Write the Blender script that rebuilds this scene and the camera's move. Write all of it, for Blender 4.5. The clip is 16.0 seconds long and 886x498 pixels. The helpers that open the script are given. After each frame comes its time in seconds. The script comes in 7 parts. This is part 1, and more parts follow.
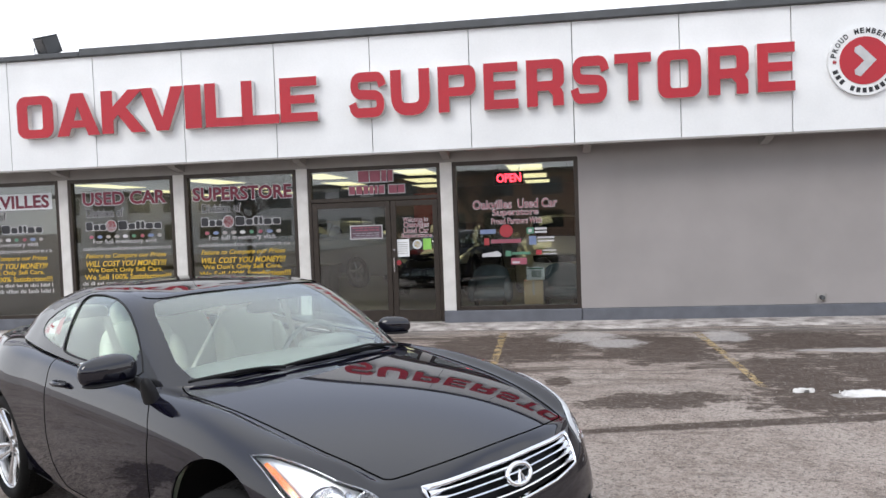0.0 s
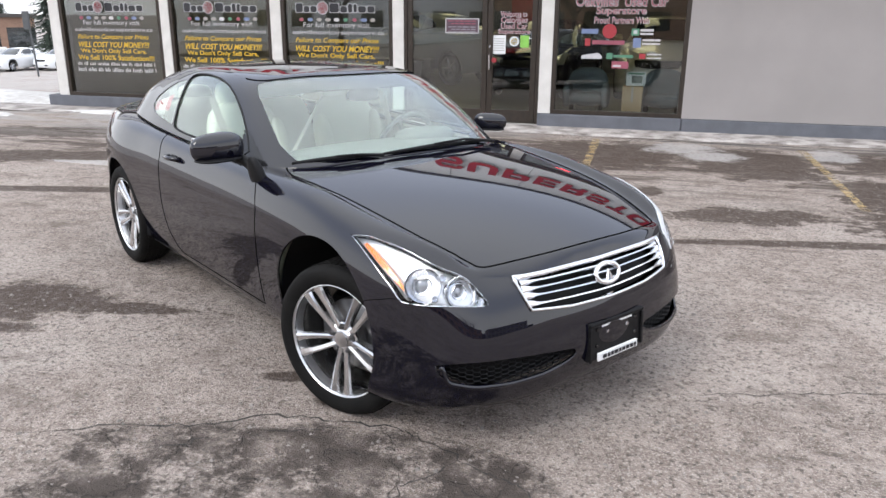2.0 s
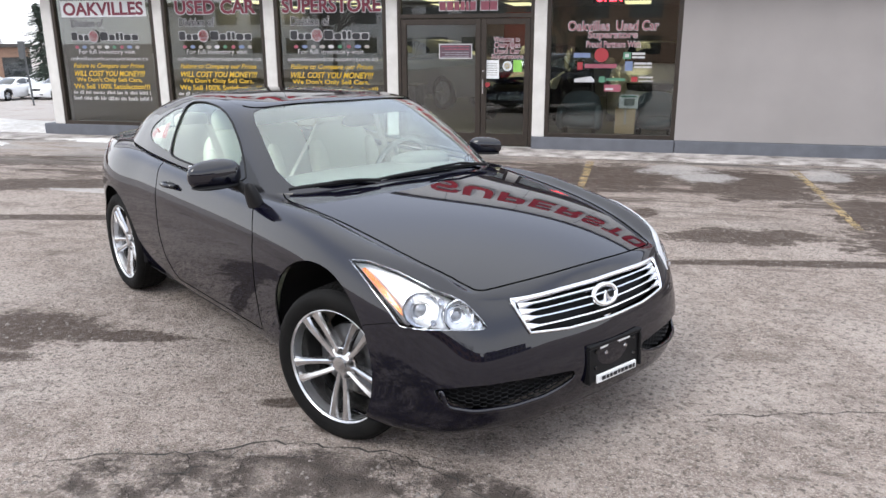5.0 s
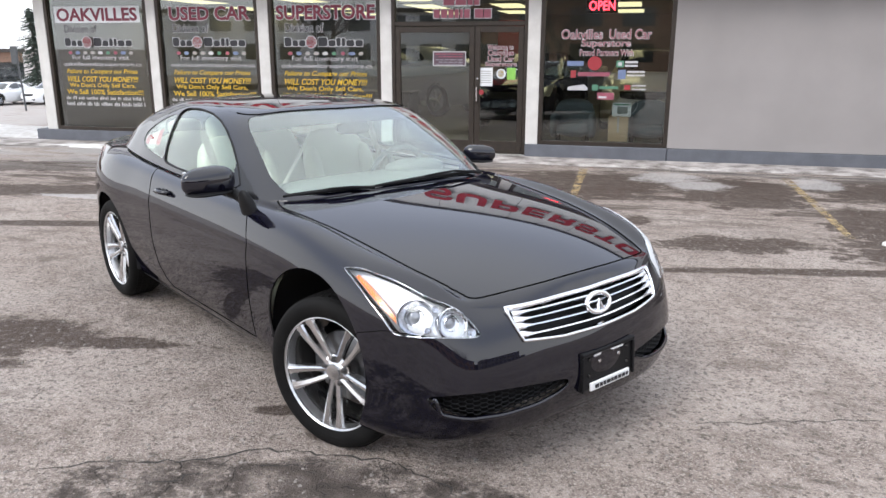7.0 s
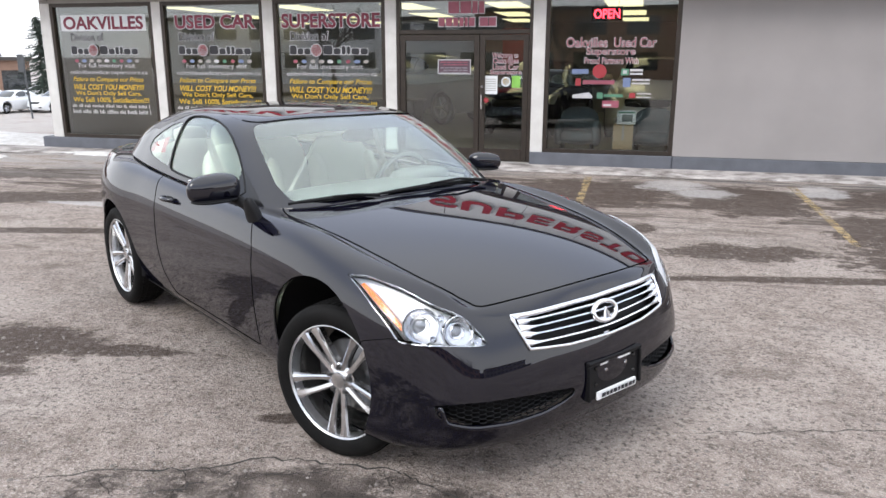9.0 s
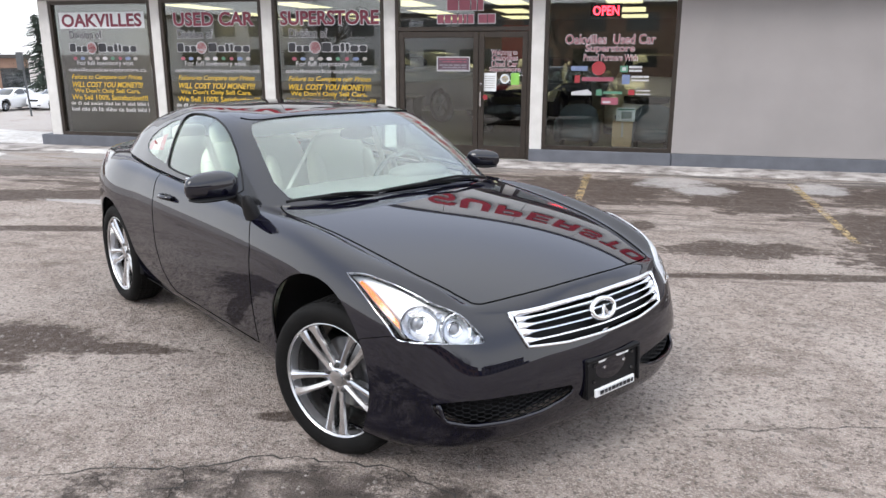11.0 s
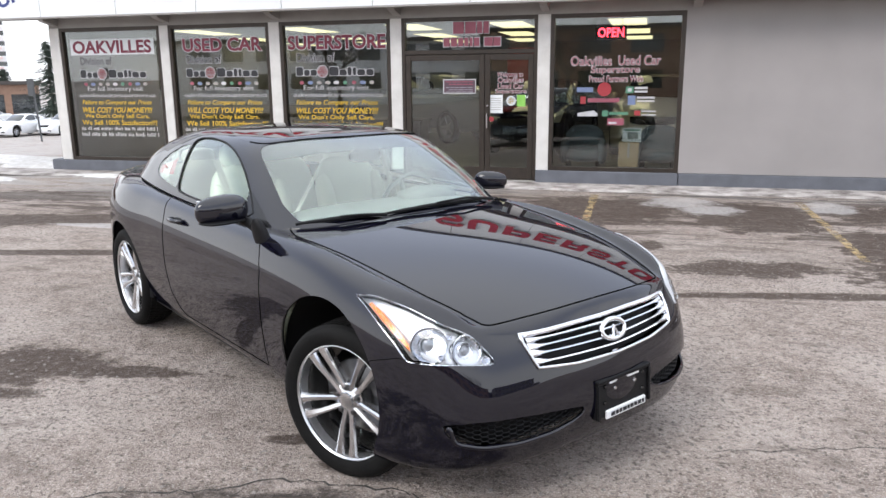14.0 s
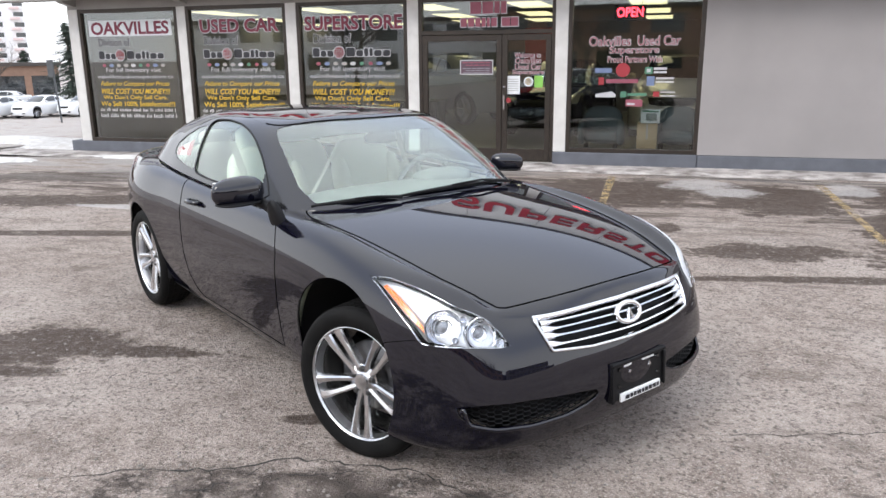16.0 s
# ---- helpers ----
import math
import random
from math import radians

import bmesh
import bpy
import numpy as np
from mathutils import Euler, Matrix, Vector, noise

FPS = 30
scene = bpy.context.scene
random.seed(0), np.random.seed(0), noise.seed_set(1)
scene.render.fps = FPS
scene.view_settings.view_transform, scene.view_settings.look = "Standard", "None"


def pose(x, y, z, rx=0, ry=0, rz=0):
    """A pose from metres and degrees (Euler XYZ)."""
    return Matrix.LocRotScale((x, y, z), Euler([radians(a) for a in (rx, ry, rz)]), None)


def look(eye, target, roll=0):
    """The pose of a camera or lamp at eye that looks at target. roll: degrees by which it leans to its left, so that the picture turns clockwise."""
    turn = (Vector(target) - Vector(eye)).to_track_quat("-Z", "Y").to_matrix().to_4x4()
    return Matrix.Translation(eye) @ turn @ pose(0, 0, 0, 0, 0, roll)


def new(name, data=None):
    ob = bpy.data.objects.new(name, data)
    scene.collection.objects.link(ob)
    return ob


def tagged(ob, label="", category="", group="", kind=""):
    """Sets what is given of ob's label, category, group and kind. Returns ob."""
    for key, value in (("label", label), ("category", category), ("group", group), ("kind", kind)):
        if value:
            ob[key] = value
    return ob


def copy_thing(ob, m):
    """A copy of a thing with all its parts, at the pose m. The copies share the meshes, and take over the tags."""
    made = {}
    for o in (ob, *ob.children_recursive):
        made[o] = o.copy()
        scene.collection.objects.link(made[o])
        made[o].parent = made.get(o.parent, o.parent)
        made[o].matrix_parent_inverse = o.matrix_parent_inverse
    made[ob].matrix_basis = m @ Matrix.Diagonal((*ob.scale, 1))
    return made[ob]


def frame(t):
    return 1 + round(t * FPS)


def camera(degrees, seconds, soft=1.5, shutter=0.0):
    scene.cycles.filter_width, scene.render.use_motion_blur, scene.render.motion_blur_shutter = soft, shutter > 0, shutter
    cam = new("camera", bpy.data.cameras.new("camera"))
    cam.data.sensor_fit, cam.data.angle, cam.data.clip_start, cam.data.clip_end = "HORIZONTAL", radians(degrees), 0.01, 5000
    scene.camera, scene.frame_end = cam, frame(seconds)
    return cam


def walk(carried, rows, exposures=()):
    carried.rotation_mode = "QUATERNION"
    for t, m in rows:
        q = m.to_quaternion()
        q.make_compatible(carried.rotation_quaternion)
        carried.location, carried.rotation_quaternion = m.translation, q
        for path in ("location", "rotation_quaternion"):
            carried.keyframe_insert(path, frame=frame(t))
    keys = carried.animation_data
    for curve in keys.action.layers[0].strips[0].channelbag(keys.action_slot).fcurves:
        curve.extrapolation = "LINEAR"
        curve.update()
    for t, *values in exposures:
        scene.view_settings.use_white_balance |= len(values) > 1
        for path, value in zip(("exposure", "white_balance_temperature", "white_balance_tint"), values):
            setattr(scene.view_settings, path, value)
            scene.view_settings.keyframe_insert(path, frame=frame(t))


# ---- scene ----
cam = camera(60.9, 16.0)
PATH = [
    (0, (-0.446, -12.028, 1.698), (-0.734, -10.051, 1.618), -2.1),
    (0.4, (-0.466, -12.037, 1.686), (-0.826, -10.073, 1.578), -2.2),
    (0.5, (-0.47, -12.038, 1.685), (-0.847, -10.078, 1.562), -2.3),
    (0.8, (-0.477, -12.038, 1.672), (-0.903, -10.099, 1.433), -1.1),
    (1, (-0.479, -12.049, 1.671), (-0.929, -10.128, 1.342), -0.7),
    (1.5, (-0.493, -12.037, 1.666), (-0.974, -10.168, 1.141), 0.2),
    (2, (-0.498, -12.043, 1.667), (-0.995, -10.198, 1.077), 0.4),
    (2.5, (-0.5, -12.054, 1.669), (-1.008, -10.2, 1.116), -0.0),
    (3, (-0.505, -12.048, 1.668), (-1.017, -10.193, 1.121), -0.4),
    (3.5, (-0.504, -12.05, 1.671), (-1.016, -10.195, 1.126), -0.5),
    (4, (-0.504, -12.05, 1.67), (-1.008, -10.191, 1.132), -0.3),
    (6.5, (-0.502, -12.06, 1.674), (-0.98, -10.189, 1.153), -0.2),
    (7, (-0.506, -12.058, 1.676), (-0.98, -10.184, 1.163), 0.1),
    (7.5, (-0.509, -12.058, 1.674), (-0.987, -10.183, 1.168), 0.4),
    (8, (-0.511, -12.055, 1.674), (-0.998, -10.181, 1.174), 0.3),
    (8.5, (-0.514, -12.05, 1.674), (-1.002, -10.174, 1.179), 0.3),
    (9, (-0.515, -12.048, 1.673), (-1.001, -10.172, 1.18), 0.1),
    (11.5, (-0.509, -12.042, 1.674), (-0.993, -10.167, 1.173), -0.0),
    (12, (-0.512, -12.042, 1.673), (-1.004, -10.168, 1.175), -0.5),
    (12.5, (-0.513, -12.042, 1.678), (-1.012, -10.168, 1.187), -0.6),
    (13, (-0.516, -12.038, 1.671), (-1.016, -10.162, 1.195), -0.2),
    (13.5, (-0.513, -12.057, 1.677), (-1.014, -10.177, 1.213), -0.2),
    (14, (-0.516, -12.052, 1.676), (-1.022, -10.169, 1.231), -0.5),
    (14.5, (-0.516, -12.051, 1.676), (-1.028, -10.167, 1.241), -0.3),
    (15, (-0.521, -12.046, 1.673), (-1.039, -10.169, 1.22), -0.1),
    (15.5, (-0.509, -12.05, 1.676), (-1.046, -10.185, 1.195), -0.5),
    (16, (-0.509, -12.048, 1.679), (-1.055, -10.188, 1.187), -0.6),
]
walk(cam, [(t, look(e, g, r)) for t, e, g, r in PATH], [(0.0, 0.47), (0.5, 0.46), (1.4, 0.77), (16.0, 0.77)])


# ---------------------------------------------------------------- light
world = bpy.data.worlds.new("overcast_sky")
scene.world = world
world.use_nodes = True
_n, _l = world.node_tree.nodes, world.node_tree.links
_n.clear()
_out = _n.new("ShaderNodeOutputWorld")
_bg = _n.new("ShaderNodeBackground")
_sky = _n.new("ShaderNodeTexSky")
_sky.sky_type = "NISHITA"
_sky.sun_disc = False
_sky.sun_elevation, _sky.sun_rotation = radians(38), radians(205)
_mix = _n.new("ShaderNodeMix")
_mix.data_type = "RGBA"
_mix.inputs[0].default_value = 0.88
# closed cloud cover, brightest low down and darker overhead
_tc, _sep, _up = _n.new("ShaderNodeTexCoord"), _n.new("ShaderNodeSeparateXYZ"), _n.new("ShaderNodeMapRange")
_cl = _n.new("ShaderNodeMix")
_cl.data_type = "RGBA"
_cl.inputs[6].default_value, _cl.inputs[7].default_value = (14.0, 14.3, 15.1, 1), (9.6, 10.5, 12.7, 1)
_up.interpolation_type = "SMOOTHSTEP"
_up.inputs[1].default_value, _up.inputs[2].default_value = 0.20, 0.42
_l.new(_tc.outputs["Generated"], _sep.inputs[0])
_l.new(_sep.outputs[2], _up.inputs[0])
_l.new(_up.outputs[0], _cl.inputs[0])
_top, _zen = _n.new("ShaderNodeMapRange"), _n.new("ShaderNodeMix")
_zen.data_type = "RGBA"
_zen.inputs[7].default_value = (15.0, 15.6, 16.6, 1)      # thin bright cloud overhead
_top.interpolation_type = "SMOOTHSTEP"
_top.inputs[1].default_value, _top.inputs[2].default_value = 0.50, 0.82
_l.new(_sep.outputs[2], _top.inputs[0])
_l.new(_top.outputs[0], _zen.inputs[0])
_l.new(_cl.outputs[2], _zen.inputs[6])
_l.new(_zen.outputs[2], _mix.inputs[7])
_l.new(_sky.outputs[0], _mix.inputs[6])
_l.new(_mix.outputs[2], _bg.inputs[0])
_bg.inputs[1].default_value = 0.085
_l.new(_bg.outputs[0], _out.inputs[0])

sun = new("sun", bpy.data.lights.new("sun", "SUN"))
sun.data.energy, sun.data.angle, sun.data.color = 1.0, radians(25), (1, 0.97, 0.93)
sun.matrix_world = look((-8, -14, 16), (0, 0, 0))


# ---------------------------------------------------------------- materials
def rgba(c):
    return (*c, 1) if len(c) == 3 else c


def mat(name, a, b=None, rough=0.6, metal=0.0, scale=8.0, fine=90.0, bump=0.0, coat=0.0, spec=0.5, rough_var=0.12, detail=6):
    """A surface of two close tones, mixed by a coarse and a fine noise, with fine relief."""
    m = bpy.data.materials.new(name)
    m.use_nodes = True
    n, l = m.node_tree.nodes, m.node_tree.links
    p = n["Principled BSDF"]
    b = b or tuple(v * 0.82 for v in a)
    tc = n.new("ShaderNodeTexCoord")
    big, small = n.new("ShaderNodeTexNoise"), n.new("ShaderNodeTexNoise")
    big.inputs["Scale"].default_value, small.inputs["Scale"].default_value = scale, fine
    big.inputs["Detail"].default_value, small.inputs["Detail"].default_value = detail, 3
    add = n.new("ShaderNodeMath")
    add.operation = "MULTIPLY_ADD"
    add.inputs[1].default_value = 0.35
    ramp = n.new("ShaderNodeMapRange")
    ramp.inputs[1].default_value, ramp.inputs[2].default_value = 0.45, 0.85
    mx = n.new("ShaderNodeMix")
    mx.data_type = "RGBA"
    mx.inputs[6].default_value, mx.inputs[7].default_value = rgba(a), rgba(b)
    l.new(tc.outputs["Object"], big.inputs[0])
    l.new(tc.outputs["Object"], small.inputs[0])
    l.new(small.outputs[0], add.inputs[0])
    l.new(big.outputs[0], add.inputs[2])
    l.new(add.outputs[0], ramp.inputs[0])
    l.new(ramp.outputs[0], mx.inputs[0])
    l.new(mx.outputs[2], p.inputs["Base Color"])
    rr = n.new("ShaderNodeMapRange")
    rr.inputs[3].default_value, rr.inputs[4].default_value = max(0.02, rough - rough_var * rough), min(1, rough + rough_var * rough)
    l.new(big.outputs[0], rr.inputs[0])
    l.new(rr.outputs[0], p.inputs["Roughness"])
    p.inputs["Metallic"].default_value = metal
    p.inputs["Coat Weight"].default_value = coat
    p.inputs["Coat Roughness"].default_value = 0.02
    p.inputs["Specular IOR Level"].default_value = spec
    if bump:
        bp = n.new("ShaderNodeBump")
        bp.inputs["Strength"].default_value = bump
        bp.inputs["Distance"].default_value = 0.01
        l.new(small.outputs[0], bp.inputs["Height"])
        l.new(bp.outputs[0], p.inputs["Normal"])
    return m


def glass(name, tint=(0.9, 0.95, 0.93), rough=0.0, ior=1.45):
    m = bpy.data.materials.new(name)
    m.use_nodes = True
    p = m.node_tree.nodes["Principled BSDF"]
    p.inputs["Base Color"].default_value = rgba(tint)
    p.inputs["Roughness"].default_value = rough
    p.inputs["IOR"].default_value = ior
    p.inputs["Transmission Weight"].default_value = 1
    return m


def lit(name, colour, strength):
    m = bpy.data.materials.new(name)
    m.use_nodes = True
    p = m.node_tree.nodes["Principled BSDF"]
    p.inputs["Base Color"].default_value = rgba(colour)
    p.inputs["Emission Color"].default_value = rgba(colour)
    p.inputs["Emission Strength"].default_value = strength
    return m


M_PAINT = mat("black_car_paint", (0.0025, 0.0025, 0.007), (0.004, 0.004, 0.009), rough=0.45, coat=1.0, spec=0.0, scale=3, fine=600, rough_var=0.05)
M_PAINT.node_tree.nodes["Principled BSDF"].inputs["Coat IOR"].default_value = 1.62
M_CHROME = mat("chrome", (0.82, 0.83, 0.85), (0.74, 0.75, 0.78), rough=0.08, metal=1, scale=9)
M_ALLOY = mat("machined_alloy", (0.72, 0.72, 0.73), (0.60, 0.60, 0.61), rough=0.19, metal=0.97, scale=14, fine=220)
# alloy with wheel shade in its tone: nuts, brakes, parked cars' rims
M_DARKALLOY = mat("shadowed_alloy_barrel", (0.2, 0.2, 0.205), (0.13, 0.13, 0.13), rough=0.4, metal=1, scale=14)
# barrel toned dark, so the gaps between the spokes read as shaded
M_BARREL = mat("shaded_silver_barrel", (0.25, 0.25, 0.25), (0.17, 0.165, 0.16), rough=0.22, metal=0.9, scale=16)
M_TYRE = mat("tyre_rubber", (0.005, 0.005, 0.005), (0.010, 0.0095, 0.009), rough=0.75, spec=0.12, scale=12, fine=160, bump=0.25)
M_BLACKPLASTIC = mat("black_plastic", (0.004, 0.004, 0.0045), (0.007, 0.007, 0.008), rough=0.5, spec=0.2, scale=20, fine=260, bump=0.1)
M_SEAL = mat("rubber_seal", (0.002, 0.002, 0.002), (0.003, 0.003, 0.003), rough=0.9, spec=0.0)
M_GLOSSBLACK = mat("gloss_black_plastic", (0.008, 0.008, 0.009), rough=0.15, scale=20)
M_CARGLASS = glass("car_glass", (0.86, 0.97, 0.92), ior=1.84)
M_SIDEGLASS = glass("car_side_glass", (0.74, 0.87, 0.81), ior=1.62)
M_LENS = glass("headlight_lens", (0.97, 0.98, 0.99), ior=1.35)
M_AMBER = mat("amber_reflector", (0.85, 0.22, 0.02), (0.7, 0.15, 0.01), rough=0.2, coat=0.8)
M_REDLENS = mat("red_tail_lens", (0.35, 0.008, 0.008), (0.2, 0.005, 0.005), rough=0.1, coat=1)
M_LEATHER = mat("beige_leather", (0.69, 0.69, 0.59), (0.61, 0.61, 0.52), rough=0.5, scale=7, fine=180, bump=0.15)
M_TRIM = mat("beige_trim", (0.50, 0.49, 0.43), (0.43, 0.42, 0.37), rough=0.7, scale=7, fine=240, bump=0.1)
M_DASH = mat("grey_dashboard", (0.20, 0.225, 0.21), (0.17, 0.19, 0.18), rough=0.6, scale=12, fine=300, bump=0.15)
M_WHITEPLATE = mat("white_plate", (0.82, 0.82, 0.82), (0.75, 0.75, 0.75), rough=0.4)
M_DARKINK = mat("dark_ink", (0.015, 0.015, 0.02), rough=0.5)
M_FASCIA = mat("white_fascia_panel", (0.80, 0.81, 0.81), (0.72, 0.73, 0.73), rough=0.45, scale=1.3, fine=30)
M_SEAM = mat("panel_joint", (0.22, 0.22, 0.22), rough=0.8)
M_CAP = mat("dark_metal_cap", (0.075, 0.08, 0.085), (0.055, 0.058, 0.062), rough=0.5, scale=4)
M_RED = mat("red_sign_face", (0.43, 0.010, 0.022), (0.37, 0.012, 0.024), rough=0.38, scale=1.2, fine=25)
M_REDSIDE = mat("sign_letter_return", (0.72, 0.68, 0.66), (0.6, 0.57, 0.55), rough=0.5, scale=5)
M_STUCCO = mat("taupe_stucco", (0.335, 0.31, 0.302), (0.29, 0.27, 0.262), rough=0.9, scale=1.1, fine=140, bump=0.35)
M_PLINTH = mat("slate_blue_painted_plinth", (0.125, 0.13, 0.15), (0.095, 0.10, 0.115), rough=0.65, scale=4, fine=60, bump=0.3)
M_POST = mat("off_white_painted_post", (0.66, 0.64, 0.61), (0.57, 0.55, 0.52), rough=0.6, scale=5, fine=50)
M_HEADER = mat("grey_painted_soffit", (0.34, 0.325, 0.305), (0.29, 0.275, 0.26), rough=0.7, scale=2.5, fine=60)
M_BRONZE = mat("bronze_window_frame", (0.05, 0.038, 0.03), (0.035, 0.028, 0.023), rough=0.4, metal=0.4, scale=10)
M_PANE = glass("shop_glass", (0.56, 0.63, 0.635), ior=1.86)
M_VINYLRED = mat("plum_red_vinyl", (0.19, 0.022, 0.045), (0.16, 0.018, 0.04), rough=0.45)
M_VINYLPINK = mat("rose_vinyl", (0.31, 0.085, 0.12), (0.26, 0.07, 0.10), rough=0.5)
M_VINYLWHITE = mat("white_vinyl", (0.52, 0.52, 0.53), (0.44, 0.44, 0.45), rough=0.5)
M_VINYLBLACK = mat("black_vinyl", (0.02, 0.02, 0.025), rough=0.45)
M_VINYLYELLOW = mat("yellow_vinyl", (0.62, 0.41, 0.03), (0.55, 0.36, 0.025), rough=0.5)
M_VINYLBLUE = mat("blue_vinyl", (0.17, 0.22, 0.36), rough=0.5)
M_VINYLGREEN = mat("green_vinyl", (0.09, 0.23, 0.15), rough=0.5)
M_BRIGHTRED = mat("bright_red_vinyl", (0.36, 0.035, 0.045), rough=0.45)
M_PLAQUE = mat("dark_plum_plaque", (0.10, 0.055, 0.075), (0.08, 0.045, 0.06), rough=0.5)
M_PLAQUEINK = mat("grey_plaque_ink", (0.26, 0.25, 0.28), rough=0.6)
M_NAVY = mat("navy_sign_paint", (0.035, 0.055, 0.20), (0.03, 0.045, 0.17), rough=0.5)
M_PAPER = mat("paper_notice", (0.75, 0.76, 0.76), (0.65, 0.67, 0.68), rough=0.8)
M_LIME = mat("lime_card", (0.25, 0.55, 0.10), rough=0.7)
M_NEON = lit("red_neon", (1.0, 0.03, 0.05), 9.0)
M_PANEL = lit("fluorescent_panel", (1.0, 0.85, 0.47), 1.35)
# wall, floor and ceiling tones kept dark to make the showroom look dim
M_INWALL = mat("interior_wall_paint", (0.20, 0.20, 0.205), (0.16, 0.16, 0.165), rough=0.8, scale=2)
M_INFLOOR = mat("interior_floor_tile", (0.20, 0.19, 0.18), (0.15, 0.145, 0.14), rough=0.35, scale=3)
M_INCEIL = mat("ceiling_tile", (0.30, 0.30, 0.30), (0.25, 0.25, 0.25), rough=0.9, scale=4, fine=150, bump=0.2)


# ---------------------------------------------------------------- mesh helpers
def mesh_of(bm, name, material, smooth=False):
    me = bpy.data.meshes.new(name)
    bm.to_mesh(me)
    bm.free()
    for m in material if isinstance(material, (list, tuple)) else [material]:
        me.materials.append(m)
    if smooth:
        me.shade_smooth()
        if smooth is not True:
            me.set_sharp_from_angle(angle=radians(smooth))
    return me


def part(name, bm, material, parent, label="", smooth=False):
    """ONE mesh under a thing or a part, in the parent's own axes."""
    ob = new(name, mesh_of(bm, name, material, smooth))
    ob.parent = parent
    return tagged(ob, label) if label else ob


def thing(name, label, category, at=None, group="", kind=""):
    ob = new(name)
    ob.empty_display_size = 0.1
    if at is not None:
        ob.matrix_basis = at
    return tagged(ob, label, category, group, kind)


def solid(name, bm, material, label="", category="", kind="", group="", at=None, smooth=False):
    ob = new(name, mesh_of(bm, name, material, smooth))
    if at is not None:
        ob.matrix_basis = at
    return tagged(ob, label, category, group, kind)


def box(x0, y0, z0, x1, y1, z1, bevel=0.0, seg=1, bm=None):
    own = bm is None
    b = bmesh.new()
    bmesh.ops.create_cube(b, size=1)
    bmesh.ops.transform(b, matrix=Matrix.LocRotScale(((x0 + x1) / 2, (y0 + y1) / 2, (z0 + z1) / 2), None, (abs(x1 - x0), abs(y1 - y0), abs(z1 - z0))), verts=b.verts)
    if bevel:
        bmesh.ops.bevel(b, geom=b.edges[:], offset=bevel, segments=seg, affect="EDGES", profile=0.5)
    if own:
        return b
    join(bm, b)
    return bm


def join(bm, other, m=None):
    """Adds the other bmesh to bm, and frees it."""
    if m is not None:
        bmesh.ops.transform(other, matrix=m, verts=other.verts)
    me = bpy.data.meshes.new("joined")
    other.to_mesh(me)
    other.free()
    bm.from_mesh(me)
    bpy.data.meshes.remove(me)
    return bm


def cyl(r0, r1, h, seg=24, m=None, caps=True):
    """A cone or cylinder along z from 0 to h."""
    b = bmesh.new()
    bmesh.ops.create_cone(b, cap_ends=caps, segments=seg, radius1=r0, radius2=r1, depth=h)
    bmesh.ops.translate(b, vec=(0, 0, h / 2), verts=b.verts)
    if m is not None:
        bmesh.ops.transform(b, matrix=m, verts=b.verts)
    return b


def rod(a, b, r, seg=10, r2=None):
    a, b = Vector(a), Vector(b)
    q = (b - a).to_track_quat("Z", "Y").to_matrix().to_4x4()
    return cyl(r, r if r2 is None else r2, (b - a).length, seg, Matrix.Translation(a) @ q)


def tube(points, r, seg=8, closed=False):
    """A round tube along a line of points."""
    pts = [Vector(p) for p in points]
    b = bmesh.new()
    rings = []
    up = Vector((0.13, 0.27, 0.95))
    for i, p in enumerate(pts):
        a = pts[i - 1] if (i or closed) else p
        c = pts[(i + 1) % len(pts)] if (i < len(pts) - 1 or closed) else p
        d = (c - a).normalized()
        u = d.cross(up).normalized()
        v = d.cross(u)
        rr = r[i] if isinstance(r, (list, tuple)) else r
        rings.append([b.verts.new(p + rr * (math.cos(t) * u + math.sin(t) * v)) for t in (2 * math.pi * k / seg for k in range(seg))])
    for i in range(len(rings) - (0 if closed else 1)):
        s, t = rings[i], rings[(i + 1) % len(rings)]
        for k in range(seg):
            b.faces.new((s[k], s[(k + 1) % seg], t[(k + 1) % seg], t[k]))
    if not closed:
        b.faces.new(rings[0][::-1])
        b.faces.new(rings[-1])
    bmesh.ops.recalc_face_normals(b, faces=b.faces[:])
    return b


def spin(profile, seg=48, m=None):
    """A body of revolution about z from (radius, height) pairs."""
    b = bmesh.new()
    rings = [[b.verts.new((r * math.cos(2 * math.pi * k / seg), r * math.sin(2 * math.pi * k / seg), h)) for k in range(seg)] for r, h in profile]
    for s, t in zip(rings, rings[1:]):
        for k in range(seg):
            b.faces.new((s[k], s[(k + 1) % seg], t[(k + 1) % seg], t[k]))
    bmesh.ops.recalc_face_normals(b, faces=b.faces[:])
    if m is not None:
        bmesh.ops.transform(b, matrix=m, verts=b.verts)
    return b


def grid_mesh(P, keep=None):
    """A bmesh from a grid of places (rows, columns, 3), with the quads that keep marks."""
    b = bmesh.new()
    R, C = P.shape[:2]
    vs = {}

    def v(i, j):
        if (i, j) not in vs:
            vs[i, j] = b.verts.new(P[i, j])
        return vs[i, j]
    for i in range(R - 1):
        for j in range(C - 1):
            if keep is None or keep[i, j]:
                b.faces.new((v(i, j), v(i + 1, j), v(i + 1, j + 1), v(i, j + 1)))
    return b


def outlined(loops, depth, bevel=0.0):
    """A flat shape with holes in x, z, given depth along y (front at -depth), through a filled curve."""
    cu = bpy.data.curves.new("outline", "CURVE")
    cu.dimensions, cu.fill_mode = "2D", "BOTH"
    for loop in loops:
        sp = cu.splines.new("POLY")
        sp.points.add(len(loop) - 1)
        for q, (x, z) in zip(sp.points, loop):
            q.co = (x, z, 0, 1)
        sp.use_cyclic_u = True
    cu.extrude = depth / 2
    return curve_bm(cu, depth)


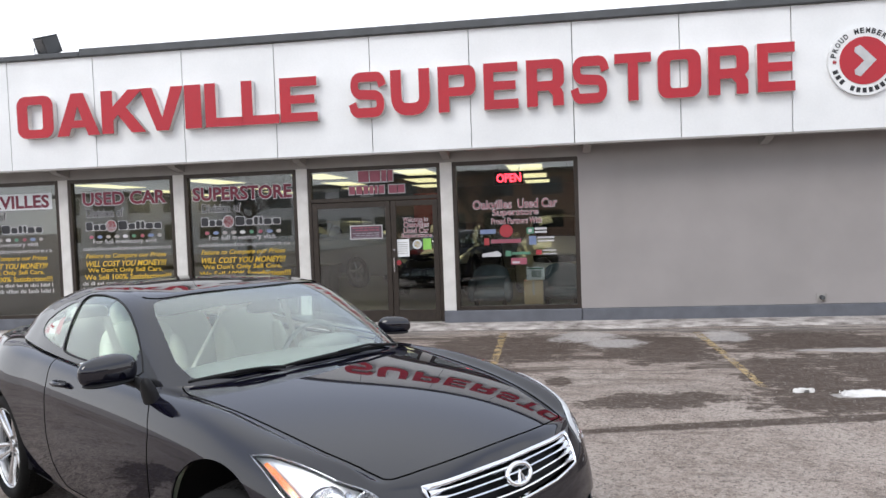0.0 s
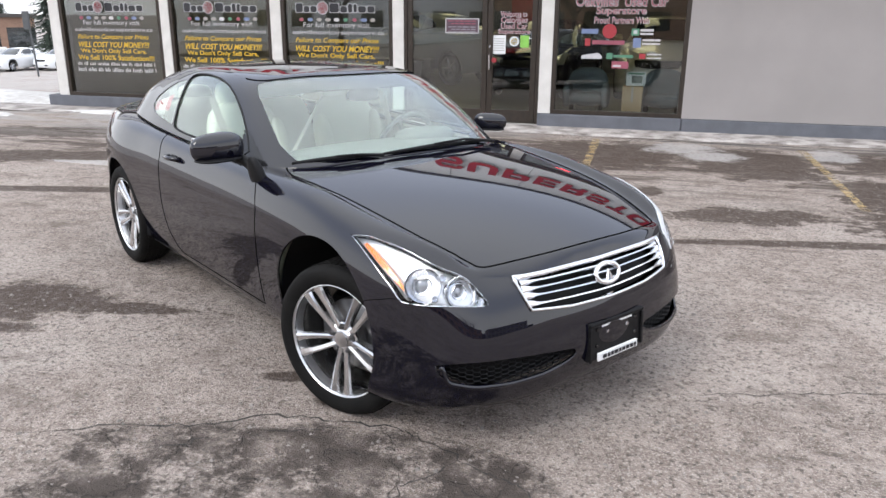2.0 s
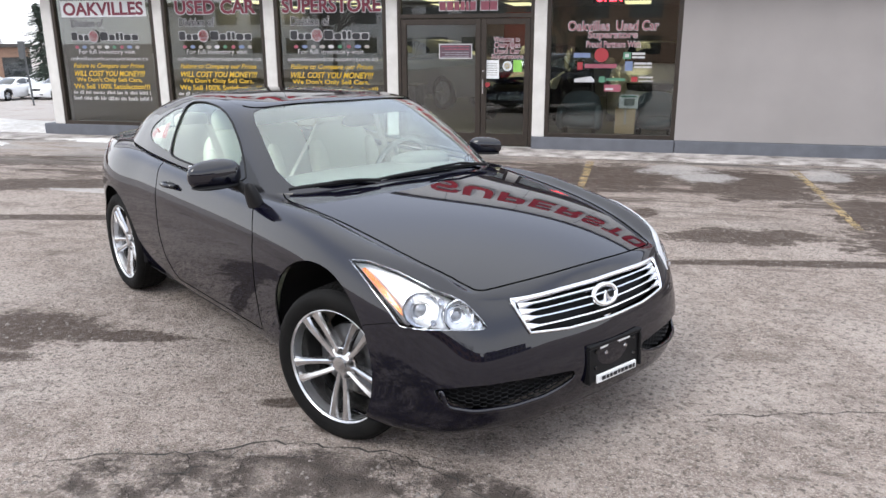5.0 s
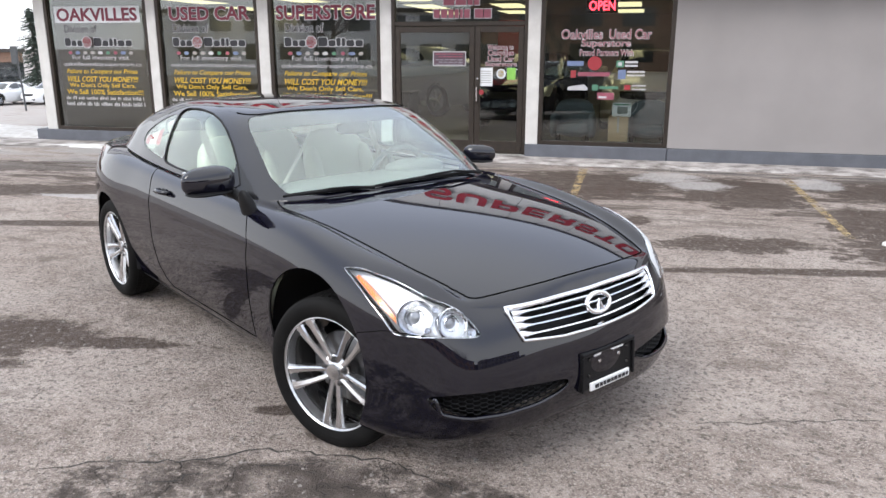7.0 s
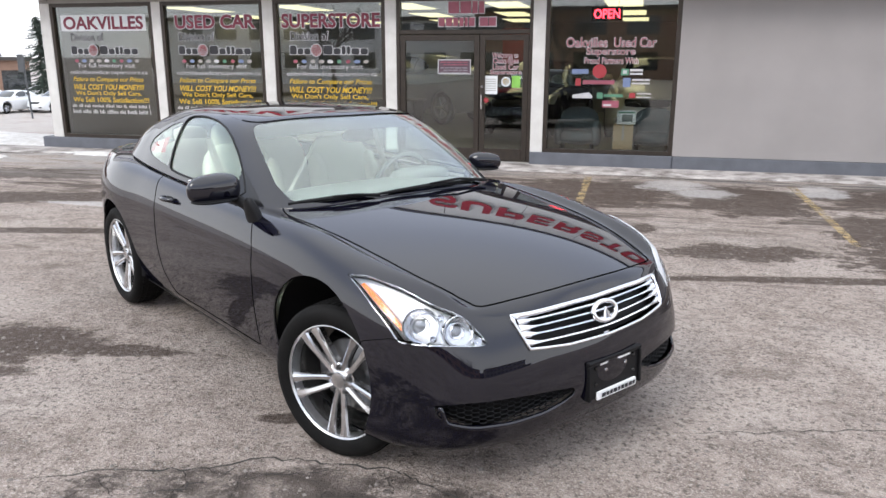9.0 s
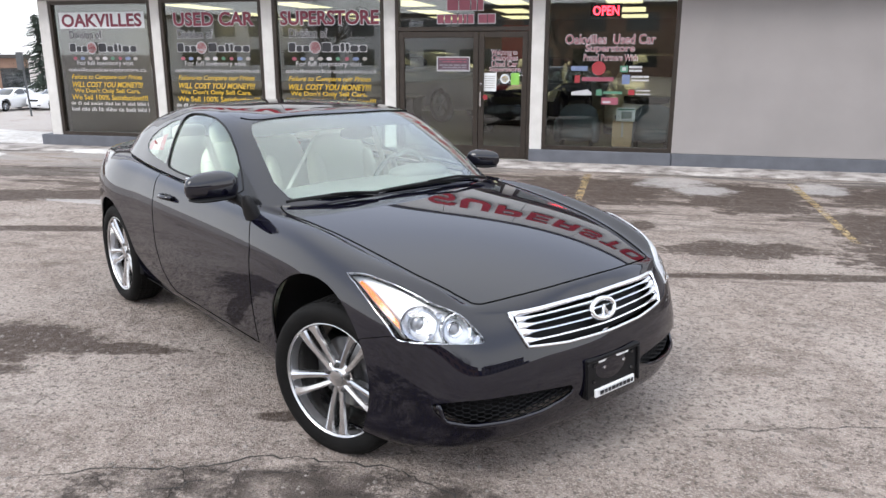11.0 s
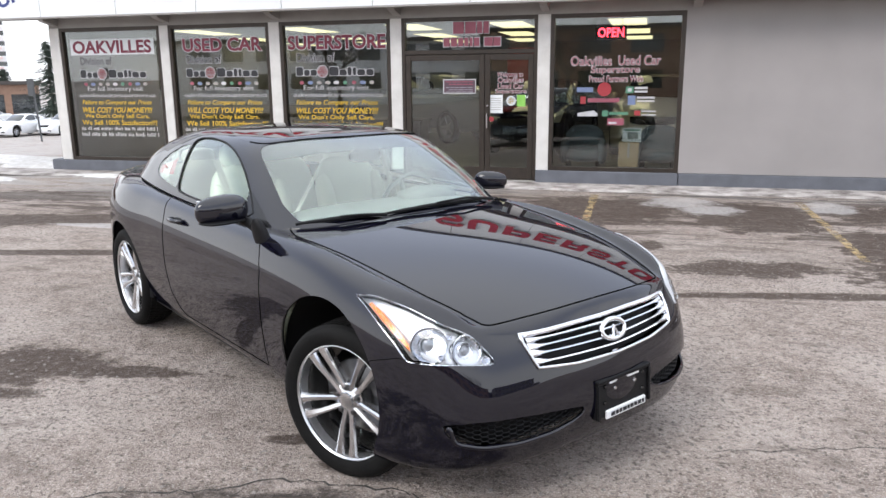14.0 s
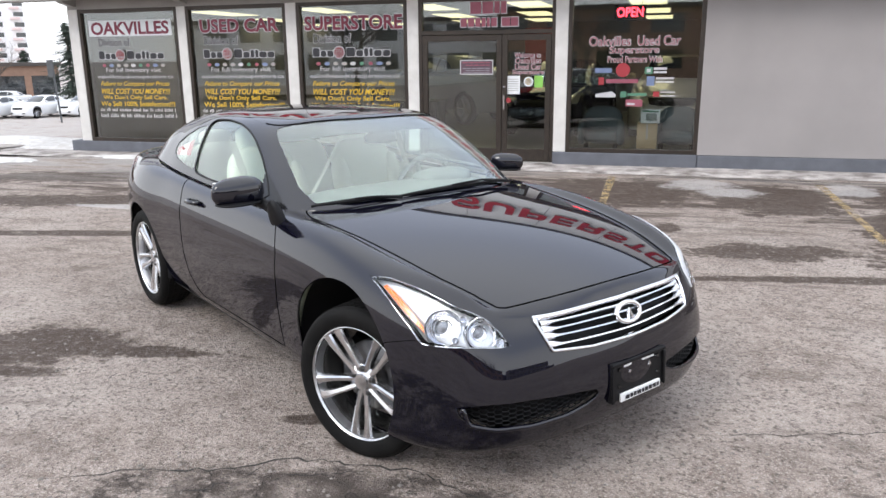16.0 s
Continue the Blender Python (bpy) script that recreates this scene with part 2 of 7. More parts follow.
def curve_bm(cu, depth):
    ob = bpy.data.objects.new("outline", cu)
    scene.collection.objects.link(ob)
    bpy.context.view_layer.update()
    me = bpy.data.meshes.new_from_object(ob.evaluated_get(bpy.context.evaluated_depsgraph_get()))
    bpy.data.objects.remove(ob)
    bpy.data.curves.remove(cu)
    b = bmesh.new()
    b.from_mesh(me)
    bpy.data.meshes.remove(me)
    bmesh.ops.transform(b, matrix=Matrix.Translation((0, -depth / 2, 0)) @ pose(0, 0, 0, 90), verts=b.verts)
    return b


def lettering(text, x0, x1, z0, z1, y, depth=0.0015, bold=0.0, shear=0.0, spacing=1.0):
    """Writing that fills the rectangle x0..x1, z0..z1 on the plane y."""
    cu = bpy.data.curves.new("writing", "FONT")
    cu.body, cu.size, cu.shear, cu.offset, cu.extrude, cu.space_character = text, 1.0, shear, bold, 0.01, spacing
    cu.resolution_u = 3
    b = curve_bm(cu, 0.02)
    xs, zs = [v.co.x for v in b.verts], [v.co.z for v in b.verts]
    sx, sz = (x1 - x0) / (max(xs) - min(xs)), (z1 - z0) / (max(zs) - min(zs))
    for v in b.verts:
        v.co = (x0 + (v.co.x - min(xs)) * sx, y + v.co.y / 0.02 * depth, z0 + (v.co.z - min(zs)) * sz)
    return b


def bars(x0, x1, z0, z1, y, n, seed, depth=0.0015):
    """Plain bars in place of writing that is not spelled out: n words on one line."""
    rnd = random.Random(seed)
    w = [rnd.uniform(0.6, 1.4) for _ in range(n)]
    gap = 0.035 * (x1 - x0) if n > 1 else 0
    k = (x1 - x0 - gap * (n - 1)) / sum(w)
    b, x = bmesh.new(), x0
    for q in w:
        box(x, y - depth, z0, x + q * k, y, z1, bm=b)
        x += q * k + gap
    return b


def small_line(x0, x1, z0, z1, y, seed, depth=0.0012):
    """A line of small unreadable print: short upright bars in words."""
    rnd = random.Random(seed)
    b, x = bmesh.new(), x0
    while x < x1 - 0.03:
        for _ in range(rnd.randint(3, 9)):
            w = rnd.uniform(0.016, 0.03)
            if x + w > x1:
                break
            top = z1 if rnd.random() < 0.3 else z0 + (z1 - z0) * 0.72
            box(x, y - depth, z0, x + w * 0.72, y, top, bm=b)
            x += w + 0.006
        x += 0.035
    return b


def rrect(x0, z0, x1, z1, r, seg=5):
    c = ((x1 - r, z1 - r, 0), (x0 + r, z1 - r, 90), (x0 + r, z0 + r, 180), (x1 - r, z0 + r, 270))
    return [(cx + r * math.cos(radians(a + 90 * k / seg)), cz + r * math.sin(radians(a + 90 * k / seg))) for cx, cz, a in c for k in range(seg + 1)]


# ---------------------------------------------------------------- ground
def ground_material():
    m = bpy.data.materials.new("salt_stained_asphalt")
    m.use_nodes = True
    n, l = m.node_tree.nodes, m.node_tree.links
    p = n["Principled BSDF"]
    geo = n.new("ShaderNodeNewGeometry")

    def noise_tex(scale, detail=5, rough=0.6, squash=None):
        t = n.new("ShaderNodeTexNoise")
        t.inputs["Scale"].default_value, t.inputs["Detail"].default_value, t.inputs["Roughness"].default_value = scale, detail, rough
        if squash:
            mp = n.new("ShaderNodeMapping")
            mp.inputs["Scale"].default_value = squash
            l.new(geo.outputs["Position"], mp.inputs[0])
            l.new(mp.outputs[0], t.inputs[0])
        else:
            l.new(geo.outputs["Position"], t.inputs[0])
        return t.outputs[0]

    def ramp(v, a, b, lo=0.0, hi=1.0):
        r = n.new("ShaderNodeMapRange")
        r.interpolation_type = "SMOOTHSTEP"
        for i, q in enumerate((a, b, lo, hi)):
            r.inputs[i + 1].default_value = q
        l.new(v, r.inputs[0])
        return r.outputs[0]

    def op(kind, a, b=None):
        r = n.new("ShaderNodeMath")
        r.operation = kind
        for i, q in enumerate((a, b)):
            if q is None:
                continue
            if isinstance(q, (int, float)):
                r.inputs[i].default_value = q
            else:
                l.new(q, r.inputs[i])
        return r.outputs[0]

    def blend(f, a, b):
        r = n.new("ShaderNodeMix")
        r.data_type = "RGBA"
        l.new(f, r.inputs[0])
        for i, q in ((6, a), (7, b)):
            if isinstance(q, tuple):
                r.inputs[i].default_value = rgba(q)
            else:
                l.new(q, r.inputs[i])
        return r.outputs[2]

    def blob(x, y, rx, ry, soft=0.5, turn=0.0, warp=0.8):
        """A stain: 1 inside an ellipse with a ragged rim, 0 outside."""
        mp = n.new("ShaderNodeMapping")
        mp.vector_type = "TEXTURE"
        mp.inputs["Location"].default_value = (x, y, 0)
        mp.inputs["Rotation"].default_value = (0, 0, radians(turn))
        mp.inputs["Scale"].default_value = (rx, ry, 1)
        l.new(geo.outputs["Position"], mp.inputs[0])
        ln = n.new("ShaderNodeVectorMath")
        ln.operation = "LENGTH"
        l.new(mp.outputs[0], ln.inputs[0])
        return ramp(op("ADD", ln.outputs[1], op("MULTIPLY", op("SUBTRACT", ragged, 0.5), warp * 5.5)), 1 + soft * 0.28, 1 - soft * 0.28)

    ragged = op("ADD", op("MULTIPLY", noise_tex(2.4, 10, 0.78), 0.72), op("MULTIPLY", noise_tex(11, 6, 0.7, (0.55, 1.3, 1)), 0.28))
    grit = noise_tex(95, 3, 0.7)
    speck = noise_tex(38, 4, 0.7)
    mid = noise_tex(6.5, 6, 0.62)
    wide = noise_tex(0.8, 5, 0.6)
    streak = noise_tex(1.0, 9, 0.7, (0.45, 2.2, 1))
    base = blend(ramp(mid, 0.36, 0.66), (0.226, 0.181, 0.155), (0.368, 0.304, 0.266))
    base = blend(ramp(wide, 0.42, 0.7), base, (0.412, 0.354, 0.318))
    fleck = noise_tex(24, 6, 0.75)
    base = blend(ramp(grit, 0.48, 0.64, 0, 0.75), base, (0.55, 0.485, 0.437))
    base = blend(ramp(fleck, 0.50, 0.68, 0, 0.75), base, (0.13, 0.108, 0.094))
    base = blend(ramp(speck, 0.53, 0.64, 0, 0.8), base, (0.085, 0.072, 0.064))
    base = blend(ramp(speck, 0.42, 0.32, 0, 0.6), base, (0.47, 0.43, 0.40))
    base = blend(ramp(noise_tex(1.9, 9, 0.74, (0.7, 1.3, 1)), 0.52, 0.66, 0, 0.5), base, (0.115, 0.092, 0.077))
    base = blend(ramp(noise_tex(9, 7, 0.78, (0.6, 1.5, 1)), 0.56, 0.68, 0, 0.6), base, (0.10, 0.080, 0.068))
    # damp stretches along the shop front and streaks across the lot
    sep = n.new("ShaderNodeSeparateXYZ")
    l.new(geo.outputs["Position"], sep.inputs[0])
    broken = op("MULTIPLY", ramp(noise_tex(4.5, 9, 0.8, (0.7, 1.4, 1)), 0.28, 0.47, 0.38, 1.0), ramp(noise_tex(19, 5, 0.75), 0.34, 0.48, 0.72, 1.0))
    near_shop = ramp(sep.outputs[1], -5.4, -3.2)
    damp = op("MULTIPLY", ramp(streak, 0.47, 0.57), near_shop)
    damp = op("MAXIMUM", damp, op("MULTIPLY", ramp(streak, 0.60, 0.68), 0.55))
    for q in ((-0.95, -2.15, 1.15, 1.0, 0.5, 10), (0.75, -2.45, 0.8, 1.1, 0.5, 10), (2.7, -1.95, 1.1, 0.8, 0.5), (3.6, -3.6, 1.7, 1.0, 0.5), (1.95, -4.1, 0.5, 0.95, 0.5), (2.5, -4.95, 1.3, 0.65, 0.5, 8), (0.43, -5.1, 0.68, 0.3, 0.6, 12), (1.7, -5.72, 2.3, 0.1, 0.6, 11, 0.3), (-0.42, -4.3, 0.16, 0.2, 0.6), (-9.0, -2.7, 1.8, 0.5, 0.6, 14), (-7.5, -4.4, 1.4, 0.42, 0.6, 14), (-6.2, -5.95, 1.9, 0.13, 0.6, 13, 0.3), (-4.12, -8.55, 0.55, 0.3, 0.7, 14), (-3.4, -8.5, 0.5, 0.09, 0.7, 10), (-2.05, -9.05, 0.16, 0.05, 0.9, 14), (-1.75, -9.2, 0.12, 0.07, 0.9, 20), (-4.0, -8.95, 0.3, 0.07, 0.9, 8), (-3.9, -3.2, 1.6, 0.5, 0.6, 8), (-5.3, -1.9, 1.4, 0.5, 0.6, 5)):
        damp = op("MAXIMUM", damp, op("MULTIPLY", blob(*q), broken))
    base = blend(op("MULTIPLY", damp, ramp(mid, 0.25, 0.6, 0.78, 0.98)), base, (0.060, 0.041, 0.031))
    base = blend(op("MULTIPLY", damp, ramp(noise_tex(23, 4, 0.72), 0.56, 0.66, 0, 0.5)), base, (0.26, 0.225, 0.205))
    # cracked patch by the front wheel
    vor = n.new("ShaderNodeTexVoronoi")
    vor.feature = "DISTANCE_TO_EDGE"
    vor.inputs["Scale"].default_value = 3.4
    wp = n.new("ShaderNodeVectorMath")
    wp.operation = "MULTIPLY_ADD"
    nt = n.new("ShaderNodeTexNoise")
    nt.inputs["Scale"].default_value, nt.inputs["Detail"].default_value = 5.0, 4
    l.new(geo.outputs["Position"], nt.inputs[0])
    l.new(nt.outputs[1], wp.inputs[0])
    wp.inputs[1].default_value = (0.3, 0.3, 0.3)
    l.new(geo.outputs["Position"], wp.inputs[2])
    l.new(wp.outputs[0], vor.inputs[0])
    area = op("MAXIMUM", blob(-1.72, -9.98, 0.95, 0.56, 0.35, 4, 0.3), blob(-0.98, -9.85, 0.5, 0.36, 0.35, -30, 0.3))
    crack = op("MULTIPLY", ramp(vor.outputs[0], 0.014, 0.003, 0, 0.4), area)
    grime = op("MULTIPLY", op("MULTIPLY", ramp(vor.outputs[0], 0.50, 0.08, 0.35, 1.0), ramp(noise_tex(3.6, 8, 0.78), 0.38, 0.52, 0, 1.0)), area)
    base = blend(grime, base, (0.068, 0.054, 0.046))
    base = blend(crack, base, (0.03, 0.027, 0.025))
    # old snow and ice, thickest along the wall and out by the far lot
    snowy = op("MULTIPLY", ramp(sep.outputs[1], -1.6, -0.3), ramp(streak, 0.44, 0.53))
    far_left = op("MULTIPLY", ramp(sep.outputs[0], -5.8, -8.6), ramp(sep.outputs[1], -3.6, -0.9))
    snowy = op("MULTIPLY", snowy, 0.8)
    snowy = op("MAXIMUM", snowy, op("MULTIPLY", far_left, ramp(streak, 0.41, 0.53)))
    for q in ((-0.05, -1.5, 0.42, 0.42, 0.8, 0, 0.75), (0.32, -2.05, 0.36, 0.36, 0.8, 0, 0.6), (1.78, -1.6, 0.32, 0.42, 0.9, 0, 0.8), (3.2, -2.7, 0.8, 0.14, 0.6, 0, 0.5), (2.2, -4.9, 0.2, 0.09, 0.4, 5, 0.5), (-6.6, -4.6, 0.8, 0.12, 0.4, 6)):
        snowy = op("MAXIMUM", snowy, blob(*q))
    snowy = op("MULTIPLY", snowy, ramp(fleck, 0.34, 0.62, 0.55, 1.0))
    base = blend(op("MULTIPLY", snowy, 0.85), base, (0.50, 0.475, 0.46))
    l.new(base, p.inputs["Base Color"])
    l.new(op("SUBTRACT", 0.92, op("MULTIPLY", damp, 0.10)), p.inputs["Roughness"])
    p.inputs["Specular IOR Level"].default_value = 0.35
    h = op("ADD", op("MULTIPLY", grit, 0.35), op("MULTIPLY", speck, 0.5))
    h = op("ADD", h, op("MULTIPLY", mid, 0.7))
    h = op("SUBTRACT", h, op("MULTIPLY", crack, 1.6))
    h = op("ADD", h, op("MULTIPLY", snowy, 0.15))
    bp = n.new("ShaderNodeBump")
    bp.inputs["Strength"].default_value, bp.inputs["Distance"].default_value = 0.95, 0.04
    l.new(h, bp.inputs["Height"])
    l.new(bp.outputs[0], p.inputs["Normal"])
    return m


M_GROUND = ground_material()


def ground_fall(x):
    """How far the lot drops towards the neighbouring yard."""
    return 2.0 * min(max((-12.5 - x) / 22.0, 0), 1)


def ground_sheet():
    """One sheet to the horizon, finer near the car, gently uneven."""
    def steps(lo, hi, far):
        inner = list(np.arange(lo, hi + 0.01, 0.25))
        return [-far, -far / 4, -60] + [lo - 40 + q * 2.0 for q in range(20)] + inner + [hi + 4, hi + 12] + [60, far / 4, far]
    xs, ys = steps(-9, 6, 2500), steps(-13, 0, 2500)
    P = np.zeros((len(xs), len(ys), 3))
    for i, x in enumerate(xs):
        for j, y in enumerate(ys):
            z = 0.012 * noise.noise((x * 0.5, y * 0.5, 3.0)) + 0.005 * noise.noise((x * 2.1, y * 2.1, 7.0)) - 0.006
            flat = -13 < y < 0.2 and -9 < x < 6
            P[i, j] = x, y, (z if flat else -0.006 - ground_fall(x))
    return grid_mesh(P)


solid("ground", ground_sheet(), M_GROUND, "salt-stained grey asphalt lot with damp patches and old snow", "ground", "structure", smooth=True)


# ---------------------------------------------------------------- shop building
GY = 0.045                 # plane of the glass
TOP, BASE = 2.60, 0.21     # window head and plinth top
POSTS = ((-11.23, -11.015), (-8.905, -8.73), (-6.78, -6.585), (-4.61, -4.42), (-2.205, -2.01))
building = thing("wall_front", "taupe stucco shop wall on a slate-blue painted plinth", "wall", kind="structure")
part("wall_panel", box(-0.02, 0, BASE, 14, 0.25, 2.78), M_STUCCO, building, "taupe stucco wall")
part("plinth", box(-11.46, -0.05, -0.1, -4.42, 0.3, BASE, 0.012), M_PLINTH, building, "slate-blue painted plinth")
part("plinth", box(-2.205, -0.05, -0.1, -0.02, 0.3, BASE, 0.012), M_PLINTH, building, "slate-blue painted plinth")
part("plinth", box(-0.015, -0.028, -0.1, 14, 0.3, BASE - 0.005, 0.01), M_PLINTH, building, "slate-blue painted plinth")
part("threshold", box(-4.42, -0.03, -0.1, -2.205, 0.3, 0.035, 0.006), M_HEADER, building, "worn concrete door sill")
part("header", box(-11.23, 0.003, TOP, -0.02, 0.25, 2.78), M_HEADER, building, "grey painted beam over the windows")
for a, b in POSTS:
    part("post", box(a, -0.012, BASE if b != -4.42 else 0.035, b, 0.2, TOP, 0.006), M_POST, building, "off-white painted post")
part("side_wall", box(-11.23, 0.26, -0.1, -11.015, 12.2, 2.78), M_STUCCO, building)
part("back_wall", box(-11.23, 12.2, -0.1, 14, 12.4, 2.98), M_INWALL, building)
part("side_wall", box(13.8, 0.26, -0.1, 14, 12.2, 2.78), M_STUCCO, building)

roof = thing("roof", "flat overhanging roof with a white panelled fascia", "roof", kind="structure")
part("deck", box(-13.6, 0.3, 2.98, 14.4, 12.6, 3.1), M_HEADER, roof)
part("soffit", box(-13.6, -0.46, 2.785, 14.4, 0.3, 2.83), M_HEADER, roof, "grey painted soffit")
part("fascia_frame", box(-13.6, -0.455, 2.75, 14.4, -0.40, 4.6), M_SEAM, roof)
part("fascia_trim", box(-13.6, -0.515, 2.735, 14.4, -0.40, 2.765, 0.004), M_HEADER, roof)
part("cap", box(-13.7, -0.56, 4.565, -8.02, -0.2, 4.65, 0.012), M_CAP, roof, "dark metal roof edge")
part("cap", box(-8.01, -0.565, 4.565, 14.5, -0.2, 4.69, 0.012), M_CAP, roof, "dark metal roof edge")
part("parapet", box(-13.6, -0.35, 2.83, 14.4, -0.25, 4.56), M_CAP, roof)
PITCH, FIRST = 1.5495, -14.0175
for k in range(18):
    a = FIRST + k * PITCH
    part("fascia_panel", box(max(a, -13.6) + 0.006, -0.5, 2.766, min(a + PITCH, 14.4) - 0.006, -0.458, 4.562, 0.003), M_FASCIA, roof)
for x in (-11.08, -8.74, -6.62, -4.48, -2.09, 0.12, 2.75, 5.4):
    b = bmesh.new()
    v = [b.verts.new(q) for q in ((x - 0.06, -0.44, 2.784), (x + 0.06, -0.44, 2.784), (x + 0.06, 0.0, 2.784), (x - 0.06, 0.0, 2.784), (x - 0.06, -0.3, 2.70), (x + 0.06, -0.3, 2.70), (x + 0.06, -0.001, 2.64), (x - 0.06, -0.001, 2.64))]
    for f in ((0, 1, 5, 4), (4, 5, 6, 7), (0, 4, 7, 3), (1, 2, 6, 5)):
        b.faces.new([v[i] for i in f])
    part("bracket", b, M_HEADER, roof)


# ------------- windows
def pane(x0, x1, z0, z1, parent, name="pane"):
    ob = part(name, box(x0, GY, z0, x1, GY + 0.008, z1), M_PANE, parent, "dark reflecting shop glass")
    ob.visible_shadow = False
    return ob


def shop_window(name, x0, x1, label):
    w = thing(name, label, "window", kind="structure")
    f = 0.065
    part("window_frame", box(x0, -0.004, BASE, x0 + f, 0.12, TOP, 0.004), M_BRONZE, w)
    part("window_frame", box(x1 - f, -0.004, BASE, x1, 0.12, TOP, 0.004), M_BRONZE, w)
    part("window_frame", box(x0 + f, -0.002, TOP - f, x1 - f, 0.12, TOP, 0.004), M_BRONZE, w)
    part("window_sill", box(x0 + f, -0.010, BASE, x1 - f, 0.12, BASE + f, 0.004), M_BRONZE, w)
    pane(x0 + f, x1 - f, BASE + f, TOP - f, w)
    return w


LY = GY - 0.003   # plane of the vinyl writing


def vinyl(win, text, x0, x1, z0, z1, ink, halo=None, bold=0.0, shear=0.0, label="", spacing=1.0):
    if halo:
        h = 0.014 if z1 - z0 > 0.16 else 0.009
        part("lettering_border", lettering(text, x0 - h, x1 + h, z0 - h, z1 + h, LY + 0.0025, 0.0008, bold + (0.035 if z1 - z0 > 0.16 else 0.034), shear, spacing), halo, win)
    return part("lettering", lettering(text, x0, x1, z0, z1, LY, 0.0012, bold, shear, spacing), ink, win, label)


def disc(x, z, r, y, material, win, name="emblem", d=0.001, seg=28):
    return part(name, outlined([[(x + r * math.cos(2 * math.pi * k / seg), z + r * math.sin(2 * math.pi * k / seg)) for k in range(seg)]], d), material, win)


def stock_writing(win, x, head, hx0, hx1, plate=False):
    """The block of writing that the three wide windows share; x is the middle of its lines."""
    if plate:
        part("backing", box(hx0 - 0.05, LY + 0.0028, 2.12, hx1 + 0.05, LY + 0.0036, 2.40), M_PAPER, win, "white vinyl backing")
    vinyl(win, head, hx0, hx1, 2.145, 2.375, M_VINYLRED, None if plate else M_VINYLWHITE, 0.03, label="plum-red vinyl window lettering")
    vinyl(win, "Division of", x - 0.70, x - 0.02, 1.945, 2.085, M_VINYLBLACK, M_VINYLWHITE, 0.016)
    # the dealer's mark: dark bars either side of a red disc with an arrow
    y = LY
    for x0, x1, z1 in ((-0.725, -0.60, 1.86), (-0.58, -0.48, 1.815), (-0.46, -0.35, 1.815), (-0.115, 0.045, 1.86), (0.07, 0.19, 1.815), (0.21, 0.28, 1.85), (0.305, 0.36, 1.85), (0.385, 0.52, 1.815), (0.545, 0.67, 1.815)):
        part("emblem_border", outlined([rrect(x + x0 - 0.008, 1.707, x + x1 + 0.008, z1 + 0.008, 0.02)], 0.001), M_VINYLWHITE, win).location.y = y + 0.002
        part("emblem", outlined([rrect(x + x0, 1.715, x + x1, z1, 0.03)], 0.001), M_VINYLBLACK, win, "dark plain shape of the dealer's mark").location.y = y
    disc(x - 0.225, 1.785, 0.105, y, M_VINYLWHITE, win)
    disc(x - 0.225, 1.785, 0.09, y - 0.0012, M_BRIGHTRED, win)
    part("arrow", outlined([[(x - 0.265, 1.83), (x - 0.235, 1.83), (x - 0.175, 1.785), (x - 0.235, 1.74), (x - 0.265, 1.74), (x - 0.215, 1.785)]], 0.001), M_VINYLWHITE, win).location.y = y - 0.0025
    rnd = random.Random(3)
    for k, c in enumerate((M_VINYLPINK, M_VINYLBLUE, M_HEADER, M_HEADER, M_VINYLWHITE, M_VINYLGREEN, M_VINYLPINK, M_VINYLBLUE, M_HEADER)):
        xx = x - 0.63 + k * 0.158
        rx = rnd.uniform(0.036, 0.06)
        part("maker_badge", outlined([[(xx + rx * math.cos(a), 1.60 + 0.029 * math.sin(a)) for a in (2 * math.pi * i / 20 for i in range(20))]], 0.001), c, win).location.y = y
    vinyl(win, "For full inventory visit", x - 0.60, x + 0.58, 1.455, 1.56, M_VINYLWHITE, label="white vinyl lettering")
    vinyl(win, "oakvilleusedcarsuperstore.ca", x - 0.80, x + 0.83, 1.345, 1.435, M_VINYLWHITE)
    vinyl(win, "Failure to Compare our Prices", x - 0.755, x + 0.735, 1.21, 1.315, M_VINYLYELLOW, None, 0.01, 0.3, "yellow vinyl lettering")
    vinyl(win, "WILL COST YOU MONEY!!!", x - 0.755, x + 0.735, 1.085, 1.185, M_VINYLYELLOW, None, 0.02, 0.3)
    vinyl(win, "We Don't Only Sell Cars,", x - 0.73, x + 0.66, 0.965, 1.065, M_VINYLYELLOW, None, 0.015)
    vinyl(win, "We Sell 100% Satisfaction!!!", x - 0.80, x + 0.81, 0.86, 0.95, M_VINYLYELLOW, None, 0.015)
    part("lettering", small_line(x - 0.83, x + 0.83, 0.765, 0.825, y, 8), M_VINYLWHITE, win, "small white vinyl lines")
    part("lettering", small_line(x - 0.83, x + 0.85, 0.655, 0.725, y, 9), M_VINYLWHITE, win, "small white vinyl lines")


W1 = shop_window("window_1", -11.015, -8.905, "tall shop window with plum, black and yellow vinyl writing")
stock_writing(W1, -9.95, "OAKVILLES", -10.785, -9.12, True)
W2 = shop_window("window_2", -8.73, -6.78, "tall shop window with plum, black and yellow vinyl writing")
stock_writing(W2, -7.725, "USED CAR", -8.485, -6.94)
W3 = shop_window("window_3", -6.585, -4.61, "tall shop window with plum, black and yellow vinyl writing")
stock_writing(W3, -5.60, "SUPERSTORE", -6.455, -4.71)
W5 = shop_window("window_4", -2.01, -0.02, "tall shop window with rose writing, partner stickers and a neon sign")
vinyl(W5, "Oakvilles", -1.69, -1.08, 1.83, 1.965, M_VINYLPINK, M_VINYLWHITE, label="rose vinyl lettering with a pale outline")
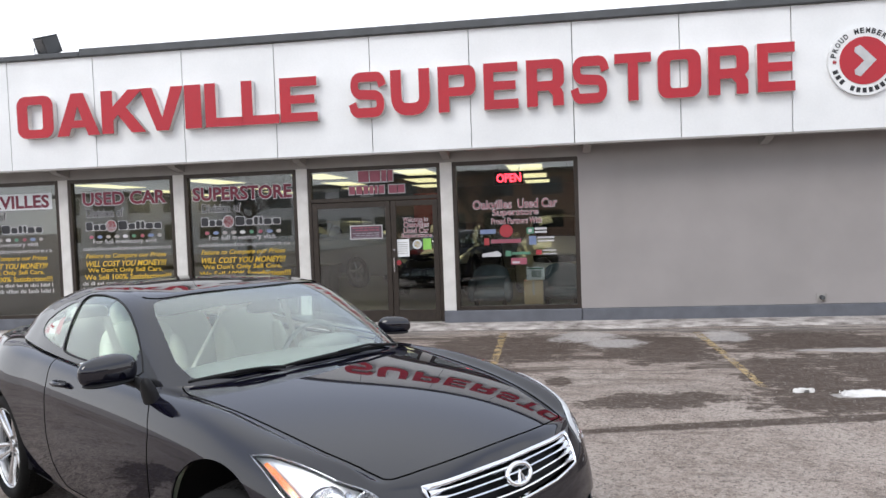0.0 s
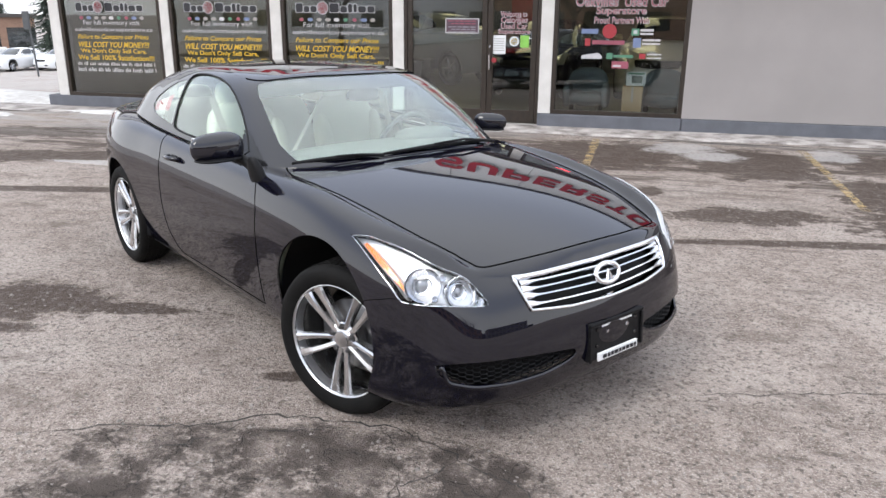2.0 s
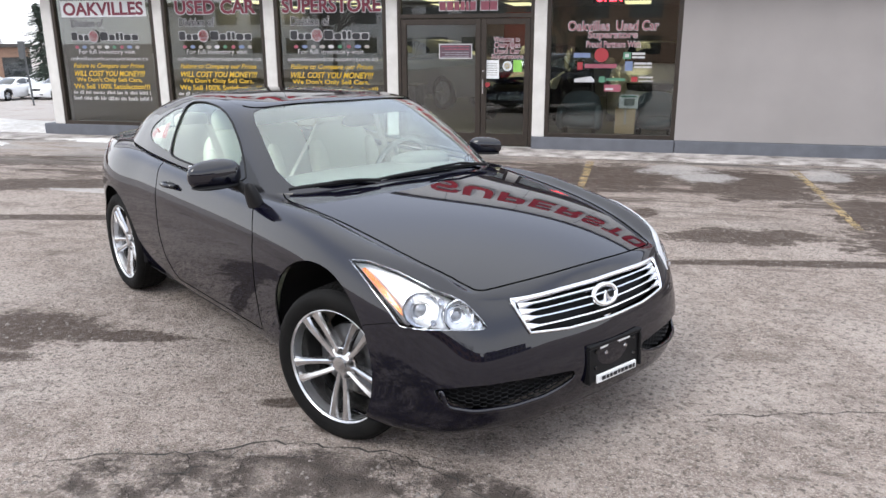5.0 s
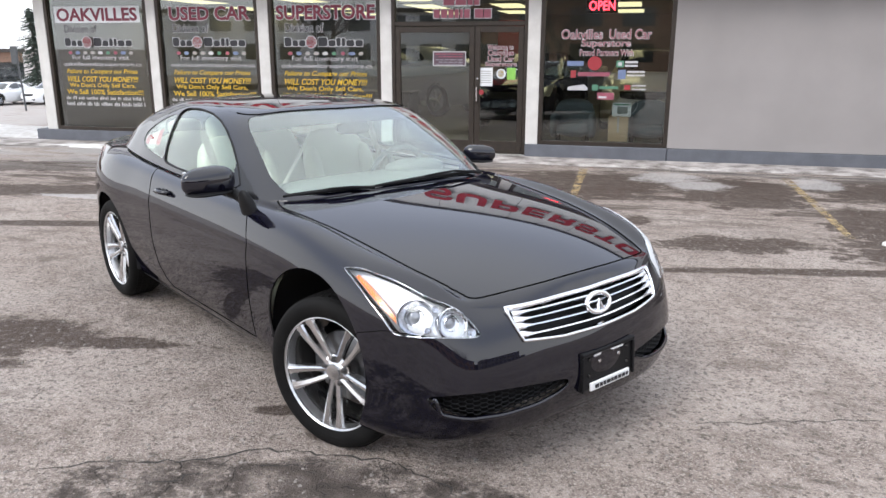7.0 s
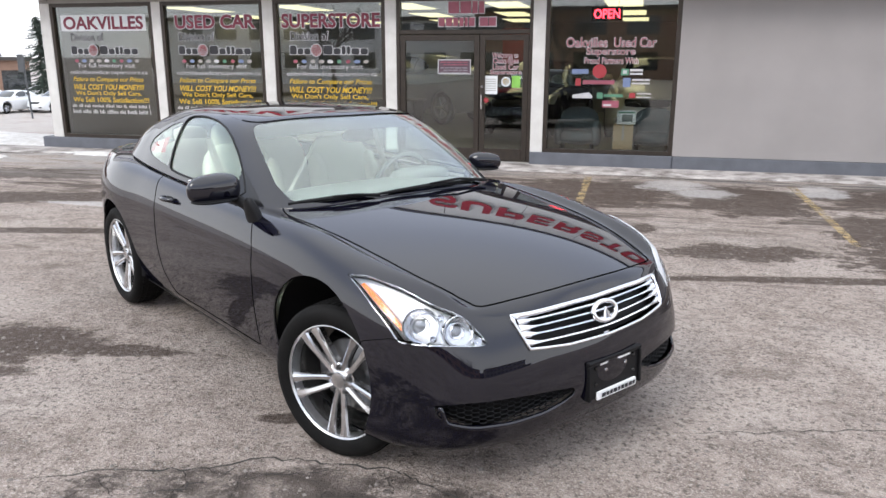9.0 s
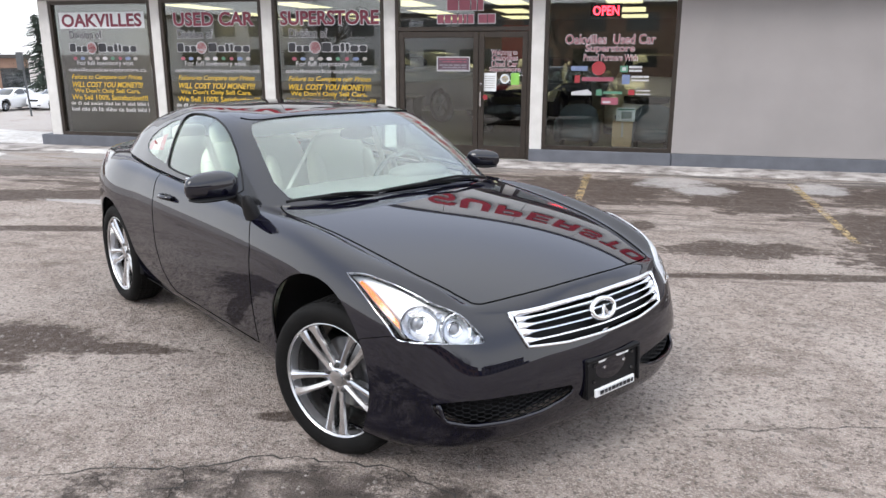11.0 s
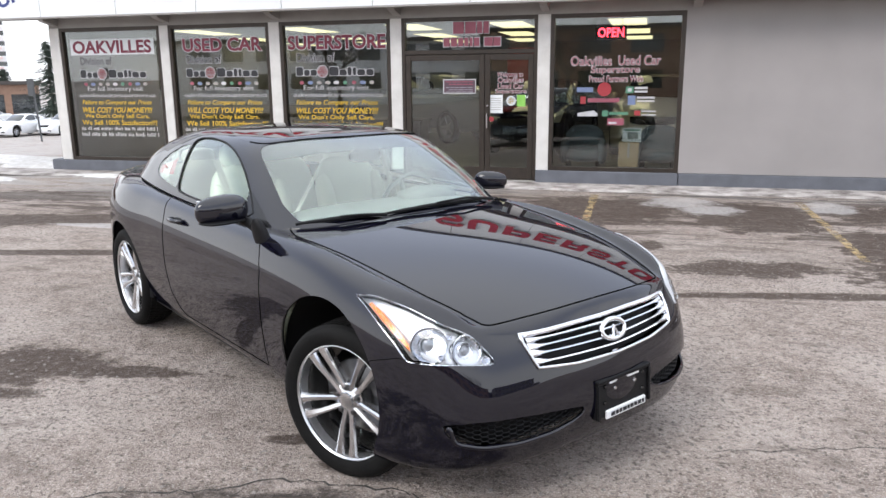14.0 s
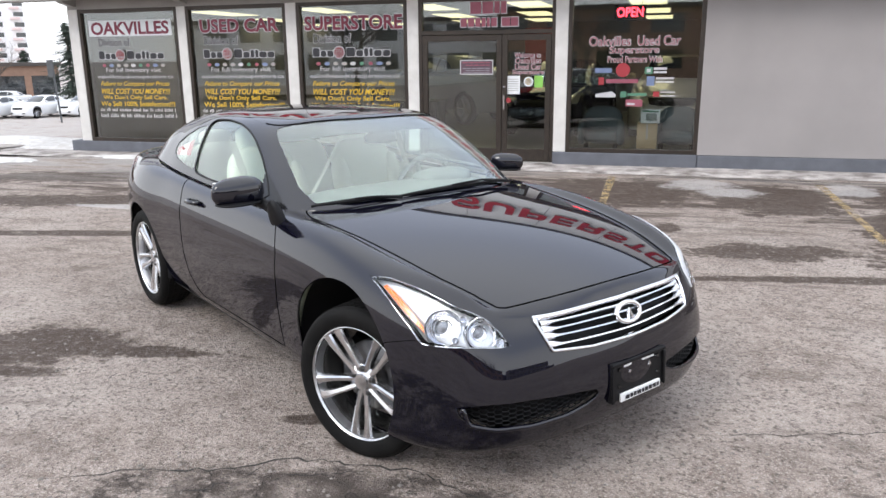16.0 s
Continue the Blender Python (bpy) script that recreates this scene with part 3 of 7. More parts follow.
vinyl(W5, "Used Car", -0.97, -0.36, 1.83, 1.965, M_VINYLPINK, M_VINYLWHITE)
vinyl(W5, "Superstore", -1.38, -0.66, 1.69, 1.815, M_VINYLPINK, M_VINYLWHITE)
vinyl(W5, "Proud Partners With", -1.40, -0.61, 1.585, 1.67, M_VINYLPINK, M_VINYLWHITE)
for q, c in (((-1.59, -1.34, 1.43, 1.50, 1, 11), M_VINYLBLUE), ((-0.72, -0.53, 1.47, 1.505, 1, 12), M_VINYLWHITE), ((-0.72, -0.53, 1.42, 1.45, 2, 13), M_VINYLWHITE),
             ((-1.42, -0.94, 1.275, 1.335, 1, 14), M_VINYLPINK), ((-0.68, -0.42, 1.33, 1.36, 2, 15), M_VINYLWHITE), ((-0.68, -0.42, 1.28, 1.305, 2, 16), M_VINYLWHITE),
             ((-1.09, -0.80, 1.085, 1.125, 1, 17), M_VINYLGREEN), ((-0.60, -0.39, 1.13, 1.15, 2, 18), M_VINYLWHITE), ((-0.60, -0.39, 1.075, 1.095, 2, 19), M_VINYLWHITE)):
    x0, x1, z0, z1, k, s = q
    part("sticker_line", bars(x0, x1, z0, z1, LY, k, s), c, W5)
disc(-1.17, 1.47, 0.105, LY, M_BRIGHTRED, W5, "sticker")
part("sticker", outlined([[(-1.225, 1.44), (-1.115, 1.44), (-1.115, 1.50), (-1.15, 1.525), (-1.17, 1.50), (-1.19, 1.525), (-1.225, 1.50)]], 0.001), M_VINYLWHITE, W5).location.y = LY - 0.0013
for q, c in (((-0.85, 1.41, -0.735, 1.51), M_VINYLGREEN), ((-0.82, 1.435, -0.765, 1.485), M_VINYLWHITE), ((-0.815, 1.235, -0.70, 1.375), M_VINYLBLUE), ((-1.195, 1.06, -1.105, 1.15), M_VINYLGREEN),
             ((-0.71, 1.075, -0.62, 1.15), M_BRIGHTRED), ((-1.11, 0.925, -0.86, 1.03), M_VINYLPINK), ((-1.09, 0.945, -0.97, 0.975), M_VINYLWHITE), ((-1.53, 1.25, -1.45, 1.36), M_BRIGHTRED)):
    k = 0.0012 if c is M_VINYLWHITE else 0
    part("sticker", box(q[0], LY - 0.001 - k, q[1], q[2], LY - k, q[3]), c, W5)
part("sticker", outlined([[(-1.57, 1.06), (-1.27, 1.06), (-1.26, 1.10), (-1.32, 1.15), (-1.46, 1.13), (-1.57, 1.11)]], 0.001), M_VINYLWHITE, W5).location.y = LY


# ------------- entrance
D0, D1, DM = -4.42, -2.205, -3.045
door_frame = thing("door_frame", "bronze aluminium entrance frame with a glazed transom", "door frame", kind="structure")
part("jamb", box(D0, -0.004, 0.035, D0 + 0.055, 0.14, TOP, 0.004), M_BRONZE, door_frame)
part("jamb", box(D1 - 0.055, -0.004, 0.035, D1, 0.14, TOP, 0.004), M_BRONZE, door_frame)
part("head", box(D0 + 0.055, -0.002, TOP - 0.06, D1 - 0.055, 0.14, TOP, 0.004), M_BRONZE, door_frame)
part("transom", box(D0 + 0.055, -0.006, 2.03, D1 - 0.055, 0.14, 2.095, 0.004), M_BRONZE, door_frame)
pane(D0 + 0.055, D1 - 0.055, 2.095, TOP - 0.06, door_frame)
for x0, x1, z0, z1, n, sd in ((-3.565, -2.99, 2.345, 2.525, 4, 2), (-3.725, -3.14, 2.15, 2.28, 6, 6), (-3.06, -2.80, 2.15, 2.28, 2, 7)):
    part("address_border", bars(x0 - 0.012, x1 + 0.012, z0 - 0.012, z1 + 0.012, LY + 0.002, n, sd), M_VINYLWHITE, door_frame)
    part("address_bar", bars(x0, x1, z0, z1, LY, n, sd), M_VINYLPINK, door_frame, "rose bars in place of the address")


def door_leaf(name, x0, x1, label):
    d = thing(name, label, "door", kind="structure")
    s = 0.085
    part("stile", box(x0, 0.004, 0.045, x0 + s, 0.05, 2.022, 0.004), M_BRONZE, d)
    part("stile", box(x1 - s, 0.004, 0.045, x1, 0.05, 2.022, 0.004), M_BRONZE, d)
    part("top_rail", box(x0 + s, 0.006, 1.93, x1 - s, 0.05, 2.022, 0.004), M_BRONZE, d)
    part("bottom_rail", box(x0 + s, 0.006, 0.045, x1 - s, 0.05, 0.24, 0.004), M_BRONZE, d)
    pn = part("pane", box(x0 + s, GY - 0.012, 0.24, x1 - s, GY - 0.004, 1.93), M_PANE, d, "dark reflecting door glass")
    pn.visible_shadow = False
    return d


DL = GY - 0.016
left_leaf = door_leaf("door_1", D0 + 0.06, DM - 0.004, "glazed bronze door leaf with a hours plaque")
right_leaf = door_leaf("door_2", DM + 0.004, D1 - 0.06, "glazed bronze door leaf with notices and rose writing")
part("plaque_border", box(-3.735, DL - 0.001, 1.41, -3.19, DL, 1.64, 0.0), M_VINYLWHITE, left_leaf)
part("plaque", box(-3.72, DL - 0.0025, 1.425, -3.205, DL - 0.0012, 1.625), M_PLAQUE, left_leaf, "plum hours plaque with a white rim")
for k, z in enumerate((1.59, 1.55, 1.50, 1.465, 1.43)):
    part("plaque_line", bars(-3.69 + 0.05 * (k % 2), -3.245, z, z + 0.016, DL - 0.003, 5, 30 + k), M_VINYLPINK if k < 2 else M_PLAQUEINK, left_leaf)
for text, x0, x1, z0, z1 in (("Welcome to", -2.84, -2.44, 1.675, 1.74), ("Oakvilles", -2.83, -2.43, 1.585, 1.66), ("Used Car", -2.83, -2.43, 1.49, 1.565), ("Superstore", -2.87, -2.38, 1.40, 1.475)):
    ob = vinyl(right_leaf, text, x0, x1, z0, z1, M_VINYLPINK, M_VINYLWHITE, label="rose vinyl lettering")
for ob in right_leaf.children:
    if ob.name.startswith("lettering"):
        ob.location.y = -0.0135
part("notice", box(-2.975, DL - 0.002, 1.105, -2.755, DL, 1.39), M_PAPER, right_leaf, "white paper notice")
for k in range(6):
    part("notice_line", bars(-2.95, -2.78, 1.33 - k * 0.035, 1.342 - k * 0.035, DL - 0.0022, 3, 50 + k), M_HEADER, right_leaf)
disc(-2.615, 1.30, 0.075, DL, M_PAPER, right_leaf, "round_sticker")
disc(-2.615, 1.30, 0.052, DL - 0.0015, M_VINYLYELLOW, right_leaf, "round_sticker_centre")
part("green_card", box(-2.525, DL - 0.002, 1.21, -2.39, DL, 1.39), M_LIME, right_leaf, "lime green card")
disc(-2.93, 1.01, 0.04, DL, M_BRIGHTRED, right_leaf, "red_sticker")
hb = tube([(-3.0, -0.005, 0.86), (-3.0, -0.045, 0.87), (-3.0, -0.045, 1.09), (-3.0, -0.005, 1.10)], 0.013, 10)
part("door_handle", hb, M_CHROME, right_leaf, "brushed steel pull handle", smooth=40)
part("lock", cyl(0.02, 0.018, 0.012, 20, pose(-3.0, 0.004, 1.22, 90)), M_CHROME, right_leaf, smooth=40)


# ------------- fascia sign letters
def ribbon(pts, w, r=0.13):
    """The outline of a thick line with rounded turns."""
    line = [Vector(pts[0])]
    for a, b, c in zip(pts, pts[1:], pts[2:]):
        a, b, c = Vector(a), Vector(b), Vector(c)
        d = min(r, (a - b).length * 0.49, (c - b).length * 0.49)
        p, q = b + (a - b).normalized() * d, b + (c - b).normalized() * d
        line += [p.lerp(b, t).lerp(b.lerp(q, t), t) for t in (k / 6 for k in range(7))]
    line.append(Vector(pts[-1]))
    left, right = [], []
    for i, p in enumerate(line):
        d = (line[min(i + 1, len(line) - 1)] - line[max(i - 1, 0)]).normalized()
        s = Vector((-d.y, d.x)) * (w / 2)
        left.append(tuple(p + s))
        right.append(tuple(p - s))
    return left + right[::-1]


def glyph(c):
    """Loops of a wide bold capital in the unit square."""
    a, h = 0.29, 0.205     # upright and level stroke widths
    if c == "O":
        return [rrect(0, 0, 1, 1, 0.24), rrect(a, h, 1 - a, 1 - h, 0.07)[::-1]]
    if c == "U":
        return [ribbon([(a / 2, 1), (a / 2, h / 2 + 0.02), (1 - a / 2, h / 2 + 0.02), (1 - a / 2, 1)], 0.27, 0.3)]
    if c == "S":
        return [ribbon([(0.93, 0.68), (0.86, 0.895), (0.14, 0.895), (0.14, 0.52), (0.86, 0.48), (0.86, 0.105), (0.14, 0.105), (0.07, 0.32)], 0.215, 0.2)]
    if c == "I":
        return [[(0, 0), (1, 0), (1, 1), (0, 1)]]
    if c == "L":
        return [[(0, 0), (1, 0), (1, h), (a, h), (a, 1), (0, 1)]]
    if c == "E":
        return [[(0, 0), (1, 0), (1, h), (a, h), (a, 0.41), (0.93, 0.41), (0.93, 0.60), (a, 0.60), (a, 1 - h), (1, 1 - h), (1, 1), (0, 1)]]
    if c == "T":
        return [[(0.36, 0), (0.64, 0), (0.64, 1 - h), (1, 1 - h), (1, 1), (0, 1), (0, 1 - h), (0.36, 1 - h)]]
    if c == "A":
        return [[(0, 0), (0.27, 0), (0.335, 0.19), (0.665, 0.19), (0.73, 0), (1, 0), (0.64, 1), (0.36, 1)], [(0.40, 0.36), (0.50, 0.70), (0.60, 0.36)]]
    if c == "V":
        return [[(0.36, 0), (0.64, 0), (1, 1), (0.72, 1), (0.5, 0.30), (0.28, 1), (0, 1)]]
    if c == "K":
        return [[(0, 0), (0.26, 0), (0.26, 0.30), (0.37, 0.43), (0.68, 0), (1, 0), (0.56, 0.60), (0.95, 1), (0.62, 1), (0.26, 0.62), (0.26, 1), (0, 1)]]
    bowl = rrect(-0.5, 0.34, 1, 1, 0.2)
    bowl = [(max(x, 0), z) for x, z in bowl if x > 0]
    hole = [(a, 0.535), (0.66, 0.535), (0.70, 0.575), (0.70, 0.765), (0.66, 0.805), (a, 0.805)][::-1]
    top = sorted([q for q in bowl if q[1] > 0.6], key=lambda q: q[1])
    low = sorted([q for q in bowl if q[1] <= 0.6], key=lambda q: q[1])
    right = low + top
    if c == "P":
        return [[(0, 0), (a, 0), (a, 0.34)] + right + [(0, 1)], hole]
    return [[(0, 0), (a, 0), (a, 0.33), (0.58, 0.33), (0.69, 0.22), (0.69, 0), (0.98, 0), (0.98, 0.27), (0.90, 0.385)] + [q for q in right if q[1] > 0.45] + [(0, 1)], hole]


SIGN = (("O", -9.135, -8.486), ("A", -8.425, -7.669), ("K", -7.627, -6.865), ("V", -6.947, -6.207), ("I", -6.186, -5.911), ("L", -5.844, -5.225), ("L", -5.233, -4.623),
        ("E", -4.601, -4.0), ("S", -3.476, -2.917), ("U", -2.835, -2.216), ("P", -2.095, -1.52), ("E", -1.399, -0.885), ("R", -0.759, -0.204), ("S", -0.095, 0.434),
        ("T", 0.532, 1.054), ("O", 1.142, 1.75), ("R", 1.852, 2.41), ("E", 2.526, 3.036))
for c, x0, x1 in SIGN:
    z0 = 3.268 + (x0 + 8.8) * 0.0062
    z1 = z0 + 0.69
    loops = [[(x0 + x * (x1 - x0), z0 + z * (z1 - z0)) for x, z in loop] for loop in glyph(c)]
    letter = thing("sign_letter", "red raised capital letter with pale sides on the white fascia", "sign letter", group="letters of the shop sign")
    part("letter_body", outlined(loops, 0.10), M_REDSIDE, letter, "pale letter sides").location.y = -0.512
    part("letter_face", outlined(loops, 0.012), M_RED, letter, "red letter face").location.y = -0.613

# the slanted navy writing on the fascia's far end
slant = thing("fascia_lettering", "slanted navy painted writing on the white fascia", "sign writing")
slant.matrix_basis = Matrix.Translation((-10.35, -0.503, 3.6)) @ pose(0, 0, 0, 0, -19, 0)
part("line", lettering("USED CAR", -1.35, 0.34, 0.26, 0.50, 0, 0.002, 0.03), M_NAVY, slant)
part("line", lettering("SUPERSTORE", -1.75, 0.62, -0.19, 0.08, 0, 0.002, 0.03), M_NAVY, slant)

# the round badge at the sign's end
badge = thing("round_badge", "round white badge with a red disc and a white arrow", "sign")
BX, BZ, BR = 3.985, 3.71, 0.485
part("plate", cyl(BR, BR, 0.05, 56, pose(BX, -0.505, BZ, 90)), M_FASCIA, badge)
part("red_disc", cyl(0.335, 0.335, 0.008, 48, pose(BX, -0.556, BZ, 90)), M_RED, badge)
part("arrow", outlined([[(BX - 0.13, BZ + 0.19), (BX - 0.06, BZ + 0.22), (BX + 0.15, BZ), (BX - 0.06, BZ - 0.22), (BX - 0.13, BZ - 0.19), (BX - 0.14, BZ - 0.13), (BX - 0.01, BZ), (BX - 0.14, BZ + 0.13)]], 0.006), M_VINYLWHITE, badge).location.y = -0.566
for word, a0, sgn, rr in (("PROUD MEMBER OF", 168, -1, 0.385), ("", 0, 1, 0)):
    for k, ch in enumerate(word):
        if ch != " ":
            t = radians(a0 - k * 10.6)
            b = lettering(ch, -0.028, 0.028, 0, 0.075, 0, 0.003, 0.03)
            part("badge_letter", b, M_DARKINK, badge).matrix_basis = Matrix.Translation((BX + rr * math.cos(t), -0.557, BZ + rr * math.sin(t))) @ pose(0, 0, 0, 0, math.degrees(math.pi / 2 - t) , 0)
for k in range(12):
    t = radians(200 + k * 11.5)
    if k == 3:
        continue
    part("badge_bar", box(-0.026, -0.003, -0.035, 0.026, 0, 0.035), M_DARKINK, badge).matrix_basis = Matrix.Translation((BX + 0.415 * math.cos(t), -0.557, BZ + 0.415 * math.sin(t))) @ pose(0, 0, 0, 0, math.degrees(-math.pi / 2 - t), 0)
part("leaf", outlined([[(BX - 0.40 + 0.035 * (1 if k % 2 else 0.55) * math.cos(2 * math.pi * k / 14), BZ + 0.035 * (1 if k % 2 else 0.55) * math.sin(2 * math.pi * k / 14)) for k in range(14)]], 0.003), M_BRIGHTRED, badge).location.y = -0.557

# floodlight on the roof edge
flood = thing("floodlight", "dark metal floodlight tilted down on the roof edge", "floodlight")
fm = pose(-8.69, -0.38, 4.83, 20, 6, -32)
part("housing", box(-0.19, -0.12, -0.14, 0.19, 0.14, 0.14, 0.012, 2), M_CAP, flood).matrix_basis = fm
part("lens", box(-0.165, -0.127, -0.115, 0.165, -0.121, 0.115), M_GLOSSBLACK, flood, "dark glass front").matrix_basis = fm
part("visor", box(-0.2, -0.15, 0.141, 0.2, 0.14, 0.15), M_CAP, flood).matrix_basis = fm
part("bracket", tube([(-8.92, -0.38, 4.80), (-8.92, -0.38, 4.69), (-8.46, -0.38, 4.69), (-8.46, -0.38, 4.80)], 0.012), M_CAP, flood)

# wall valve
valve = thing("wall_valve", "small grey tap box on the stucco wall", "valve")
part("plate", box(3.47, -0.02, 0.25, 3.61, 0.0, 0.37, 0.006), M_HEADER, valve)
part("spout", cyl(0.035, 0.03, 0.07, 16, pose(3.54, -0.02, 0.31, 90)), M_CAP, valve, smooth=40)

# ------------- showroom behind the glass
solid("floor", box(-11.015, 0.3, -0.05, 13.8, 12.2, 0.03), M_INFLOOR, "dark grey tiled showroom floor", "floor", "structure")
solid("ceiling", box(-11.015, 0.25, 2.70, 13.8, 12.2, 2.78), M_INCEIL, "suspended showroom ceiling toned dark for the dim room", "ceiling", "structure")
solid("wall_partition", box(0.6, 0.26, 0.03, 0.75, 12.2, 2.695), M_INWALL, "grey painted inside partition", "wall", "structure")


def ceiling_light(x, y):
    t = thing("ceiling_light", "lit rectangular fluorescent ceiling panel", "ceiling light", group="showroom ceiling lights")
    part("frame", box(x - 0.37, y - 0.95, 2.682, x + 0.37, y + 0.95, 2.699, 0.004), M_POST, t)
    for a, b in ((-0.92, -0.012), (0.012, 0.92)):
        part("diffuser", box(x - 0.34, y + a, 2.674, x + 0.34, y + b, 2.681), M_PANEL, t, "glowing diffuser")


for x in (-10.1, -7.65, -5.25, -3.2, -0.95):
    for y in (3.45, 6.7, 9.9):
        ceiling_light(x - (y - 3.45) * (0.12 if x < -2 else -0.02), y)


# ---------------------------------------------------------------- lofted car bodies
def smooth_curve(t, knots, values):
    """A smooth line through values at knots (no overshoot at flat stretches), at the places t."""
    t, k, v = np.asarray(t, float), np.asarray(knots, float), np.asarray(values, float)
    h = np.diff(k)
    d = np.diff(v) / h
    m = np.zeros_like(v)
    for i in range(1, len(v) - 1):
        if d[i - 1] * d[i] > 0:
            w1, w2 = 2 * h[i] + h[i - 1], h[i] + 2 * h[i - 1]
            m[i] = (w1 + w2) / (w1 / d[i - 1] + w2 / d[i])
    m[0], m[-1] = d[0], d[-1]
    i = np.clip(np.searchsorted(k, t, "right") - 1, 0, len(k) - 2)
    u = (t - k[i]) / h[i]
    return (v[i] * (1 + 2 * u) * (1 - u) ** 2 + m[i] * h[i] * u * (1 - u) ** 2 + v[i + 1] * u * u * (3 - 2 * u) + m[i + 1] * h[i] * u * u * (u - 1))


def round_curve(t, knots, pts):
    """A Catmull-Rom line through points; pts (..., knots, dims) at the knots 0..n-1."""
    t = np.asarray(t, float)
    n = pts.shape[-2]
    i = np.clip(np.floor(t).astype(int), 0, n - 2)
    u = (t - i)[..., None]
    g = lambda j: np.take(pts, np.clip(j, 0, n - 1), axis=-2)
    a, b, c, d = g(i - 1), g(i), g(i + 1), g(i + 2)
    lab = np.linalg.norm(b - a, axis=-1, keepdims=True) + 1e-9
    lbc = np.linalg.norm(c - b, axis=-1, keepdims=True) + 1e-9
    lcd = np.linalg.norm(d - c, axis=-1, keepdims=True) + 1e-9
    mb = np.where(lab > 1e-6, ((b - a) / lab * lbc + (c - b) / lbc * lab) / (lab + lbc), (c - b) / lbc) * lbc
    mc = np.where(lcd > 1e-6, ((c - b) / lbc * lcd + (d - c) / lcd * lbc) / (lbc + lcd), (c - b) / lbc) * lbc
    return b * (1 + 2 * u) * (1 - u) ** 2 + mb * u * (1 - u) ** 2 + c * u * u * (3 - 2 * u) + mc * u * u * (u - 1)


class Loft:
    """A half shell: sections from the outside to the middle plane, laid along an outline. place(s, v): s runs along the outline in metres, v from section point to section point."""

    def __init__(self, outline, controls, hood=False):
        o = np.array(outline, float)
        step = np.linalg.norm(np.diff(o, axis=0), axis=1)
        self.knots = np.concatenate([[0], np.cumsum(step)])
        self.length, self.outline, self.controls = self.knots[-1], o, controls
        self.fine = np.linspace(0, self.length, 700)
        xy = round_curve(np.interp(self.fine, self.knots, np.arange(len(o))), None, o)
        self.table = controls(self.fine, xy)          # (700, sections, 3)
        self.settle(hood=hood)

    def raw(self, s, v):
        s, v = np.asarray(s, float), np.asarray(v, float)
        q = np.clip(s / self.length * (len(self.fine) - 1), 0, len(self.fine) - 1.0001)
        i = q.astype(int)
        f = (q - i)[..., None, None]
        ctl = self.table[i] * (1 - f) + self.table[i + 1] * f
        shape = s.shape
        ctl = ctl.reshape(-1, *ctl.shape[-2:])
        vv = v.reshape(-1)
        n = ctl.shape[1]
        k = np.clip(np.floor(vv).astype(int), 0, n - 2)
        r = np.arange(len(vv))
        g = lambda j: ctl[r, np.clip(j, 0, n - 1)]
        a, b, c, d = g(k - 1), g(k), g(k + 1), g(k + 2)
        u = (vv - k)[:, None]
        ln = lambda p, w: np.linalg.norm(w - p, axis=1, keepdims=True) + 1e-6
        lab, lbc, lcd = ln(a, b), ln(b, c), ln(c, d)
        mb = np.where(lab > 1e-4, ((b - a) / lab * lbc + (c - b) / lbc * lab) / (lab + lbc), (c - b) / lbc) * lbc
        mc = np.where(lcd > 1e-4, ((c - b) / lbc * lcd + (d - c) / lcd * lbc) / (lbc + lcd), (c - b) / lbc) * lbc
        p = b * (1 + 2 * u) * (1 - u) ** 2 + mb * u * (1 - u) ** 2 + c * u * u * (3 - 2 * u) + mc * u * u * (u - 1)
        return p.reshape(*shape, 3)

    def settle(self, along=0.055, across=0.20, hood=False):
        """Evens the shell out, so that its highlights run clean; both sides meet in the middle plane."""
        top = self.table.shape[1] - 1
        self.nv = top * 36 + 1
        S, V = np.meshgrid(self.fine, np.linspace(0, top, self.nv), indexing="ij")
        G = self.raw(S, V)
        flip = np.array([1, -1, 1])
        for axis, sigma in ((0, along / (self.fine[1] - self.fine[0])), (1, across * 36)):
            k = int(3 * sigma)
            w = np.exp(-0.5 * (np.arange(-k, k + 1) / sigma) ** 2)
            w /= w.sum()
            if axis == 0:
                lo, hi = G[k:0:-1] * flip, G[-2:-k - 2:-1] * flip
            else:
                lo, hi = 2 * G[:, :1] - G[:, k:0:-1], G[:, -2:-k - 2:-1] * flip
            E = np.concatenate([lo, G, hi], axis)
            n = G.shape[axis]
            G = sum(q * (E[i:i + n] if axis == 0 else E[:, i:i + n]) for i, q in enumerate(w))
        if hood:
            # the bonnet is one crowned surface, higher than the wings' inner slopes beside it
            x, y2, y = G[..., 0], G[..., 1] ** 2, np.abs(G[..., 1])
            z = 0.92571 - 0.13425 * x - 0.09974 * x ** 2 - 0.08722 * x ** 3 - y2 * (0.0982 + 0.05636 * x + 0.05782 * x ** 2) - 0.02 * y2 ** 2
            ease = lambda q: np.clip(q, 0, 1) ** 2 * (3 - 2 * np.clip(q, 0, 1))
            side = np.interp(x, (-0.72, -0.39, -0.17, 0.04, 0.19, 0.40, 0.50, 0.574, 0.61, 0.70), (0.705, 0.70, 0.685, 0.675, 0.662, 0.622, 0.591, 0.568, 0.545, 0.50))
            front = np.interp(y, (0, 0.12, 0.275, 0.40, 0.50, 0.54, 0.60), (0.677, 0.675, 0.663, 0.643, 0.625, 0.610, 0.58))
            w = ease((side + 0.07 - y) / 0.06) * ease((front + 0.065 - x) / 0.06) * ease((x + 1.0) / 0.25) * (V > 4.5)
            G[..., 2] = G[..., 2] * (1 - w) + z * w
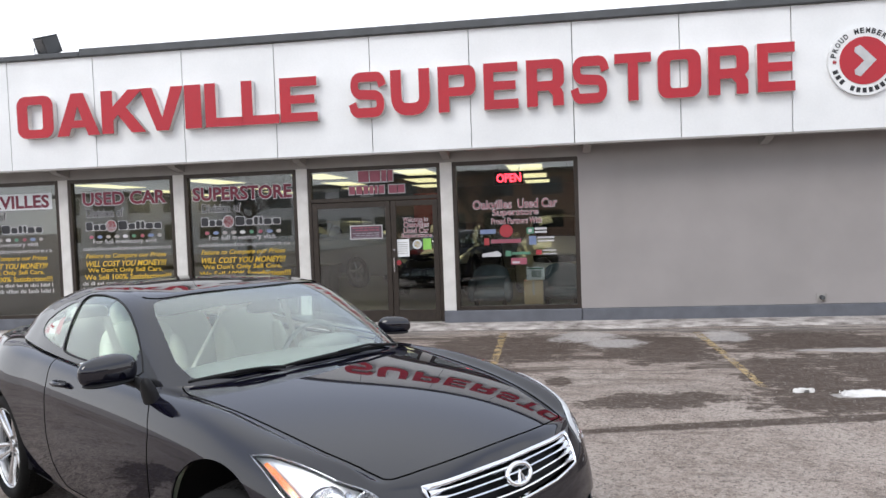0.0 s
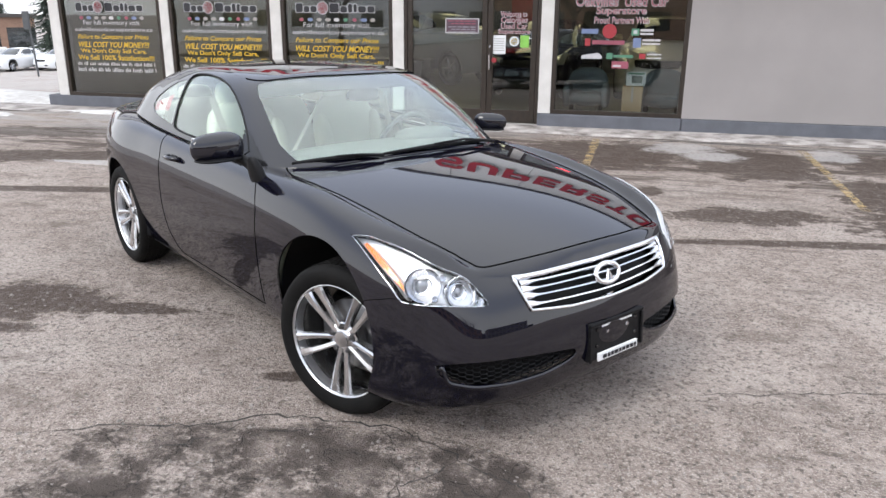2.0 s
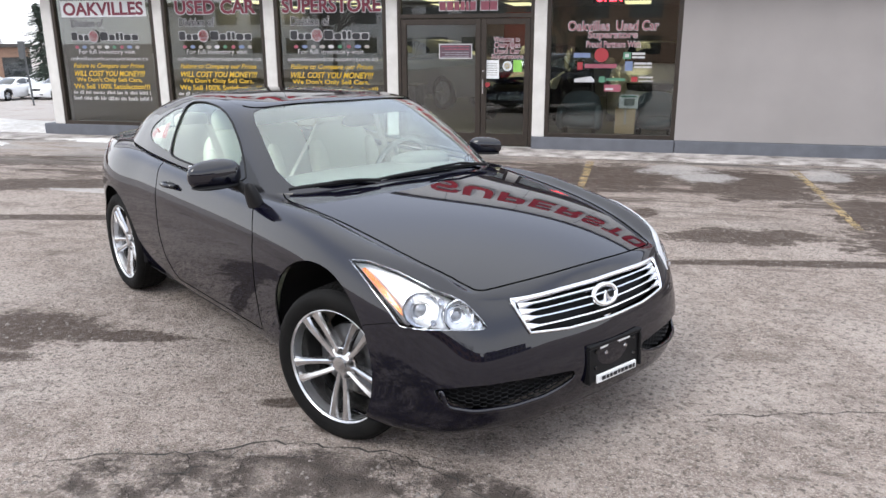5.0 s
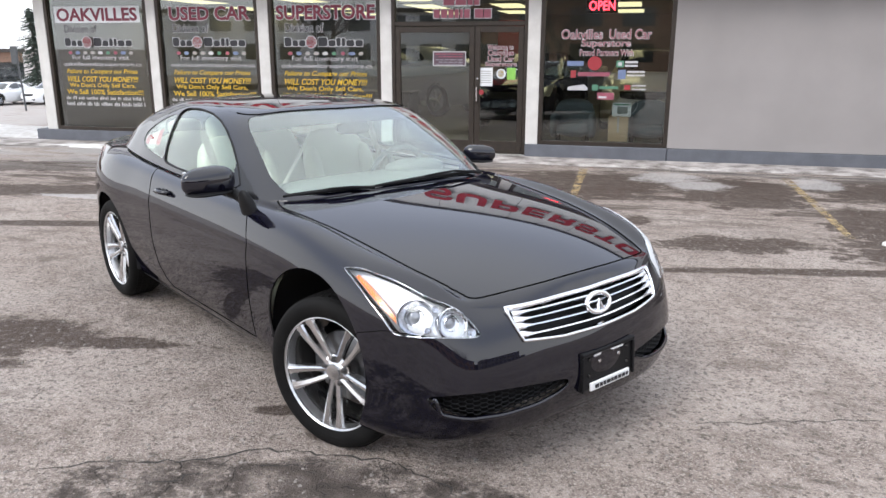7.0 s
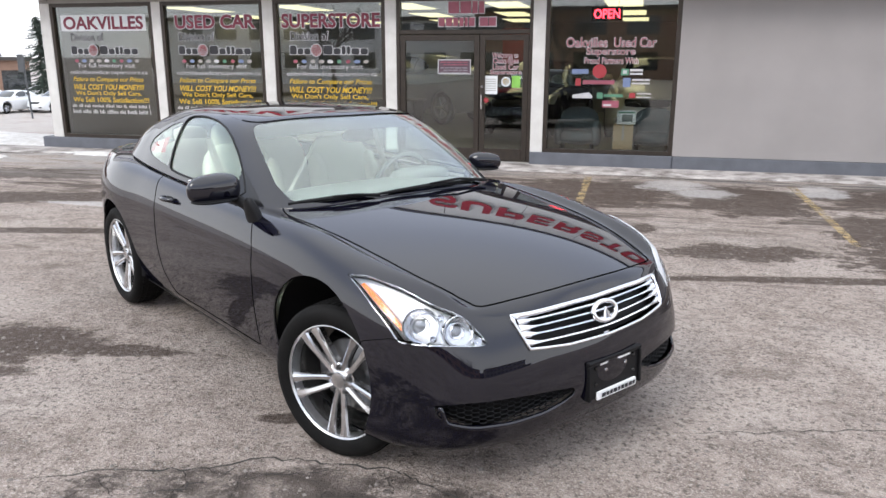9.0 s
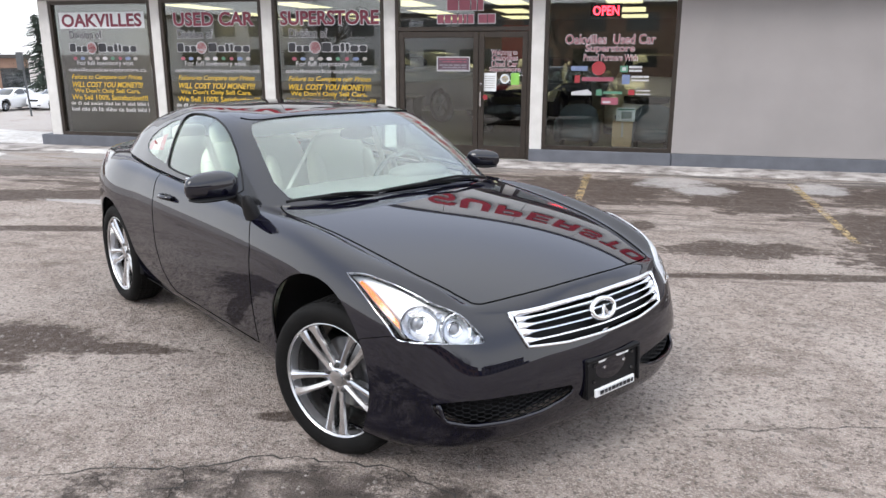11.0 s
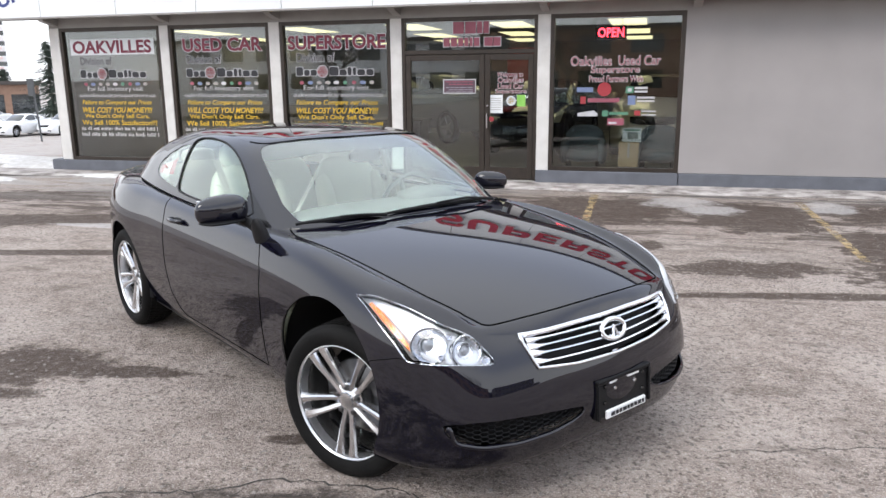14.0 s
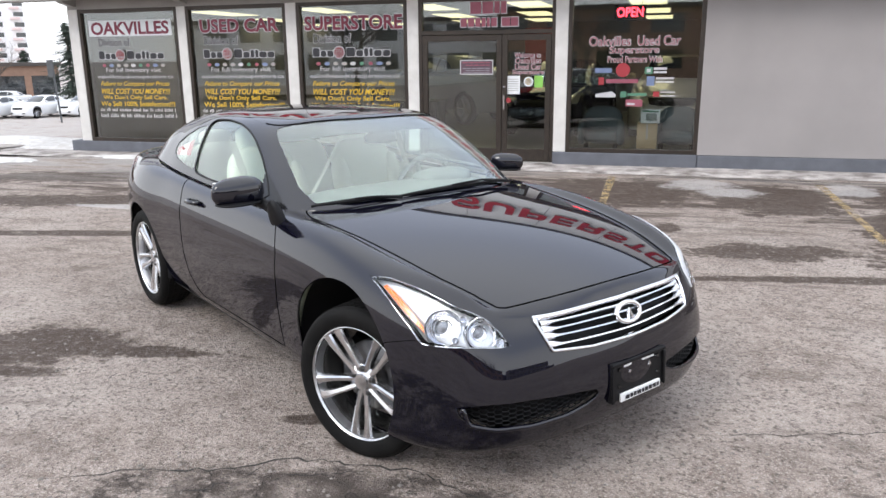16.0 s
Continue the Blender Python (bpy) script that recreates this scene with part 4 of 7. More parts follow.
        G[0, :, 1] = G[-1, :, 1] = G[:, -1, 1] = 0
        self.grid, self.top = G, top

    def place(self, s, v):
        s, v = np.asarray(s, float), np.asarray(v, float)
        a = np.clip(s / self.length * (len(self.fine) - 1), 0, len(self.fine) - 1.0001)
        b = np.clip(v / self.top * (self.nv - 1), 0, self.nv - 1.0001)
        i, j = a.astype(int), b.astype(int)
        f, g = (a - i)[..., None], (b - j)[..., None]
        G = self.grid
        return (G[i, j] * (1 - f) + G[i + 1, j] * f) * (1 - g) + (G[i, j + 1] * (1 - f) + G[i + 1, j + 1] * f) * g

    def normal(self, s, v, e=0.018):
        s, v = np.asarray(s, float), np.asarray(v, float)
        ds = self.place(np.minimum(s + e, self.length), v) - self.place(np.maximum(s - e, 0), v)
        dv = self.place(s, np.minimum(v + e * 3, self.top)) - self.place(s, np.maximum(v - e * 3, 0))
        nn = np.cross(ds, dv)
        return nn / (np.linalg.norm(nn, axis=-1, keepdims=True) + 1e-9)


def coupe_body():
    """The lower body of the coupe: x forward from the front axle, y to its left, z up."""
    outline = ((0.845, 0), (0.825, 0.25), (0.788, 0.475), (0.718, 0.65), (0.585, 0.775), (0.38, 0.858), (0.1, 0.897), (-0.3, 0.907), (-1.2, 0.902), (-2.2, 0.908),
               (-2.85, 0.907), (-3.22, 0.822), (-3.48, 0.725), (-3.66, 0.59), (-3.78, 0.34), (-3.81, 0))
    # stations: outline place, then inset and height of the section points, then heights towards the middle
    st = ((0, 0.16, 0.185, 0.05, 0.21, 0.0, 0.33, 0.004, 0.50, 0.062, 0.655, 0.20, 0.735, 0.768, 0.802, 0.820),
          (3, 0.16, 0.175, 0.05, 0.20, 0.0, 0.32, 0.010, 0.50, 0.085, 0.655, 0.215, 0.748, 0.776, 0.806, 0.82),
          (4, 0.13, 0.155, 0.035, 0.18, 0.0, 0.33, 0.002, 0.52, 0.040, 0.690, 0.15, 0.794, 0.808, 0.829, 0.84),
          (6, 0.08, 0.125, 0.025, 0.155, 0.004, 0.36, 0.0, 0.60, 0.025, 0.760, 0.10, 0.874, 0.870, 0.879, 0.887),
          (7, 0.10, 0.19, 0.06, 0.230, 0.03, 0.40, 0.0, 0.64, 0.022, 0.810, 0.085, 0.922, 0.926, 0.938, 0.946),
          (8, 0.12, 0.19, 0.08, 0.225, 0.035, 0.37, 0.0, 0.66, 0.020, 0.840, 0.075, 0.935, 0.960, 0.965, 0.965),
          (9, 0.12, 0.20, 0.08, 0.235, 0.035, 0.37, 0.0, 0.66, 0.018, 0.860, 0.080, 0.965, 0.985, 0.985, 0.985),
          (10.4, 0.10, 0.22, 0.05, 0.260, 0.012, 0.42, 0.0, 0.66, 0.020, 0.865, 0.095, 0.985, 1.015, 1.035, 1.045),
          (12, 0.12, 0.24, 0.05, 0.290, 0.01, 0.43, 0.0, 0.64, 0.030, 0.860, 0.085, 0.980, 1.010, 1.030, 1.040),
          (15, 0.16, 0.25, 0.05, 0.300, 0.0, 0.43, 0.0, 0.64, 0.050, 0.860, 0.085, 0.990, 1.015, 1.035, 1.045))

    def controls(s, xy):
        o = np.array(outline)
        kn = np.concatenate([[0], np.cumsum(np.linalg.norm(np.diff(o, axis=0), axis=1))])
        at = np.interp([q[0] for q in st], np.arange(len(o)), kn)
        col = [smooth_curve(s, at, [q[j + 1] for q in st]) for j in range(15)]
        x0 = xy[:, 0]
        cx = np.where(x0 > 0.25, 0.25 + (x0 - 0.25) * 0.35, np.where(x0 < -3.2, -3.2 + (x0 + 3.2) * 0.5, x0))
        way = np.stack([cx - x0, -xy[:, 1]], 1)
        ln = np.linalg.norm(way, axis=1)
        way /= ln[:, None]
        out = np.zeros((len(s), 9, 3))
        for k in range(6):
            out[:, k, :2] = xy + way * col[2 * k][:, None]
            out[:, k, 2] = col[2 * k + 1]
        for k, f in enumerate((0.28, 0.62, 1.0)):
            d = col[10] + (ln - col[10]) * f
            out[:, 6 + k, :2] = xy + way * d[:, None]
            out[:, 6 + k, 2] = col[12 + k]
        # the middle line of bonnet and boot, the same for all sections that end there
        out[:, 8, 2] = smooth_curve(-out[:, 8, 0], (-0.7, -0.45, -0.2, 0.1, 0.35, 0.6, 1.2, 2.2, 2.9, 3.3, 3.6), (0.772, 0.826, 0.870, 0.919, 0.957, 0.985, 0.98, 1.0, 1.04, 1.045, 1.045))
        return out
    return Loft(outline, controls, True)


def coupe_cabin():
    base = ((-0.48, 0, 0.982), (-0.515, 0.35, 0.974), (-0.61, 0.65, 0.955), (-0.80, 0.775, 0.945), (-1.3, 0.80, 0.965), (-1.9, 0.80, 0.985), (-2.4, 0.775, 1.01), (-2.8, 0.71, 1.03), (-3.05, 0.58, 1.04), (-3.18, 0.3, 1.045), (-3.22, 0, 1.045))
    top = ((-1.13, 0, 1.355), (-1.16, 0.35, 1.35), (-1.25, 0.53, 1.332), (-1.42, 0.565, 1.342), (-1.75, 0.58, 1.348), (-2.05, 0.575, 1.34), (-2.3, 0.56, 1.318), (-2.5, 0.53, 1.29), (-2.62, 0.47, 1.272), (-2.68, 0.25, 1.288), (-2.70, 0, 1.293))
    bulge = ((0.035, 0, 0.035), (0.032, 0.01, 0.03), (0.012, 0.018, 0.02), (0.0, 0.03, 0.015), (0, 0.032, 0.01), (0, 0.032, 0.01), (0, 0.03, 0.01), (-0.01, 0.025, 0.02), (-0.02, 0.015, 0.025), (-0.03, 0.005, 0.03), (-0.03, 0, 0.03))

    def controls(s, xy):
        o = np.array(base)
        kn = np.concatenate([[0], np.cumsum(np.linalg.norm(np.diff(o[:, :2], axis=0), axis=1))])
        i = np.interp(s, kn, np.arange(len(o)))
        b, t, g = (round_curve(i, None, np.array(q, float)) for q in (base, top, bulge))
        out = np.zeros((len(s), 5, 3))
        out[:, 0], out[:, 2] = b, t
        out[:, 1] = (b + t) / 2 + g
        x = t[:, 0]
        cx = np.where(x > -1.4, -1.4 + (x + 1.4) * 0.45, np.where(x < -2.4, -2.4 + (x + 2.4) * 0.45, x))
        zc = smooth_curve(-cx, (1.2, 1.4, 1.75, 2.1, 2.35, 2.6), (1.364, 1.381, 1.392, 1.384, 1.364, 1.325))
        out[:, 4] = np.stack([cx, 0 * cx, zc], 1)
        out[:, 3, :2] = (t[:, :2] * 0.5 + out[:, 4, :2] * 0.5)
        out[:, 3, 2] = t[:, 2] + (zc - t[:, 2]) * 0.76
        return out
    return Loft([q[:2] for q in base], controls)


BODY, CABIN = coupe_body(), coupe_cabin()


def inside(poly, s, v):
    """Which of the places lie in the polygon."""
    hit = np.zeros(np.shape(s), bool)
    n = len(poly)
    for i in range(n):
        (a, b), (c, d) = poly[i], poly[(i + 1) % n]
        if b == d:
            continue
        hit ^= ((b > v) != (d > v)) & (s < (c - a) * (v - b) / (d - b) + a)
    return hit


def dense(poly, n=7):
    """A closed line with rounded corners through a polygon."""
    p = np.array(poly, float)
    out = []
    for i in range(len(p)):
        a, b, c = p[i - 1], p[i], p[(i + 1) % len(p)]
        f = 0.22
        q, r = b + (a - b) * f, b + (c - b) * f
        for t in np.linspace(0, 1, n):
            out.append(tuple((1 - t) ** 2 * q + 2 * t * (1 - t) * b + t * t * r))
    return out


def arch_line(loft, x, z, r):
    """A wheel arch's circle as a line on the shell."""
    out = []
    for a in np.linspace(-70, 250, 60):
        px, pz = x + r * math.cos(radians(a)), z + r * math.sin(radians(a))
        s = np.linspace(0, loft.length, 1500)
        px_at = loft.place(s, np.full_like(s, 3.0))[:, 0]
        s0 = np.interp(-px, -px_at, s)
        v = np.linspace(0.4, 5.4, 400)
        s0 = float(s0)
        for _ in range(3):
            q = loft.place(np.full_like(v, s0), v)
            v0 = float(np.interp(pz, q[:, 2], v))
            got = loft.place(np.array([s0]), np.array([v0]))[0, 0]
            s0 = float(np.clip(s0 + (got - px), 0, loft.length))
        out.append((s0, v0))
    return out


class Shell:
    """A loft cut into triangles along the outlines of its regions."""

    def __init__(self, loft, ns, nv, lines):
        self.loft = loft
        top = loft.table.shape[1] - 1
        s, v = np.linspace(0, loft.length, ns), np.linspace(0, top, nv)
        ds, dv = s[1] - s[0], v[1] - v[0]
        S, V = np.meshgrid(s, v, indexing="ij")
        best, BS, BV = np.full(S.shape, 0.62), S.copy(), V.copy()
        for line in lines:
            n = len(line)
            for i in range(n):
                a, b = np.array(line[i]), np.array(line[(i + 1) % n])
                lo, hi = np.minimum(a, b) - (2 * ds, 2 * dv), np.maximum(a, b) + (2 * ds, 2 * dv)
                i0, i1 = max(int(lo[0] / ds), 0), min(int(hi[0] / ds) + 2, ns)
                j0, j1 = max(int(lo[1] / dv), 0), min(int(hi[1] / dv) + 2, nv)
                if i0 >= i1 or j0 >= j1:
                    continue
                w = np.array([(b[0] - a[0]) / ds, (b[1] - a[1]) / dv])
                L2 = w @ w
                if L2 < 1e-12:
                    continue
                ps, pv = (S[i0:i1, j0:j1] - a[0]) / ds, (V[i0:i1, j0:j1] - a[1]) / dv
                t = np.clip((ps * w[0] + pv * w[1]) / L2, 0, 1)
                d = np.hypot(ps - t * w[0], pv - t * w[1])
                m = d < best[i0:i1, j0:j1]
                best[i0:i1, j0:j1][m] = d[m]
                BS[i0:i1, j0:j1][m] = (a[0] + t * w[0] * ds)[m]
                BV[i0:i1, j0:j1][m] = (a[1] + t * w[1] * dv)[m]
        # the borders of the sheet stay where they are
        BS[0], BS[-1], BV[:, 0], BV[:, -1] = S[0], S[-1], V[:, 0], V[:, -1]
        snapped = best < 0.62
        self.S, self.V = BS, BV
        self.P = loft.place(BS, BV)
        N = loft.normal(BS, BV)
        if (N * (self.P - np.array([-1.5, 0, 0.6]))).sum() < 0:
            N = -N
        N[0, :, 1] = N[-1, :, 1] = N[:, -1, 1] = 0
        self.N = N / (np.linalg.norm(N, axis=-1, keepdims=True) + 1e-9)
        self.P[0, :, 1] = self.P[-1, :, 1] = self.P[:, -1, 1] = 0
        idx = np.arange(ns * nv).reshape(ns, nv)
        a, b, c, d = idx[:-1, :-1], idx[1:, :-1], idx[1:, 1:], idx[:-1, 1:]
        other = (snapped[1:, :-1] & snapped[:-1, 1:] & ~(snapped[:-1, :-1] & snapped[1:, 1:])).ravel()
        a, b, c, d = (q.ravel() for q in (a, b, c, d))
        t1 = np.where(other[:, None], np.stack([a, b, d], 1), np.stack([a, b, c], 1))
        t2 = np.where(other[:, None], np.stack([b, c, d], 1), np.stack([a, c, d], 1))
        self.T = np.concatenate([t1, t2])
        f = BS.ravel()[self.T].mean(1), BV.ravel()[self.T].mean(1)
        self.cs, self.cv = f
        self.cp = self.P.reshape(-1, 3)[self.T].mean(1)

    def cut(self, keep, sides, gap=0.0004, flange=0.006, lift=0.0, thick=0.0):
        """A mesh of the kept triangles, on the sides given (1 left, -1 right), with turned-in rims."""
        tri = self.T[keep]
        P = self.P.reshape(-1, 3)
        verts, faces, norms = [], [], []
        for sd in sides:
            base = sum(len(q) for q in verts)
            used, inv = np.unique(tri, return_inverse=True)
            q = P[used] * np.array([1, sd, 1])
            t = inv.reshape(-1, 3)
            verts.append(q)
            norms.append(self.N.reshape(-1, 3)[used] * np.array([1, sd, 1]))
            faces.append((t if sd > 0 else t[:, ::-1]) + base)
        q, t = np.concatenate(verts), np.concatenate(faces)
        key, first, inv = np.unique(np.round(q, 5), axis=0, return_index=True, return_inverse=True)
        q, t = q[first], inv.ravel()[t]
        t = t.copy()
        t = t[(t[:, 0] != t[:, 1]) & (t[:, 1] != t[:, 2]) & (t[:, 2] != t[:, 0])]
        vn = np.concatenate(norms)[first]
        # wind every face outward
        fn = np.cross(q[t[:, 1]] - q[t[:, 0]], q[t[:, 2]] - q[t[:, 0]])
        back = (fn * vn[t[:, 0]]).sum(1) < 0
        t[back] = t[back][:, ::-1]
        q = q + vn * lift
        ed = np.concatenate([t[:, [0, 1]], t[:, [1, 2]], t[:, [2, 0]]])
        und = np.sort(ed, 1)
        _, first, cnt = np.unique(und, axis=0, return_index=True, return_counts=True)
        rim = ed[first[cnt == 1]]
        if thick:
            n = len(q)
            q2 = np.concatenate([q, q - vn * thick])
            t2 = np.concatenate([t, t[:, ::-1] + n])
            wall = [(b, a, a + n, b + n) for a, b in rim]
            return q2, t2.tolist() + wall
        if gap or flange:
            on = np.unique(rim)
            tan = np.zeros_like(q)
            # faces wind outward, so the sheet lies to the left of each rim edge
            np.add.at(tan, rim[:, 0], q[rim[:, 1]] - q[rim[:, 0]])
            np.add.at(tan, rim[:, 1], q[rim[:, 1]] - q[rim[:, 0]])
            w = np.cross(vn[on], tan[on])
            w /= np.linalg.norm(w, axis=1, keepdims=True) + 1e-9
            q[on] += w * gap
            low = {int(a): i + len(q) for i, a in enumerate(on)}
            q2 = np.concatenate([q, q[on] - vn[on] * flange])
            return q2, t.tolist() + [(int(b), int(a), low[int(a)], low[int(b)]) for a, b in rim], np.concatenate([vn, vn[on]])
        return q, t.tolist()


def sheet(name, data, material, parent, label="", sharp=35):
    q, f, *nn = data
    me = bpy.data.meshes.new(name)
    me.from_pydata([tuple(p) for p in q], [], f)
    me.materials.append(material)
    me.shade_smooth()
    if nn:
        me.normals_split_custom_set_from_vertices([tuple(w) for w in nn[0]])
    else:
        me.set_sharp_from_angle(angle=radians(sharp))
    ob = new(name, me)
    ob.parent = parent
    return tagged(ob, label) if label else ob


# outlines on the lower body (along the outline, up the section)
HEADLIGHT = dense(((1.325, 4.49), (1.225, 4.72), (1.079, 4.75), (0.992, 4.68), (0.911, 4.575), (0.818, 4.49), (0.768, 4.39), (0.706, 4.09), (0.645, 3.74), (0.779, 3.67), (0.905, 3.52), (0.990, 3.43), (1.048, 3.71), (1.174, 4.12), (1.261, 4.37)), 4)
HEADLIGHT_GLEAM = dense(((1.37, 4.66), (1.16, 5.14), (0.99, 5.04), (0.88, 4.90), (0.79, 4.70), (0.70, 4.36), (0.637, 3.75), (0.77, 3.66), (0.94, 3.48), (1.01, 3.55), (1.14, 3.98)))
GRILLE = ((-0.2, 4.46), (0.25, 4.46), (0.58, 4.42), (0.46, 3.52), (0.25, 3.41), (-0.2, 3.40))


def plan_line(pts):
    """Places on the upper skin under points of the plan (forward, sideways)."""
    S, V = np.meshgrid(np.linspace(0, 2.7, 280), np.linspace(4.2, 8, 280), indexing="ij")
    P = BODY.place(S, V)
    out = []
    for x, y in pts:
        i = np.unravel_index(np.argmin(np.hypot(P[..., 0] - x, P[..., 1] - y)), S.shape)
        q = np.array([S[i], V[i]])
        for _ in range(6):
            e = 0.012
            f = lambda d: BODY.place(np.array([q[0] + d[0]]), np.array([q[1] + d[1]]))[0, :2]
            J = np.stack([(f((e, 0)) - f((-e, 0))) / (2 * e), (f((0, e)) - f((0, -e))) / (2 * e)], 1)
            step = np.linalg.lstsq(J, np.array([x, y]) - f((0, 0)), rcond=1e-3)[0]
            q = q + np.clip(step, -0.05, 0.05) * 0.8
        out.append((float(q[0]), float(q[1])))
    return out


# the bonnet's front edge, nearly straight across, then its corner and its long side
NOSE = plan_line([(float(np.interp(y, (0, 0.06, 0.12, 0.20, 0.275, 0.34, 0.40, 0.45, 0.51), (0.6775, 0.677, 0.675, 0.671, 0.663, 0.654, 0.643, 0.634, 0.620))), y) for y in np.linspace(0.004, 0.51, 22)])
SIDE_EDGE = plan_line([(0.613, 0.532), (0.602, 0.548), (0.589, 0.560), (0.568, 0.565), (0.54, 0.574), (0.492, 0.585), (0.44, 0.600), (0.387, 0.615), (0.29, 0.637), (0.174, 0.654), (0.03, 0.668), (-0.07, 0.675), (-0.170, 0.681), (-0.28, 0.691), (-0.389, 0.699), (-0.479, 0.711), (-0.55, 0.718), (-0.60, 0.713), (-0.647, 0.697), (-0.69, 0.675), (-0.715, 0.655)])
BONNET = ((-0.5, NOSE[0][1]), *NOSE, *SIDE_EDGE, (2.19, 6.25), (2.155, 6.6), (2.11, 7.0), (2.06, 8.5), (-0.5, 8.5))
INTAKE = dense(((0.836, 2.32), (0.825, 2.12), (0.785, 1.94), (0.69, 1.85), (0.536, 1.85), (0.382, 1.91), (0.267, 2.07), (0.215, 2.23), (0.225, 2.38), (0.384, 2.47), (0.539, 2.52), (0.70, 2.49)), 4)
DOOR = ((2.18, 6.4), (2.155, 5.0), (2.10, 4.3), (2.06, 3.72), (2.06, 2.85), (2.10, 1.93), (2.10, 1.36), (3.20, 1.36), (3.27, 1.62), (3.335, 2.1), (3.345, 2.64), (3.335, 3.37), (3.345, 4.11), (3.42, 5.15), (3.50, 6.4))
SILL = ((1.75, 1.36), (3.75, 1.36), (3.75, -0.5), (1.75, -0.5))
BUMPER = ((-0.5, -0.5), (1.5, -0.5), (1.3, 2.0), (1.21, 3.05), (1.03, 3.56), (0.93, 3.9), (0.80, 4.25), *SIDE_EDGE[4::-1], *NOSE[::-1], (-0.5, NOSE[0][1]))
TAILLIGHT = dense(((4.62, 5.05), (4.50, 4.85), (4.55, 4.55), (4.80, 4.10), (5.15, 4.0), (5.35, 4.2), (5.35, 4.7), (4.95, 4.98)))
FRONT_ARCH = arch_line(BODY, -0.055, 0.387, 0.385)
REAR_ARCH = arch_line(BODY, -2.71, 0.350, 0.382)
# outlines on the cabin
SCREEN = ((-0.5, 0.04), (0.45, 0.05), (0.62, 0.08), (0.672, 0.16), (0.712, 0.47), (0.708, 1.0), (0.685, 1.5), (0.66, 1.82), (0.60, 1.92), (0.5, 1.945), (-0.5, 1.955))
SHADE_BAND = ((-0.5, 1.47), (0.4, 1.46), (0.60, 1.46), (0.70, 1.46), (0.75, 2.1), (-0.5, 2.1))
SIDE_GLASS = dense(((0.935, 0.17), (0.895, 0.6), (0.884, 1.1), (0.895, 1.45), (0.955, 1.67), (1.12, 1.83), (1.40, 1.90), (1.70, 1.865), (1.85, 1.72), (1.905, 1.1), (1.968, 0.20), (1.80, 0.15)), 5)
SAIL = ((0.84, 0.02), (0.875, 0.70), (0.90, 0.72), (0.96, 0.45), (1.08, 0.12), (1.08, 0.02))
QUARTER_GLASS = dense(((1.992, 0.25), (1.95, 0.9), (1.915, 1.60), (2.0, 1.615), (2.164, 1.52), (2.363, 1.24), (2.466, 0.92), (2.475, 0.70), (2.453, 0.55), (2.37, 0.39), (2.158, 0.30)), 5)
REAR_SCREEN = ((3.02, 0.12), (2.98, 1.0), (2.98, 1.84), (5, 1.9), (5, 0.1))
ROOF_CUT = ((0.86, 1.98), (1.2, 2.2), (2.3, 2.2), (2.9, 2.0), (3.2, 2.0), (6, 2.0), (6, 5), (-1, 5), (-1, 2.02), (0.6, 2.0))


def cabin_hole(p):
    """The opening under the glasshouse."""
    lo = CABIN.table[::12, 0]
    poly = [(x, max(y - 0.035, 0)) for x, y in lo[:, :2]]
    poly = [(x - 0.06 if x > -0.7 else x + (0.05 if x < -2.9 else 0), y) for x, y in poly] + [(lo[-1, 0], -0.2), (lo[0, 0] - 0.06, -0.2)]
    return inside(poly, p[:, 0], p[:, 1]) & (p[:, 2] > 0.85)


